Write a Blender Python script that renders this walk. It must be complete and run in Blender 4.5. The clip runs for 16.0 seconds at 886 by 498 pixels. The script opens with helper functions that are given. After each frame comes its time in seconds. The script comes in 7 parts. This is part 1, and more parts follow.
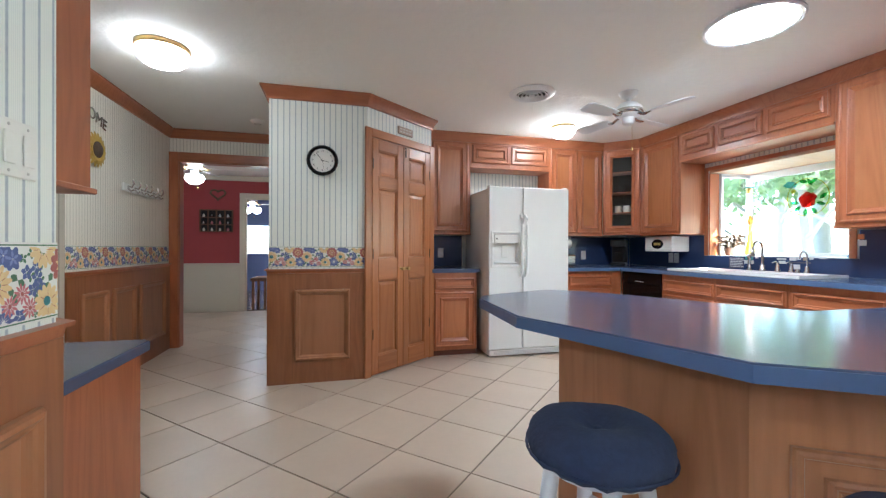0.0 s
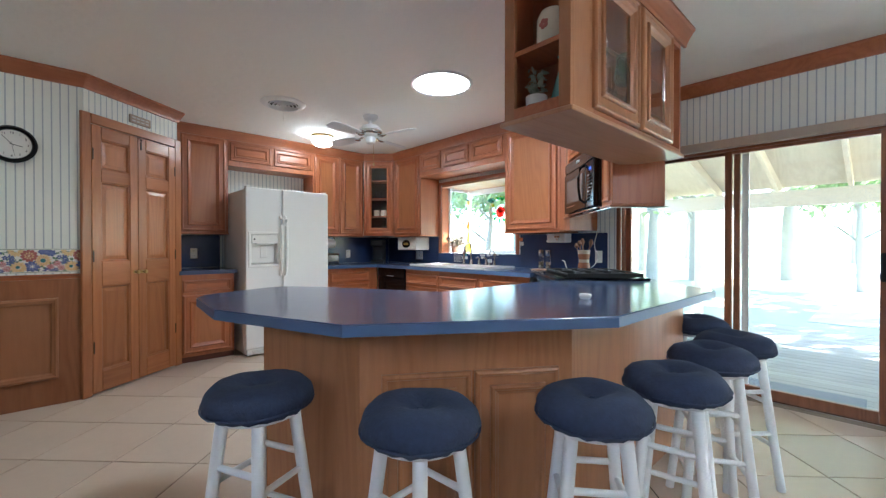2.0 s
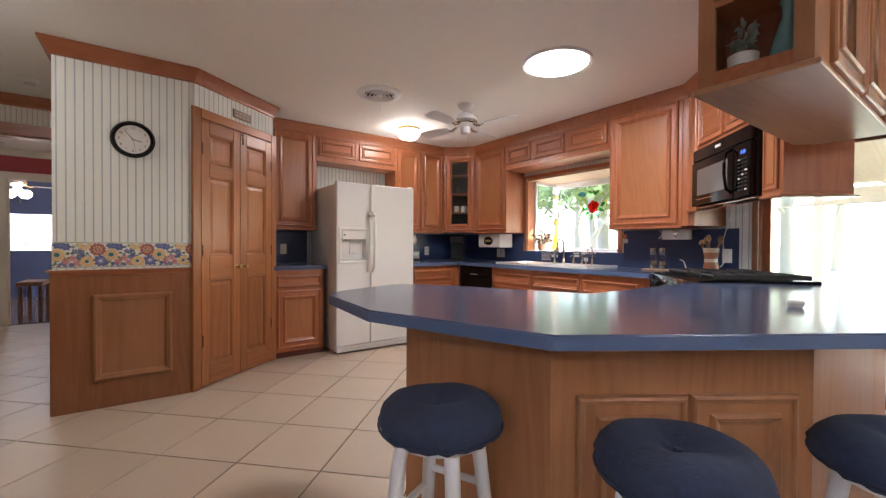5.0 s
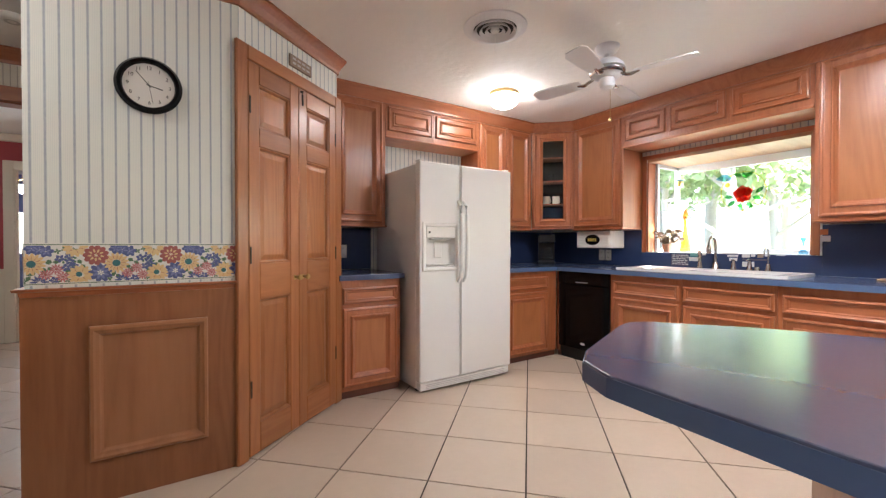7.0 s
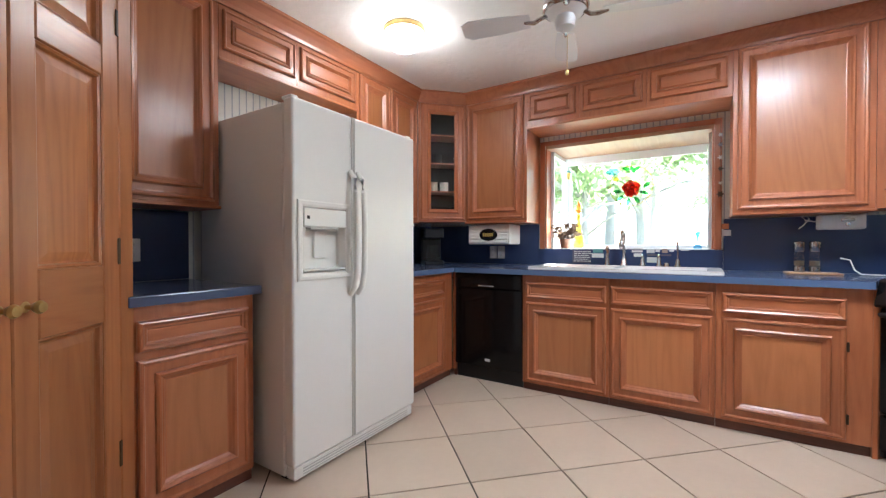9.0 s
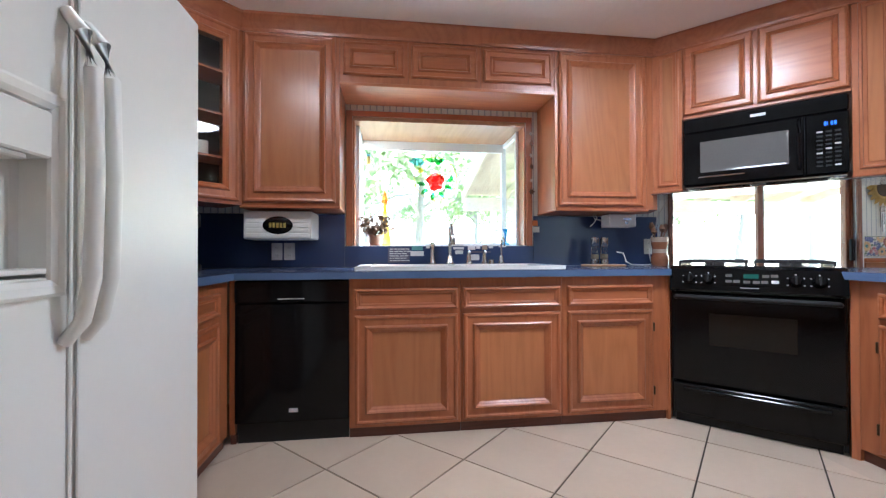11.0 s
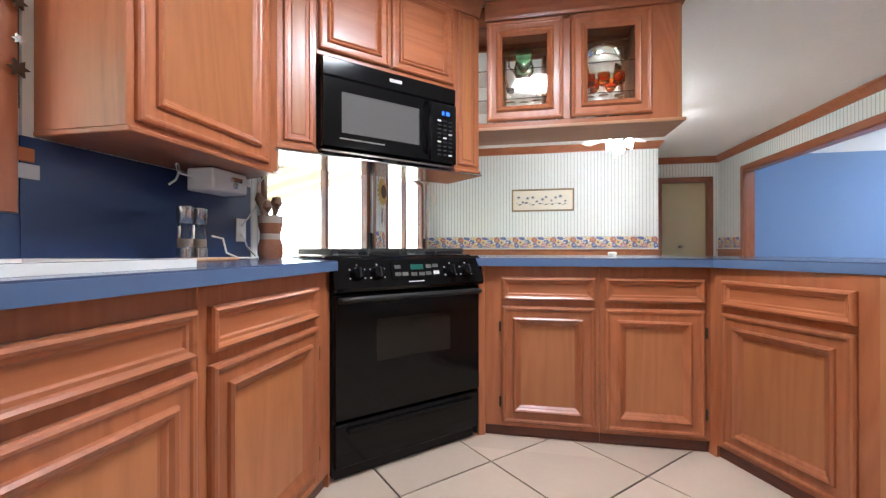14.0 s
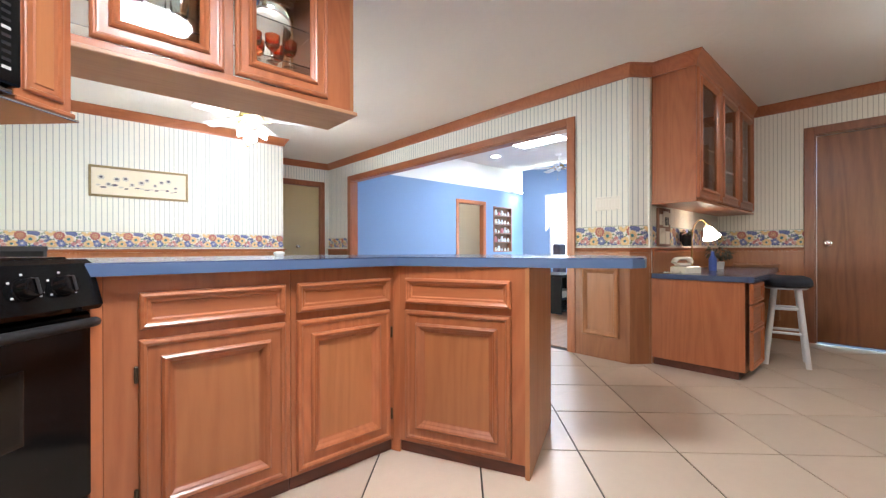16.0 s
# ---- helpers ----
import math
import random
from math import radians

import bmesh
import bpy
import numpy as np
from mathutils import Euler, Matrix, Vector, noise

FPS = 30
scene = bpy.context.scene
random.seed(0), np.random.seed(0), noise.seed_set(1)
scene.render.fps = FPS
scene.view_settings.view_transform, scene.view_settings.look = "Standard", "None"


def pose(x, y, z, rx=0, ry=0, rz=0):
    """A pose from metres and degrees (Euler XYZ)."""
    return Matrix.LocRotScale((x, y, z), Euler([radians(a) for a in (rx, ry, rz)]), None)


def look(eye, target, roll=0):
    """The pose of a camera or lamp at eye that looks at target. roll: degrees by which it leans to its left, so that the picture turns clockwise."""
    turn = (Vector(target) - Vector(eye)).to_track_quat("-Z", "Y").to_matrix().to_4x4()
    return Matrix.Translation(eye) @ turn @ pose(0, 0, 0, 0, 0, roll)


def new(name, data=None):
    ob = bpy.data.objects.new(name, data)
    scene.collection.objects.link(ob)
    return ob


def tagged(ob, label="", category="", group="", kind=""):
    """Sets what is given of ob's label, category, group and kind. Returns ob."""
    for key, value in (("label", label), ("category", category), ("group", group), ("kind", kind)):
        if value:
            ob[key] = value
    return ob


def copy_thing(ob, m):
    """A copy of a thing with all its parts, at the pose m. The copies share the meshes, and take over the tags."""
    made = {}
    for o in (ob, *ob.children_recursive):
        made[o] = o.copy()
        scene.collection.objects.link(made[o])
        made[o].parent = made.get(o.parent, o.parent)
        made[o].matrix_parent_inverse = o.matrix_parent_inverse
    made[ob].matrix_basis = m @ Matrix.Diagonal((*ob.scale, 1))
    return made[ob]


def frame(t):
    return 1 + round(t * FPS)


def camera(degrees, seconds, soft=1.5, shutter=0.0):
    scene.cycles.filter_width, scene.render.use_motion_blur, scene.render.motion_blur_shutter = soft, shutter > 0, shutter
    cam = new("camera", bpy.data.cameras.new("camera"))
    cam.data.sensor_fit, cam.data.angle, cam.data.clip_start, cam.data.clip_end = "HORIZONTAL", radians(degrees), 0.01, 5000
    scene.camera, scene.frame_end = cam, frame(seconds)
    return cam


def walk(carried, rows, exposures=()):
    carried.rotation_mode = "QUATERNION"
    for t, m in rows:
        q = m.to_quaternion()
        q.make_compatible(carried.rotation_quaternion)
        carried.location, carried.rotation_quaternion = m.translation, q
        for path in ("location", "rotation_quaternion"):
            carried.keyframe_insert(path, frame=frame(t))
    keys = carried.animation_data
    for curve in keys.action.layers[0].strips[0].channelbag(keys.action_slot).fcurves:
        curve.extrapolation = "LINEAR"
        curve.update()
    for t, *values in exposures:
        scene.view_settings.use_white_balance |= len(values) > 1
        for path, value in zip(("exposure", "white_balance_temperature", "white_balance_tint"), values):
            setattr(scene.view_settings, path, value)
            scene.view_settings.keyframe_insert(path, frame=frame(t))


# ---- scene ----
cam = camera(95.0, 16.0, 1.3)
PATH = [
    (0, (0.092, 1.152, 1.117), (0.590, 3.089, 1.112), 0.20),
    (0.5, (0.112, 0.952, 1.129), (0.865, 2.805, 1.122), -0.04),
    (1, (0.150, 0.799, 1.138), (1.125, 2.545, 1.127), -0.05),
    (1.5, (0.195, 0.694, 1.144), (1.377, 2.306, 1.131), -0.04),
    (2, (0.241, 0.626, 1.144), (1.597, 2.096, 1.128), -0.02),
    (2.5, (0.277, 0.572, 1.140), (1.770, 1.904, 1.124), -0.04),
    (3, (0.292, 0.568, 1.135), (1.863, 1.806, 1.119), -0.04),
    (3.5, (0.247, 0.609, 1.132), (1.835, 1.825, 1.113), 0.07),
    (4, (0.185, 0.715, 1.129), (1.739, 1.973, 1.107), 0.05),
    (4.5, (0.110, 0.878, 1.127), (1.485, 2.331, 1.104), 0.11),
    (5, (0.051, 1.102, 1.124), (1.223, 2.723, 1.100), 0.32),
    (7.5, (0.088, 2.704, 1.124), (1.177, 4.381, 1.100), 0.06),
    (8, (0.170, 2.980, 1.112), (1.347, 4.597, 1.088), 0.15),
    (8.5, (0.276, 3.242, 1.099), (1.728, 4.618, 1.074), 0.04),
    (9, (0.403, 3.478, 1.088), (2.091, 4.551, 1.064), -0.05),
    (11.5, (1.309, 4.450, 0.982), (3.207, 3.820, 1.005), -0.13),
    (12, (1.608, 4.443, 0.975), (3.337, 3.437, 0.994), 0.03),
    (12.5, (1.875, 4.378, 0.967), (3.356, 3.035, 0.976), 0.00),
    (13, (2.102, 4.315, 0.959), (3.280, 2.699, 0.963), -0.06),
    (13.5, (2.317, 4.304, 0.954), (3.066, 2.450, 0.959), -0.10),
    (14, (2.538, 4.235, 0.944), (2.916, 2.271, 0.945), -0.07),
    (14.5, (2.702, 4.169, 0.937), (2.650, 2.170, 0.935), 0.05),
    (15, (2.800, 4.063, 0.934), (2.220, 2.149, 0.931), -0.10),
    (15.5, (2.808, 3.891, 0.934), (1.829, 2.148, 0.930), -0.10),
    (16, (2.781, 3.718, 0.938), (1.436, 2.238, 0.936), -0.15),
]
LIGHT = [
    (0.0, 3.75, 5250, 4), (0.7, 3.62, 5300, 4), (2.5, 3.3, 5250, 3), (4.0, 3.15, 5450, 7), (5.0, 3.35, 6250, 16), (7.5, 3.7, 5900, 11), (9.0, 3.55, 5550, 8),
    (11.5, 3.4, 5250, 9), (13.0, 3.25, 5500, 12), (14.0, 3.68, 5650, 10), (15.4, 3.82, 5800, 10), (16.0, 4.05, 5850, 10),
]
walk(cam, [(t, look(eye, target, roll)) for t, eye, target, roll in PATH], LIGHT)

# ---- world, sun and exposure ----
world = bpy.data.worlds.new("sky")
scene.world = world
world.use_nodes = True
wn, wl = world.node_tree.nodes, world.node_tree.links
sky = wn.new("ShaderNodeTexSky")
sky.sky_type, sky.sun_disc = "NISHITA", False
sky.sun_elevation, sky.sun_rotation = radians(42), radians(130)
wn["Background"].inputs["Strength"].default_value = 0.15
wl.new(sky.outputs[0], wn["Background"].inputs["Color"])
sun = new("sun", bpy.data.lights.new("sun", "SUN"))
sun.data.energy, sun.data.angle, sun.data.color = 5.0, radians(0.6), (1.0, 0.95, 0.87)
sun.rotation_euler = (radians(48), 0, radians(180 - 130))


# ---- materials ----
def base(name, color, rough=0.5, metal=0.0, **extra):
    m = bpy.data.materials.new(name)
    m.use_nodes = True
    b = m.node_tree.nodes["Principled BSDF"]
    b.inputs["Base Color"].default_value = (*color, 1)
    b.inputs["Roughness"].default_value = rough
    b.inputs["Metallic"].default_value = metal
    for k, v in extra.items():
        b.inputs[k.replace("_", " ")].default_value = v
    return m


class Nodes:
    """Short hand for building a material's nodes."""

    def __init__(self, m):
        self.t, self.n, self.l = m.node_tree, m.node_tree.nodes, m.node_tree.links
        self.b = self.n["Principled BSDF"]

    def add(self, kind, **sets):
        node = self.n.new("ShaderNode" + kind)
        for k, v in sets.items():
            if k in node.inputs:
                node.inputs[k].default_value = v
        return node

    def math(self, op, a, b=0.0, c=0.0):
        node = self.n.new("ShaderNodeMath")
        node.operation = op
        for i, v in enumerate((a, b, c)):
            self.put(v, node.inputs[i])
        return node.outputs[0]

    def vmath(self, op, a, b):
        node = self.n.new("ShaderNodeVectorMath")
        node.operation = op
        self.put(a, node.inputs[0])
        self.put(b, node.inputs[1])
        return node.outputs["Value"] if op == "DOT_PRODUCT" else node.outputs[0]

    def put(self, v, socket):
        if isinstance(v, bpy.types.NodeSocket):
            self.l.new(v, socket)
        else:
            socket.default_value = v

    def mix(self, f, a, b):
        node = self.n.new("ShaderNodeMix")
        node.data_type = "RGBA"
        self.put(f, node.inputs[0])
        self.put(a if isinstance(a, bpy.types.NodeSocket) else (*a, 1), node.inputs[6])
        self.put(b if isinstance(b, bpy.types.NodeSocket) else (*b, 1), node.inputs[7])
        return node.outputs[2]

    def scaled(self, scale, kind="Object"):
        co = self.n.new("ShaderNodeTexCoord")
        mp = self.n.new("ShaderNodeMapping")
        mp.inputs["Scale"].default_value = scale
        self.l.new(co.outputs[kind], mp.inputs["Vector"])
        return mp.outputs[0]

    def noise(self, vec, scale, detail=3.0, rough=0.5, dist=0.0):
        node = self.add("TexNoise", Scale=scale, Detail=detail, Roughness=rough, Distortion=dist)
        if vec is not None:
            self.l.new(vec, node.inputs["Vector"])
        return node.outputs["Fac"]

    def ramp(self, f, *stops):
        node = self.n.new("ShaderNodeValToRGB")
        e = node.color_ramp.elements
        while len(e) < len(stops):
            e.new(0.5)
        for x, (p, c) in zip(e, stops):
            x.position, x.color = p, (*c, 1)
        self.put(f, node.inputs[0])
        return node.outputs[0]

    def bump(self, h, strength=0.2, dist=0.005):
        node = self.add("Bump", Strength=strength, Distance=dist)
        self.put(h, node.inputs["Height"])
        self.l.new(node.outputs[0], self.b.inputs["Normal"])

    def color(self, v):
        self.l.new(v, self.b.inputs["Base Color"])

    def rough(self, v):
        self.l.new(v, self.b.inputs["Roughness"])


def wood(name, dark, mid, light, grain="z", rough=0.3, scale=1.0, coat=0.3):
    """Oak with long grain along one local axis, pores and a coat of varnish."""
    m = base(name, mid, rough, Coat_Weight=coat, Coat_Roughness=0.22)
    k = Nodes(m)
    s = {"z": (9, 9, 0.9), "x": (0.9, 9, 9), "y": (9, 0.9, 9)}[grain]
    v = k.scaled(tuple(a * scale for a in s))
    oi = k.add("ObjectInfo")
    comb = k.add("CombineXYZ")
    for i in range(3):
        k.l.new(k.math("MULTIPLY", oi.outputs["Random"], 37.0), comb.inputs[i])
    shift = k.vmath("ADD", v, comb.outputs[0])
    big = k.noise(shift, 0.42, 2, 0.5, 1.2)
    rings = k.math("FRACT", k.math("MULTIPLY", big, 9.0))
    rings = k.math("ABSOLUTE", k.math("SUBTRACT", rings, 0.5))
    pores = k.noise(shift, 9.0, 2, 0.6)
    f = k.math("ADD", 0.08, k.math("ADD", k.math("MULTIPLY", rings, 0.45), k.math("MULTIPLY", pores, 0.36)))
    col = k.ramp(f, (0.10, dark), (0.40, mid), (0.80, light))
    tone = k.math("ADD", 0.86, k.math("MULTIPLY", oi.outputs["Random"], 0.26))
    hsv = k.add("HueSaturation")
    k.l.new(tone, hsv.inputs["Value"])
    k.l.new(col, hsv.inputs["Color"])
    k.color(hsv.outputs[0])
    k.rough(k.math("ADD", rough - 0.01, k.math("MULTIPLY", k.noise(v, 1.2, 2), 0.16)))
    k.bump(pores, 0.06, 0.002)
    return m


OAK_A = ((0.29, 0.088, 0.032), (0.385, 0.127, 0.048), (0.45, 0.162, 0.064))
OAK = wood("oak_upright", *OAK_A)
OAK_H = wood("oak_level", *OAK_A, grain="x")
OAK_PANEL = wood("oak_panel", (0.33, 0.115, 0.039), (0.405, 0.152, 0.054), (0.46, 0.182, 0.068), scale=0.8)
TAN_A = ((0.245, 0.088, 0.032), (0.325, 0.126, 0.048), (0.39, 0.162, 0.064))
# the bar's own finish; also lends the hanging cabinet's outer side a daylit look
BARWOOD = wood("pale_tan_oak", (0.30, 0.122, 0.048), (0.385, 0.166, 0.068), (0.45, 0.205, 0.09), scale=0.8)
BARWOOD_X = wood("plain_plywood", (0.42, 0.21, 0.105), (0.50, 0.265, 0.14), (0.57, 0.32, 0.175), grain="x", scale=0.8)
BARWOOD_P = wood("pale_tan_oak_panel", (0.285, 0.118, 0.047), (0.37, 0.16, 0.066), (0.435, 0.2, 0.088), scale=0.6)
TANOAK = wood("aged_tan_oak", *TAN_A, scale=0.8)
OAK_Y = wood("oak_lengthwise", *OAK_A, grain="y")
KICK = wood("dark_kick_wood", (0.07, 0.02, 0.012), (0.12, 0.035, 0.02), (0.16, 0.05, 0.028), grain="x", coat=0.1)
PINE = wood("stained_pine", (0.26, 0.088, 0.028), (0.35, 0.130, 0.043), (0.42, 0.170, 0.060), scale=0.9)
PINE_H = wood("stained_pine_level", (0.26, 0.088, 0.028), (0.35, 0.130, 0.043), (0.42, 0.170, 0.060), grain="x")
MAPLE = wood("light_plywood", (0.40, 0.215, 0.105), (0.50, 0.29, 0.15), (0.58, 0.36, 0.20), grain="x", scale=0.6)
DOORWOOD = wood("dark_slab_door", (0.15, 0.046, 0.014), (0.23, 0.078, 0.024), (0.30, 0.108, 0.036), scale=0.6, rough=0.36)
FRAMEWOOD = wood("dark_frame_wood", (0.17, 0.058, 0.025), (0.25, 0.09, 0.04), (0.32, 0.125, 0.058))
DECKWOOD = wood("weathered_deck", (0.24, 0.22, 0.20), (0.34, 0.315, 0.285), (0.42, 0.39, 0.355), grain="x", coat=0.0, rough=0.7)
RAFTER = wood("pale_rafter", (0.56, 0.46, 0.34), (0.68, 0.58, 0.45), (0.76, 0.67, 0.54), grain="x", coat=0.0, rough=0.6)
LOFTWOOD = wood("living_floor", (0.26, 0.13, 0.06), (0.36, 0.20, 0.10), (0.44, 0.26, 0.14), grain="x")


def wallpaper(name, ground, stripe, pitch=0.0454, width=0.17):
    """Pale paper with narrow stripes that run up the wall, whichever way the wall faces."""
    m = base(name, ground, 0.62)
    k = Nodes(m)
    g = k.add("NewGeometry")
    side = k.vmath("CROSS_PRODUCT", g.outputs["True Normal"], (0, 0, 1))
    u = k.math("ADD", k.math("DIVIDE", k.vmath("DOT_PRODUCT", g.outputs["Position"], side), pitch), 100.44)
    p = k.math("PINGPONG", u, 0.5)
    line = k.math("LESS_THAN", p, width / 2)
    fine = k.math("LESS_THAN", k.math("PINGPONG", k.math("MULTIPLY", u, 8.0), 0.5), 0.16)
    rag = k.noise(g.outputs["Position"], 60.0, 2)
    col = k.mix(k.math("MULTIPLY", fine, 0.16), ground, stripe)
    col = k.mix(k.math("MULTIPLY", line, k.math("ADD", 0.55, k.math("MULTIPLY", rag, 0.5))), col, stripe)
    age = k.noise(g.outputs["Position"], 1.3, 3)
    col = k.mix(k.math("MULTIPLY", age, 0.18), col, (0.66, 0.62, 0.52))
    k.color(col)
    k.bump(k.noise(g.outputs["Position"], 180.0, 2), 0.08, 0.002)
    return m


PAPER = wallpaper("striped_wallpaper", (0.80, 0.82, 0.77), (0.29, 0.35, 0.42))
PAPER_TAN = wallpaper("striped_wallpaper_warm", (0.80, 0.77, 0.68), (0.36, 0.32, 0.28), 0.034, 0.15)


def plaster(name, color, scale=38.0, strength=0.35, rough=0.75):
    m = base(name, color, rough)
    k = Nodes(m)
    v = k.scaled((1, 1, 1))
    n = k.noise(v, scale, 4, 0.6)
    big = k.noise(v, 0.9, 3)
    k.color(k.mix(k.math("MULTIPLY", big, 0.22), color, tuple(c * 0.82 for c in color)))
    k.bump(n, strength, 0.006)
    return m


CEILING = plaster("textured_ceiling", (0.88, 0.87, 0.83), 15.0, 0.75)
RED = plaster("red_wall_paint", (0.36, 0.055, 0.06), 90, 0.06)
CREAM = plaster("cream_wainscot_paint", (0.66, 0.60, 0.48), 90, 0.06)
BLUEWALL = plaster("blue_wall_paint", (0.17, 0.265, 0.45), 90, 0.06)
# darker blue for the farthest room and the living room's west wall
BLUEDARK = plaster("darker_blue_wall", (0.10, 0.13, 0.26), 90, 0.06)
WHITEWALL = plaster("white_wall_paint", (0.74, 0.74, 0.74), 60, 0.08)
TANPAINT = plaster("tan_painted_board", (0.46, 0.36, 0.28), 60, 0.05, 0.5)
TANDOOR = plaster("tan_door_paint", (0.50, 0.41, 0.22), 60, 0.05, 0.5)


def mottled(name, a, b, rough, scale=6.0, amount=0.6, coat=0.0, bump=0.0, metal=0.0):
    m = base(name, a, rough, metal, Coat_Weight=coat)
    k = Nodes(m)
    v = k.scaled((1, 1, 1))
    n = k.math("MULTIPLY", k.math("ADD", k.noise(v, scale, 4, 0.6), k.math("MULTIPLY", k.noise(v, scale * 9, 2), 0.5)), amount)
    k.color(k.mix(n, a, b))
    k.rough(k.math("ADD", rough * 0.8, k.math("MULTIPLY", k.noise(v, scale * 2, 2), rough * 0.5)))
    if bump:
        k.bump(k.noise(v, scale * 14, 3), bump, 0.003)
    return m


def tile_material():
    m = base("floor_tile", (0.6, 0.5, 0.4), 0.3)
    k = Nodes(m)
    g, oi = k.add("NewGeometry"), k.add("ObjectInfo")
    n1 = k.noise(g.outputs["Position"], 2.2, 4, 0.55, 0.3)
    n2 = k.noise(g.outputs["Position"], 24.0, 3, 0.6)
    f = k.math("ADD", k.math("MULTIPLY", n1, 0.7), k.math("MULTIPLY", n2, 0.3))
    col = k.mix(f, (0.50, 0.395, 0.30), (0.64, 0.525, 0.41))
    hsv = k.add("HueSaturation")
    k.l.new(k.math("ADD", 0.93, k.math("MULTIPLY", oi.outputs["Random"], 0.14)), hsv.inputs["Value"])
    k.l.new(col, hsv.inputs["Color"])
    k.color(hsv.outputs[0])
    k.rough(k.math("ADD", 0.285, k.math("MULTIPLY", n1, 0.12)))
    k.bump(n2, 0.05, 0.002)
    return m


TILE = tile_material()
GROUT = mottled("dark_grout", (0.035, 0.024, 0.016), (0.06, 0.042, 0.03), 0.9, 20)
EDGE = mottled("blue_laminate_edge", (0.08, 0.13, 0.245), (0.095, 0.15, 0.275), 0.36, 60.0, 0.4)
LAMINATE = mottled("blue_laminate", (0.068, 0.09, 0.16), (0.09, 0.115, 0.195), 0.16, 90.0, 0.5)
SPLASH = mottled("blue_backsplash", (0.026, 0.042, 0.105), (0.038, 0.06, 0.14), 0.20, 90.0, 0.5)
CUSHION = mottled("blue_suede", (0.008, 0.012, 0.028), (0.045, 0.060, 0.118), 0.95, 8.0, 0.75, bump=0.6)
DARKCUSH = mottled("black_cushion", (0.012, 0.014, 0.02), (0.03, 0.03, 0.04), 0.8, 12.0)
WHITEPAINT = mottled("white_gloss_paint", (0.78, 0.79, 0.80), (0.66, 0.66, 0.66), 0.35, 7.0, 0.35)
FRIDGE = mottled("white_enamel", (0.78, 0.77, 0.73), (0.70, 0.69, 0.65), 0.36, 5.0, 0.3, bump=0.05)
PLASTIC = mottled("white_plastic", (0.78, 0.77, 0.73), (0.68, 0.66, 0.6), 0.4, 10.0, 0.3)
MATGREY = mottled("grey_ribbed_mat", (0.15, 0.16, 0.18), (0.22, 0.23, 0.25), 0.95, 40.0, 0.7, bump=0.5)
GREYPL = mottled("grey_recess_plastic", (0.52, 0.51, 0.48), (0.44, 0.43, 0.41), 0.45, 12.0, 0.4)
BLACKG = mottled("black_gloss", (0.003, 0.003, 0.0035), (0.008, 0.008, 0.008), 0.10, 8.0, 0.5)
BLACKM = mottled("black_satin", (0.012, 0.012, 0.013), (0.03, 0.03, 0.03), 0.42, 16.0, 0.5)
IRON = mottled("cast_iron", (0.012, 0.012, 0.012), (0.03, 0.028, 0.026), 0.6, 40.0, 0.6, bump=0.25)
OVENGLASS = mottled("smoked_oven_glass", (0.014, 0.012, 0.010), (0.022, 0.019, 0.016), 0.06, 4.0, 0.5)
MWGLASS = mottled("grey_screened_glass", (0.09, 0.085, 0.08), (0.12, 0.115, 0.11), 0.12, 120.0, 0.6)
STEEL = mottled("brushed_steel", (0.52, 0.51, 0.49), (0.40, 0.39, 0.37), 0.20, 30.0, 0.5, metal=1.0)
CHROME = mottled("chrome", (0.72, 0.72, 0.72), (0.6, 0.6, 0.6), 0.10, 20.0, 0.3, metal=1.0)
BRASS = mottled("aged_brass", (0.55, 0.40, 0.17), (0.36, 0.24, 0.09), 0.36, 30.0, 0.6, metal=1.0)
HINGE = mottled("dark_bronze", (0.05, 0.032, 0.02), (0.09, 0.06, 0.035), 0.45, 40.0, 0.6, metal=0.7)
SINKW = mottled("white_sink_enamel", (0.80, 0.78, 0.74), (0.72, 0.70, 0.66), 0.15, 6.0, 0.3)
CARD = mottled("dark_printed_card", (0.05, 0.05, 0.09), (0.09, 0.08, 0.12), 0.6, 30.0)
PRINT = mottled("pale_print", (0.66, 0.66, 0.66), (0.5, 0.5, 0.5), 0.6, 30.0)
GOLD = mottled("dull_gold_frame", (0.34, 0.27, 0.13), (0.22, 0.17, 0.08), 0.4, 30.0, 0.7, metal=0.4)
MATPAPER = mottled("cream_picture_paper", (0.76, 0.70, 0.58), (0.70, 0.64, 0.52), 0.6, 8.0, 0.4)
CLAY = mottled("brown_glazed_clay", (0.10, 0.035, 0.018), (0.30, 0.12, 0.06), 0.22, 12.0, 0.8, coat=0.4)
CLAYP = mottled("pale_glazed_clay", (0.42, 0.34, 0.27), (0.30, 0.22, 0.17), 0.20, 12.0, 0.8, coat=0.4)
SPOON = wood("worn_spoon_wood", (0.10, 0.045, 0.02), (0.17, 0.08, 0.04), (0.24, 0.12, 0.06), coat=0.0, rough=0.6)
DARKLEAF = mottled("dark_dry_leaves", (0.030, 0.028, 0.016), (0.06, 0.05, 0.03), 0.6, 20.0, 0.8)
LEAF = mottled("dusty_leaves", (0.06, 0.10, 0.04), (0.12, 0.16, 0.07), 0.55, 20.0, 0.8)
DRYLEAF = mottled("dry_brown_leaves", (0.10, 0.06, 0.035), (0.17, 0.11, 0.06), 0.7, 25.0, 0.8)
PALELEAF = mottled("pale_sage_leaves", (0.22, 0.26, 0.19), (0.32, 0.34, 0.27), 0.7, 20.0, 0.8)
CERAMIC = mottled("cream_ceramic", (0.74, 0.69, 0.58), (0.66, 0.60, 0.5), 0.20, 9.0, 0.4, coat=0.4)
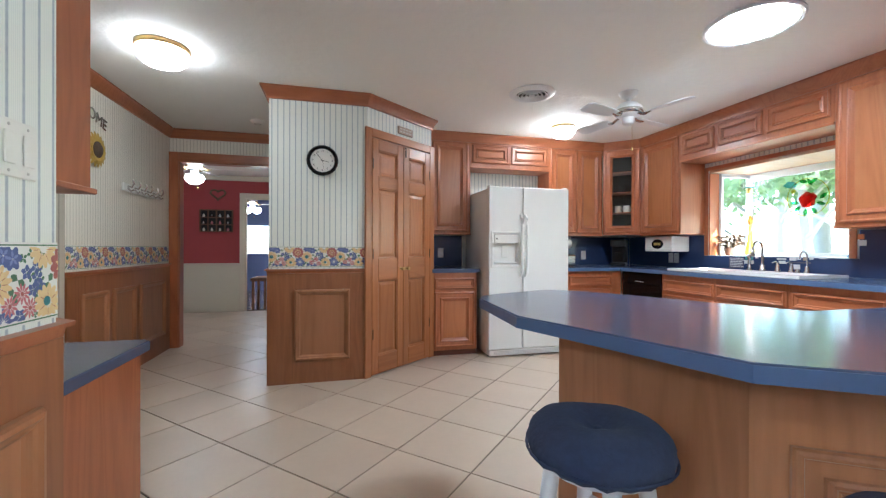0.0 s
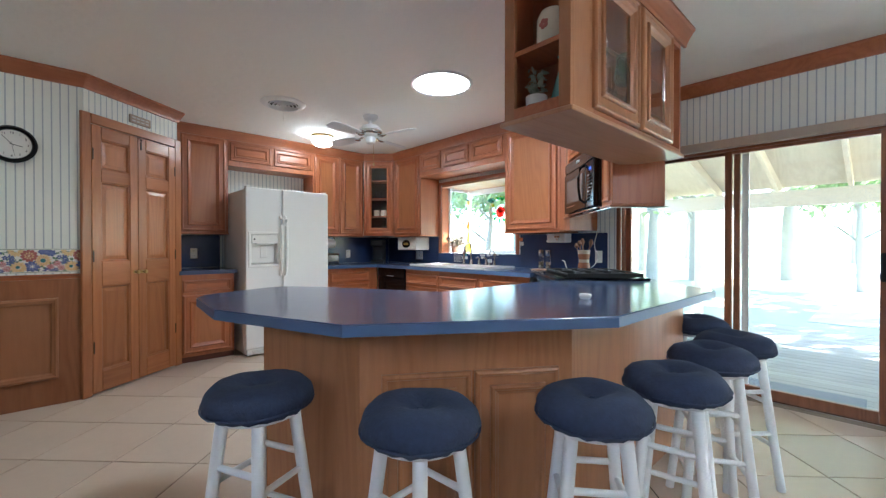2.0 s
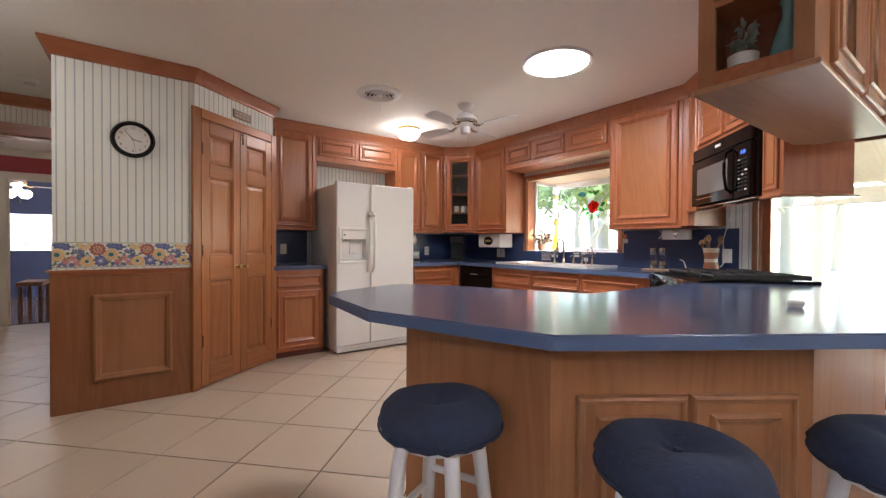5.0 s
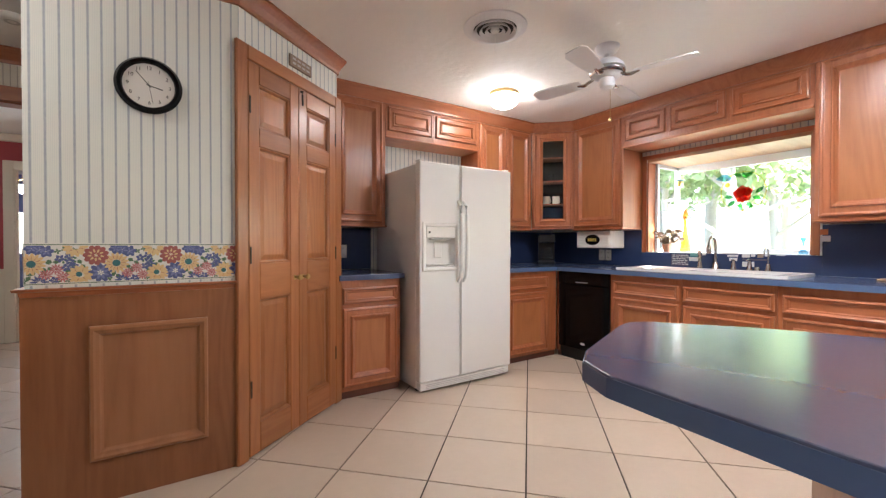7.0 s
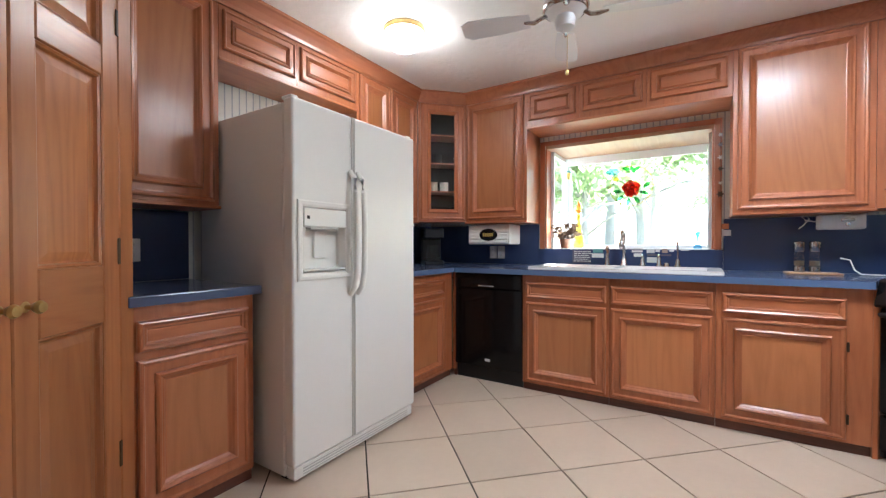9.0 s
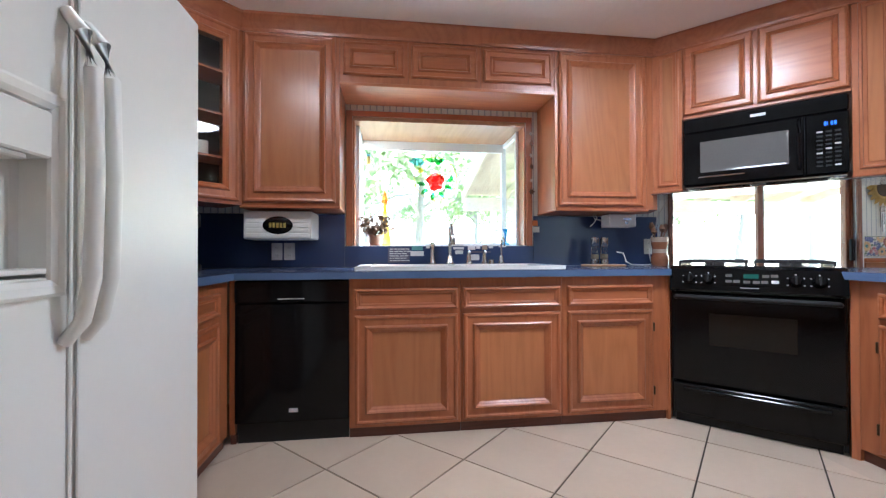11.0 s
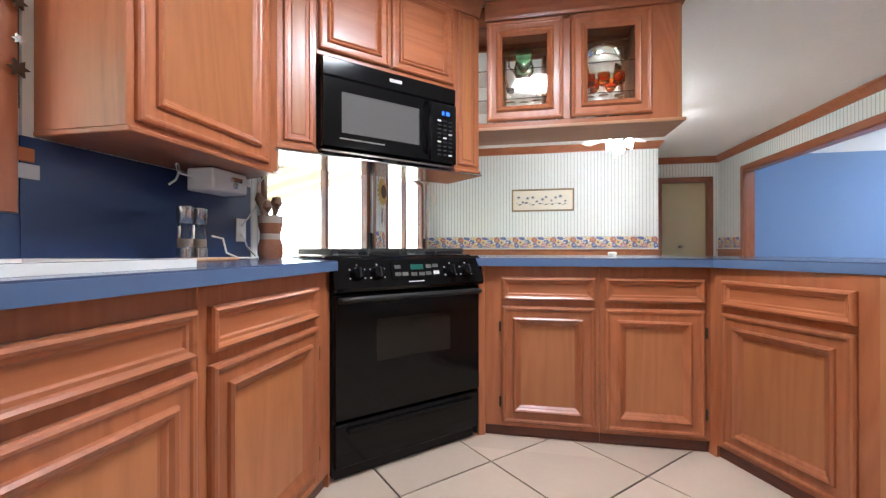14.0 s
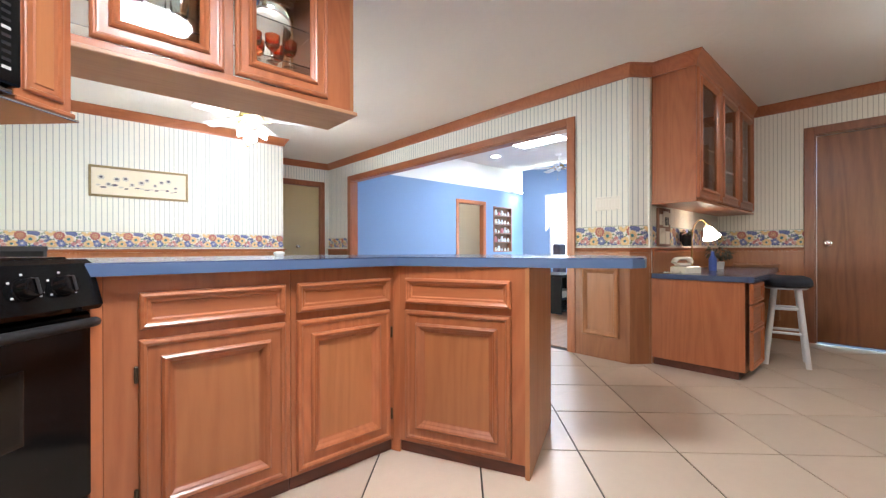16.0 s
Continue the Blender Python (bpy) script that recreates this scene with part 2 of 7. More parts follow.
BLUEPL = mottled("blue_bottle_plastic", (0.04, 0.09, 0.38), (0.06, 0.13, 0.44), 0.3, 9.0, 0.4)
TEAL = mottled("teal_vase_glaze", (0.10, 0.26, 0.28), (0.16, 0.36, 0.36), 0.2, 9.0, 0.5, coat=0.4)
SUNYEL = mottled("painted_yellow_metal", (0.52, 0.37, 0.08), (0.36, 0.23, 0.04), 0.5, 14.0, 0.8)
SEEDS = mottled("dark_seed_head", (0.04, 0.025, 0.02), (0.10, 0.07, 0.05), 0.8, 60.0, 0.8, bump=0.4)
ORANGE_NOTE = mottled("orange_paper", (0.62, 0.20, 0.07), (0.50, 0.15, 0.05), 0.7, 30.0)
CLOTH = mottled("white_cloth", (0.72, 0.70, 0.66), (0.6, 0.58, 0.55), 0.85, 12.0, 0.4, bump=0.2)
TRUNK = mottled("grey_bark", (0.30, 0.27, 0.24), (0.42, 0.39, 0.35), 0.9, 7.0, 0.9, bump=0.6)


def leafy(name, a, b):
    """Leaves that let part of the daylight through."""
    m = mottled(name, a, b, 0.6, 1.5, 0.9)
    k = Nodes(m)
    t, x = k.add("BsdfTranslucent", Color=(0.42, 0.54, 0.26, 1)), k.add("MixShader", Fac=0.45)
    k.l.new(k.b.outputs[0], x.inputs[1])
    k.l.new(t.outputs[0], x.inputs[2])
    k.l.new(x.outputs[0], k.n["Material Output"].inputs["Surface"])
    return m


CROWN = leafy("tree_leaves", (0.10, 0.15, 0.065), (0.17, 0.22, 0.11))
GRASS = mottled("lawn", (0.22, 0.24, 0.13), (0.40, 0.38, 0.26), 0.9, 0.7, 0.9, bump=0.5)
STONE = mottled("pale_gravel_path", (0.40, 0.37, 0.32), (0.52, 0.49, 0.44), 0.9, 5.0, 0.7)
B_RED = mottled("border_red", (0.26, 0.045, 0.05), (0.42, 0.15, 0.13), 0.6, 70.0, 0.9)
B_YEL = mottled("border_yellow", (0.66, 0.43, 0.16), (0.74, 0.58, 0.32), 0.6, 70.0, 0.9)
B_BLU = mottled("border_blue", (0.045, 0.06, 0.20), (0.12, 0.15, 0.34), 0.6, 70.0, 0.9)
B_LBLU = mottled("border_light_blue", (0.14, 0.17, 0.42), (0.22, 0.26, 0.50), 0.6, 70.0, 0.9)
B_GRN = mottled("border_green", (0.04, 0.13, 0.07), (0.12, 0.22, 0.12), 0.6, 70.0, 0.9)
B_PNK = mottled("border_pink", (0.45, 0.10, 0.14), (0.52, 0.2, 0.2), 0.6, 70.0, 0.9)
B_TEAL = mottled("border_seed_teal", (0.02, 0.12, 0.15), (0.06, 0.2, 0.2), 0.6, 90.0, 0.9)
B_PAPER = mottled("border_paper", (0.76, 0.76, 0.72), (0.68, 0.68, 0.64), 0.6, 6.0, 0.4)


def clear(name, color, rough=0.0, ior=1.45):
    return base(name, color, rough, Transmission_Weight=1.0, IOR=ior)


def thin_glass(name, tint):
    """A thin flat pane: clear all through, with a mirror gloss that grows towards grazing."""
    m = base(name, tint, 0.0)
    k = Nodes(m)
    t, g = k.add("BsdfTransparent", Color=(*tint, 1)), k.add("BsdfGlossy", Roughness=0.0)
    f, x = k.add("LayerWeight", Blend=0.5), k.add("MixShader")
    k.l.new(k.math("ADD", 0.03, k.math("MULTIPLY", 0.75, k.math("POWER", f.outputs["Facing"], 5.0))), x.inputs[0])
    k.l.new(t.outputs[0], x.inputs[1])
    k.l.new(g.outputs[0], x.inputs[2])
    k.l.new(x.outputs[0], k.n["Material Output"].inputs["Surface"])
    return m


GLASS = thin_glass("window_glass", (0.99, 1.0, 0.99))
CUPGLASS = clear("clear_glassware", (0.95, 0.97, 0.97))
AMBER = clear("amber_glass", (0.85, 0.18, 0.03))
YELGLASS = clear("yellow_glass", (0.95, 0.62, 0.06), 0.05, 1.2)
GREENGL = clear("green_glass", (0.45, 0.75, 0.55))
SMOKE = clear("smoky_blue_glass", (0.30, 0.42, 0.45))
ST_RED2 = thin_glass("stained_light_red", (0.95, 0.45, 0.38))
ST_RED = thin_glass("stained_red", (0.84, 0.24, 0.19))
ST_GRN = thin_glass("stained_green", (0.30, 0.66, 0.32))
ST_YEL = thin_glass("stained_yellow", (0.95, 0.82, 0.30))
ST_BLU = thin_glass("stained_blue", (0.45, 0.72, 0.90))


def glow(name, color, strength):
    return base(name, color, 0.5, Emission_Color=(*color, 1), Emission_Strength=strength)


LAMP_WARM = glow("lit_milk_glass", (1.0, 0.93, 0.83), 4.5)
LAMP_WHITE = glow("lit_skylight_diffuser", (1.0, 0.99, 0.96), 9.0)
LAMP_LOFT = glow("lit_flat_skylight", (0.95, 0.98, 1.0), 6.0)
LAMP_DESK = glow("lit_desk_bulb", (1.0, 0.84, 0.62), 1.1)
LAMP_FAN = glow("lit_fan_bulb", (1.0, 0.96, 0.92), 8.5)
LAMP_HALL = glow("lit_hall_glass", (1.0, 0.93, 0.83), 2.6)
LAMP_FAR = glow("lit_far_globe", (1.0, 0.95, 0.88), 4.0)
DISP_BLUE = base("blue_display", (0.01, 0.02, 0.05), 0.2, Emission_Color=(0.06, 0.22, 1.0, 1), Emission_Strength=0.12)
for m in (BLACKG, BLACKM, OVENGLASS):
    m.node_tree.nodes["Principled BSDF"].inputs["Specular IOR Level"].default_value = 0.22
DISP_GREEN = base("green_display", (0.01, 0.03, 0.025), 0.2, Emission_Color=(0.10, 0.8, 0.55, 1), Emission_Strength=0.008)


# ---- mesh helpers ----
def finish(name, bm, material, smooth=False):
    me = bpy.data.meshes.new(name)
    bmesh.ops.recalc_face_normals(bm, faces=bm.faces)
    bm.to_mesh(me)
    bm.free()
    for m in material if isinstance(material, (list, tuple)) else [material]:
        me.materials.append(m)
    if smooth:
        me.shade_smooth()
        me.set_sharp_from_angle(angle=radians(42))
    return me


def part(name, bm, material, parent=None, label="", at=None, smooth=False):
    """Links a bmesh as one mesh object under a thing or a part."""
    o = new(name, finish(name, bm, material, smooth))
    if at is not None:
        o.matrix_basis = at
    if parent is not None:
        o.parent = parent
    return tagged(o, label)


def thing(name, label, category, at=None, group="", kind=""):
    o = new(name)
    o.empty_display_size = 0.1
    o.matrix_basis = at if at is not None else Matrix()
    return tagged(o, label, category, group, kind)


def solid(name, bm, material, label, category, at=None, group="", kind="", smooth=False):
    return tagged(part(name, bm, material, None, label, at, smooth), "", category, group, kind)


def box(x0, x1, y0, y1, z0, z1, bevel=0.0, bm=None, seg=1):
    own = bm is None or bevel
    b = bmesh.new() if own else bm
    v = [b.verts.new((x, y, z)) for z in (z0, z1) for x, y in ((x0, y0), (x1, y0), (x1, y1), (x0, y1))]
    for q in ((3, 2, 1, 0), (4, 5, 6, 7), (0, 1, 5, 4), (1, 2, 6, 5), (2, 3, 7, 6), (3, 0, 4, 7)):
        b.faces.new([v[i] for i in q])
    if bevel:
        bmesh.ops.bevel(b, geom=b.edges[:], offset=bevel, segments=seg, profile=0.5, affect="EDGES")
        if bm is not None:
            join(bm, b)
            return bm
    return b


def join(bm, other, m=None):
    me = bpy.data.meshes.new("tmp")
    if m is not None:
        other.transform(m)
    other.to_mesh(me)
    other.free()
    bm.from_mesh(me)
    bpy.data.meshes.remove(me)
    return bm


def prism(pts, z0, z1, bevel=0.0, bm=None, seg=2):
    b = bm or bmesh.new()
    lo = [b.verts.new((x, y, z0)) for x, y in pts]
    hi = [b.verts.new((x, y, z1)) for x, y in pts]
    n = len(pts)
    b.faces.new(lo[::-1])
    top = b.faces.new(hi)
    for i in range(n):
        b.faces.new((lo[i], lo[(i + 1) % n], hi[(i + 1) % n], hi[i]))
    if bevel:
        bmesh.ops.bevel(b, geom=list(top.edges), offset=bevel, segments=seg, profile=0.5, affect="EDGES")
    return b


def lathe(profile, n=24, bm=None):
    """Turns rows of (radius, height) round the z axis."""
    b = bm or bmesh.new()
    rings = []
    for r, z in profile:
        if r < 1e-5:
            rings.append([b.verts.new((0, 0, z))])
        else:
            rings.append([b.verts.new((r * math.cos(2 * math.pi * i / n), r * math.sin(2 * math.pi * i / n), z)) for i in range(n)])
    for a, c in zip(rings, rings[1:]):
        for i in range(n):
            j = (i + 1) % n
            q = [a[i % len(a)], a[j % len(a)], c[j % len(c)], c[i % len(c)]]
            q = [v for k, v in enumerate(q) if v not in q[:k]]
            if len(q) > 2:
                b.faces.new(q)
    return b


def tube(points, r, n=10, bm=None, cap=True):
    """A round bar along points; r is one radius or one for each point."""
    b = bm or bmesh.new()
    pts = [Vector(p) for p in points]
    rs = r if isinstance(r, (list, tuple)) else [r] * len(pts)
    up, rings = Vector((0, 0, 1)), []
    for i, p in enumerate(pts):
        d = (pts[min(i + 1, len(pts) - 1)] - pts[max(i - 1, 0)]).normalized()
        s = d.cross(up if abs(d.z) < 0.95 else Vector((0, 1, 0))).normalized()
        t = s.cross(d)
        rings.append([b.verts.new(p + (s * math.cos(2 * math.pi * k / n) + t * math.sin(2 * math.pi * k / n)) * rs[i]) for k in range(n)])
    for a, c in zip(rings, rings[1:]):
        for k in range(n):
            b.faces.new((a[k], a[(k + 1) % n], c[(k + 1) % n], c[k]))
    if cap:
        b.faces.new(rings[0][::-1]), b.faces.new(rings[-1])
    return b


def rings(x0, z0, w, h, profile, cap=True, bm=None, back=None):
    """A moulded front in the plane y = 0 that faces -y: nested frames of (inset, height out)."""
    b = bm or bmesh.new()
    rows = []
    for inset, out in profile:
        rows.append([b.verts.new((x, -out, z)) for x, z in ((x0 + inset, z0 + inset), (x0 + w - inset, z0 + inset), (x0 + w - inset, z0 + h - inset), (x0 + inset, z0 + h - inset))])
    for a, c in zip(rows, rows[1:]):
        for i in range(4):
            b.faces.new((a[i], a[(i + 1) % 4], c[(i + 1) % 4], c[i]))
    if cap:
        b.faces.new(rows[-1])
    return b


def sweep(path, profile, closed=False, bm=None):
    """A moulding along a level path: rows of (out to the right of the path, height)."""
    b = bm or bmesh.new()
    p = [Vector(q) for q in path]
    n, rows = len(p), []
    for i in range(n):
        a = (p[i] - p[i - 1]).normalized() if closed or i else None
        c = (p[(i + 1) % n] - p[i]).normalized() if closed or i < n - 1 else None
        a, c = a or c, c or a
        na, nc = Vector((a.y, -a.x)), Vector((c.y, -c.x))
        m = (na + nc).normalized()
        m = m / max(0.3, m.dot(na))
        rows.append([b.verts.new((p[i].x + m.x * o, p[i].y + m.y * o, z)) for o, z in profile])
    k = len(profile)
    for i in range(n if closed else n - 1):
        a, c = rows[i], rows[(i + 1) % n]
        for j in range(k):
            b.faces.new((a[j], a[(j + 1) % k], c[(j + 1) % k], c[j]))
    if not closed:
        b.faces.new(rows[0]), b.faces.new(rows[-1][::-1])
    return b


def lettering(words, size, depth, material, parent, at, name="lettering"):
    cu = bpy.data.curves.new(name, "FONT")
    cu.body, cu.size, cu.extrude, cu.align_x, cu.align_y = words, size, depth, "CENTER", "CENTER"
    cu.materials.append(material)
    tmp = new(name, cu)
    me = bpy.data.meshes.new_from_object(tmp.evaluated_get(bpy.context.evaluated_depsgraph_get()))
    bpy.data.objects.remove(tmp)
    o = new(name, me)
    o.matrix_basis, o.parent = at, parent
    return o


def structure(name, bm, material, label, category="wall", at=None):
    return solid(name, bm, material, label, category, at, kind="structure")


# ---- the plan: x east, y north ----
EX, NY, SY, CH = 3.92, 5.86, -1.79, 2.42
WX, DX, HX = -0.55, -2.60, -1.72
T = 0.12
CAP = 0.94
BAND = (0.952, 1.126)

structure("floor", box(-3.0, EX + T, -3.2, 9.6, -0.12, -0.006), GROUT, "dark grout bed under the diagonal floor tiles", "floor")
structure("ceiling", prism([(WX - T, -3.2), (EX + T, -3.2), (EX + T, 6.3), (-3.0, 6.3), (-3.0, 2.3), (WX - T, 2.3)], CH, CH + 0.1), CEILING, "off-white stippled plaster ceiling", "ceiling")

# east wall with the garden window and two sliding doors
WIN = (3.40, 4.64, 1.05, 1.95)
SL1 = (0.58, 2.24, 1.885)
SL2 = (-1.55, 0.17, 1.90)
b = bmesh.new()
box(EX, EX + T, WIN[1], NY + T, 0, CH, bm=b)
box(EX, EX + T, WIN[0], WIN[1], 0, WIN[2], bm=b)
box(EX, EX + T, WIN[0], WIN[1], WIN[3], CH, bm=b)
box(EX, EX + T, SL1[1], WIN[0], 0, CH, bm=b)
box(EX, EX + T, SL1[0], SL1[1], SL1[2], CH, bm=b)
box(EX, EX + T, SL2[1], SL1[0], 0, CH, bm=b)
box(EX, EX + T, SL2[0], SL2[1], SL2[2], CH, bm=b)
box(EX, EX + T, SY - T, SL2[0], 0, CH, bm=b)
structure("wall_east", b, PAPER, "wall in blue-striped white wallpaper with glazed doors")
structure("wall_north", box(-0.45, EX, NY, NY + T, 0, CH), PAPER, "striped wallpaper wall behind the refrigerator")
b = box(0.69, EX, SY - T, SY, 0, CH)
box(0.69, 0.69 + T, -2.95, SY - T, 0, CH, bm=b)
structure("wall_south", b, PAPER, "dining wall in pale striped wallpaper")

b = bmesh.new()
box(WX - T, WX, -2.95, -2.18, 0, CH, bm=b)
box(WX - T, WX, -2.18, 1.755, 2.06, CH, bm=b)
prism([(WX - T, 1.755), (WX, 1.755), (WX, 2.30), (-0.69, 2.41), (WX - T, 2.41)], 0, CH, bm=b)
structure("wall_west", b, PAPER, "striped wallpaper wall with a wide cased opening")
structure("wall_desk", box(DX, -0.69, 2.29, 2.41, 0, CH), PAPER_TAN, "striped wallpaper wall behind the desk")
b = bmesh.new()
box(DX - T, DX, 2.29, 3.215, 0, CH, bm=b)
box(DX - T, DX, 3.215, 4.115, 2.06, CH, bm=b)
box(DX - T, DX, 4.115, 4.60, 0, CH, bm=b)
structure("wall_entry", b, PAPER_TAN, "striped wallpaper wall round the brown door")
b = bmesh.new()
box(DX, HX - T, 4.48, 4.60, 0, CH, bm=b)
box(HX - T, HX, 4.48, 6.25, 0, CH, bm=b)
structure("wall_hooks", b, PAPER_TAN, "hall wall in striped wallpaper with wood wainscot")
b = bmesh.new()
box(-3.0, HX + 0.08, 6.25, 6.37, 0, CH, bm=b)
box(HX + 0.08, -0.45, 6.25, 6.37, 2.09, CH, bm=b)
structure("wall_hall", b, PAPER_TAN, "striped wallpaper wall over the hall opening")

b = prism([(-0.455, 4.68), (0.325, 4.68), (0.335, 4.72), (0.335, 4.80), (-0.34, 4.80), (-0.34, 6.25), (-0.455, 6.25)], 0, CH)
d = Vector((1.01 - 0.325, 5.22 - 4.68)).normalized()
L = math.hypot(1.01 - 0.325, 5.22 - 4.68)
join(b, box(0, L, 0.0, 0.1, 2.13, CH), Matrix.Translation((0.325, 4.68, 0)) @ Matrix.Rotation(math.atan2(d.y, d.x), 4, "Z"))
box(0.91, 1.01, 5.22, NY, 0, CH, bm=b)
structure("wall_pantry", b, PAPER, "angled pantry closet walls in striped wallpaper")
b = box(WX - T, -0.40, -3.07, -2.95, 0, CH)
box(0.30, 0.81, -3.07, -2.95, 0, CH, bm=b)
box(-0.40, 0.30, -3.07, -2.95, 2.03, CH, bm=b)
structure("wall_alcove", b, PAPER, "striped wallpaper wall round the tan door")


# crown, caps and casings in oak
CROWNP = [(0.0, CH - 0.098), (0.014, CH - 0.098), (0.018, CH - 0.08), (0.034, CH - 0.05), (0.052, CH - 0.024), (0.062, CH - 0.016), (0.062, CH - 0.001), (0.0, CH - 0.001)]
CAPP = [(0.0, CAP - 0.035), (0.012, CAP - 0.035), (0.016, CAP - 0.014), (0.030, CAP - 0.010), (0.032, CAP), (0.0, CAP)]
structure("trim_crown_dining", sweep([(EX, 2.36), (EX, SY), (0.69, SY), (0.69, -2.95), (WX, -2.95), (WX, 2.30), (-0.69, 2.41)], CROWNP), OAK_H, "stained oak crown moulding along the dining walls", "trim")
structure("trim_crown_pantry", sweep([(-0.455, 6.25), (-0.455, 4.68), (0.325, 4.68), (1.01, 5.22), (1.01, 5.52)], CROWNP), OAK_H, "stained oak crown moulding round the pantry", "trim")
structure("trim_crown_hall", sweep([(-0.72, 2.41), (DX, 2.41), (DX, 4.48), (HX, 4.48), (HX, 6.25), (-0.455, 6.25)], CROWNP), OAK_H, "stained oak crown moulding along the hall", "trim")


def wainscot(name, pts, panels, label, m=TANOAK, mp=BARWOOD_P):
    """Wood panelling up to the cap along a path; panels: (segment, from, to) along it."""
    o = thing(name, label, "wainscot", kind="structure")
    prof = [(0.0, 0.0), (0.012, 0.0), (0.012, CAP - 0.036), (0.0, CAP - 0.036)]
    part("boarding", sweep(pts, prof), m, o)
    part("cap_rail", sweep(pts, CAPP), OAK_H, o)
    for i, a, c in panels:
        p, q = Vector(pts[i]), Vector(pts[i + 1])
        u = (q - p).normalized()
        n = Vector((u.y, -u.x))
        at = Matrix.Translation((p.x + n.x * 0.012, p.y + n.y * 0.012, 0)) @ Matrix.Rotation(math.atan2(u.y, u.x), 4, "Z")
        part("panel", rings(a, 0.19, c - a, CAP - 0.36, [(0, 0), (0, 0.014), (0.006, 0.022), (0.016, 0.024), (0.024, 0.018), (0.034, 0.014), (0.040, 0.006), (0.046, 0.002)]), mp, o, at=at)
    return o


wainscot("wainscot_pantry", [(-0.455, 6.25), (-0.455, 4.68), (0.312, 4.68)], [(1, 0.20, 0.64), (0, 0.3, 0.8)], "stained oak panelling under the pantry wallpaper")
wainscot("wainscot_column", [(WX, 1.826), (WX, 2.30), (-0.69, 2.41)], [(0, 0.07, 0.39)], "stained oak panelling round the column base")
wainscot("wainscot_hooks", [(HX, 4.48), (HX, 6.25)], [(0, 0.15, 0.5), (0, 0.58, 0.95), (0, 1.05, 1.6)], "stained oak panelling along the hall wall")
wainscot("wainscot_entry", [(DX, 2.41), (DX, 3.145)], [(0, 0.15, 0.55)], "stained oak panelling beside the brown door")
wainscot("wainscot_desk", [(-0.72, 2.41), (DX, 2.41)], [], "stained oak panelling behind the desk")
wainscot("wainscot_dining", [(0.69, -2.95), (0.69, SY), (EX, SY), (EX, SL2[0] - 0.08)][::-1], [(1, 0.3, 0.9), (1, 1.1, 1.7), (1, 1.9, 2.5)], "stained oak panelling along the dining wall")
wainscot("wainscot_alcove", [(WX, -2.95), (WX, -2.27)], [], "stained oak panelling in the alcove")
wainscot("wainscot_doors", [(EX, SL1[0] - 0.07), (EX, SL2[1] + 0.07)], [(0, 0.05, 0.22)], "stained oak panel between the sliding doors")


# flowered paper border, drawn as flat petals on a strip
def petals(b, u, v, n, r0, r1, wide, slot, turn=0.0, lift=0.0):
    for i in range(n):
        a = turn + 2 * math.pi * i / n
        c, s = math.cos(a), math.sin(a)
        shape = ((r0, 0), ((r0 + r1) / 2, wide), (r1 * 0.92, wide * 0.5), (r1, 0), (r1 * 0.92, -wide * 0.5), ((r0 + r1) / 2, -wide))
        put = [(u + x * c - y * s, v + x * s + y * c) for x, y in shape]
        put = [(x, min(max(z, 0.010), BAND[1] - BAND[0] - 0.010)) for x, z in put]
        if max(q[1] for q in put) - min(q[1] for q in put) > 0.0015:
            f = b.faces.new([b.verts.new((x, -0.0008 - lift - 0.00002 * i, z)) for x, z in put])
            f.material_index = slot


def dot(b, u, v, r, slot, lift, n=9):
    f = b.faces.new([b.verts.new((u + r * math.cos(2 * math.pi * i / n), -0.0008 - lift, v + r * math.sin(2 * math.pi * i / n))) for i in range(n)])
    f.material_index = slot


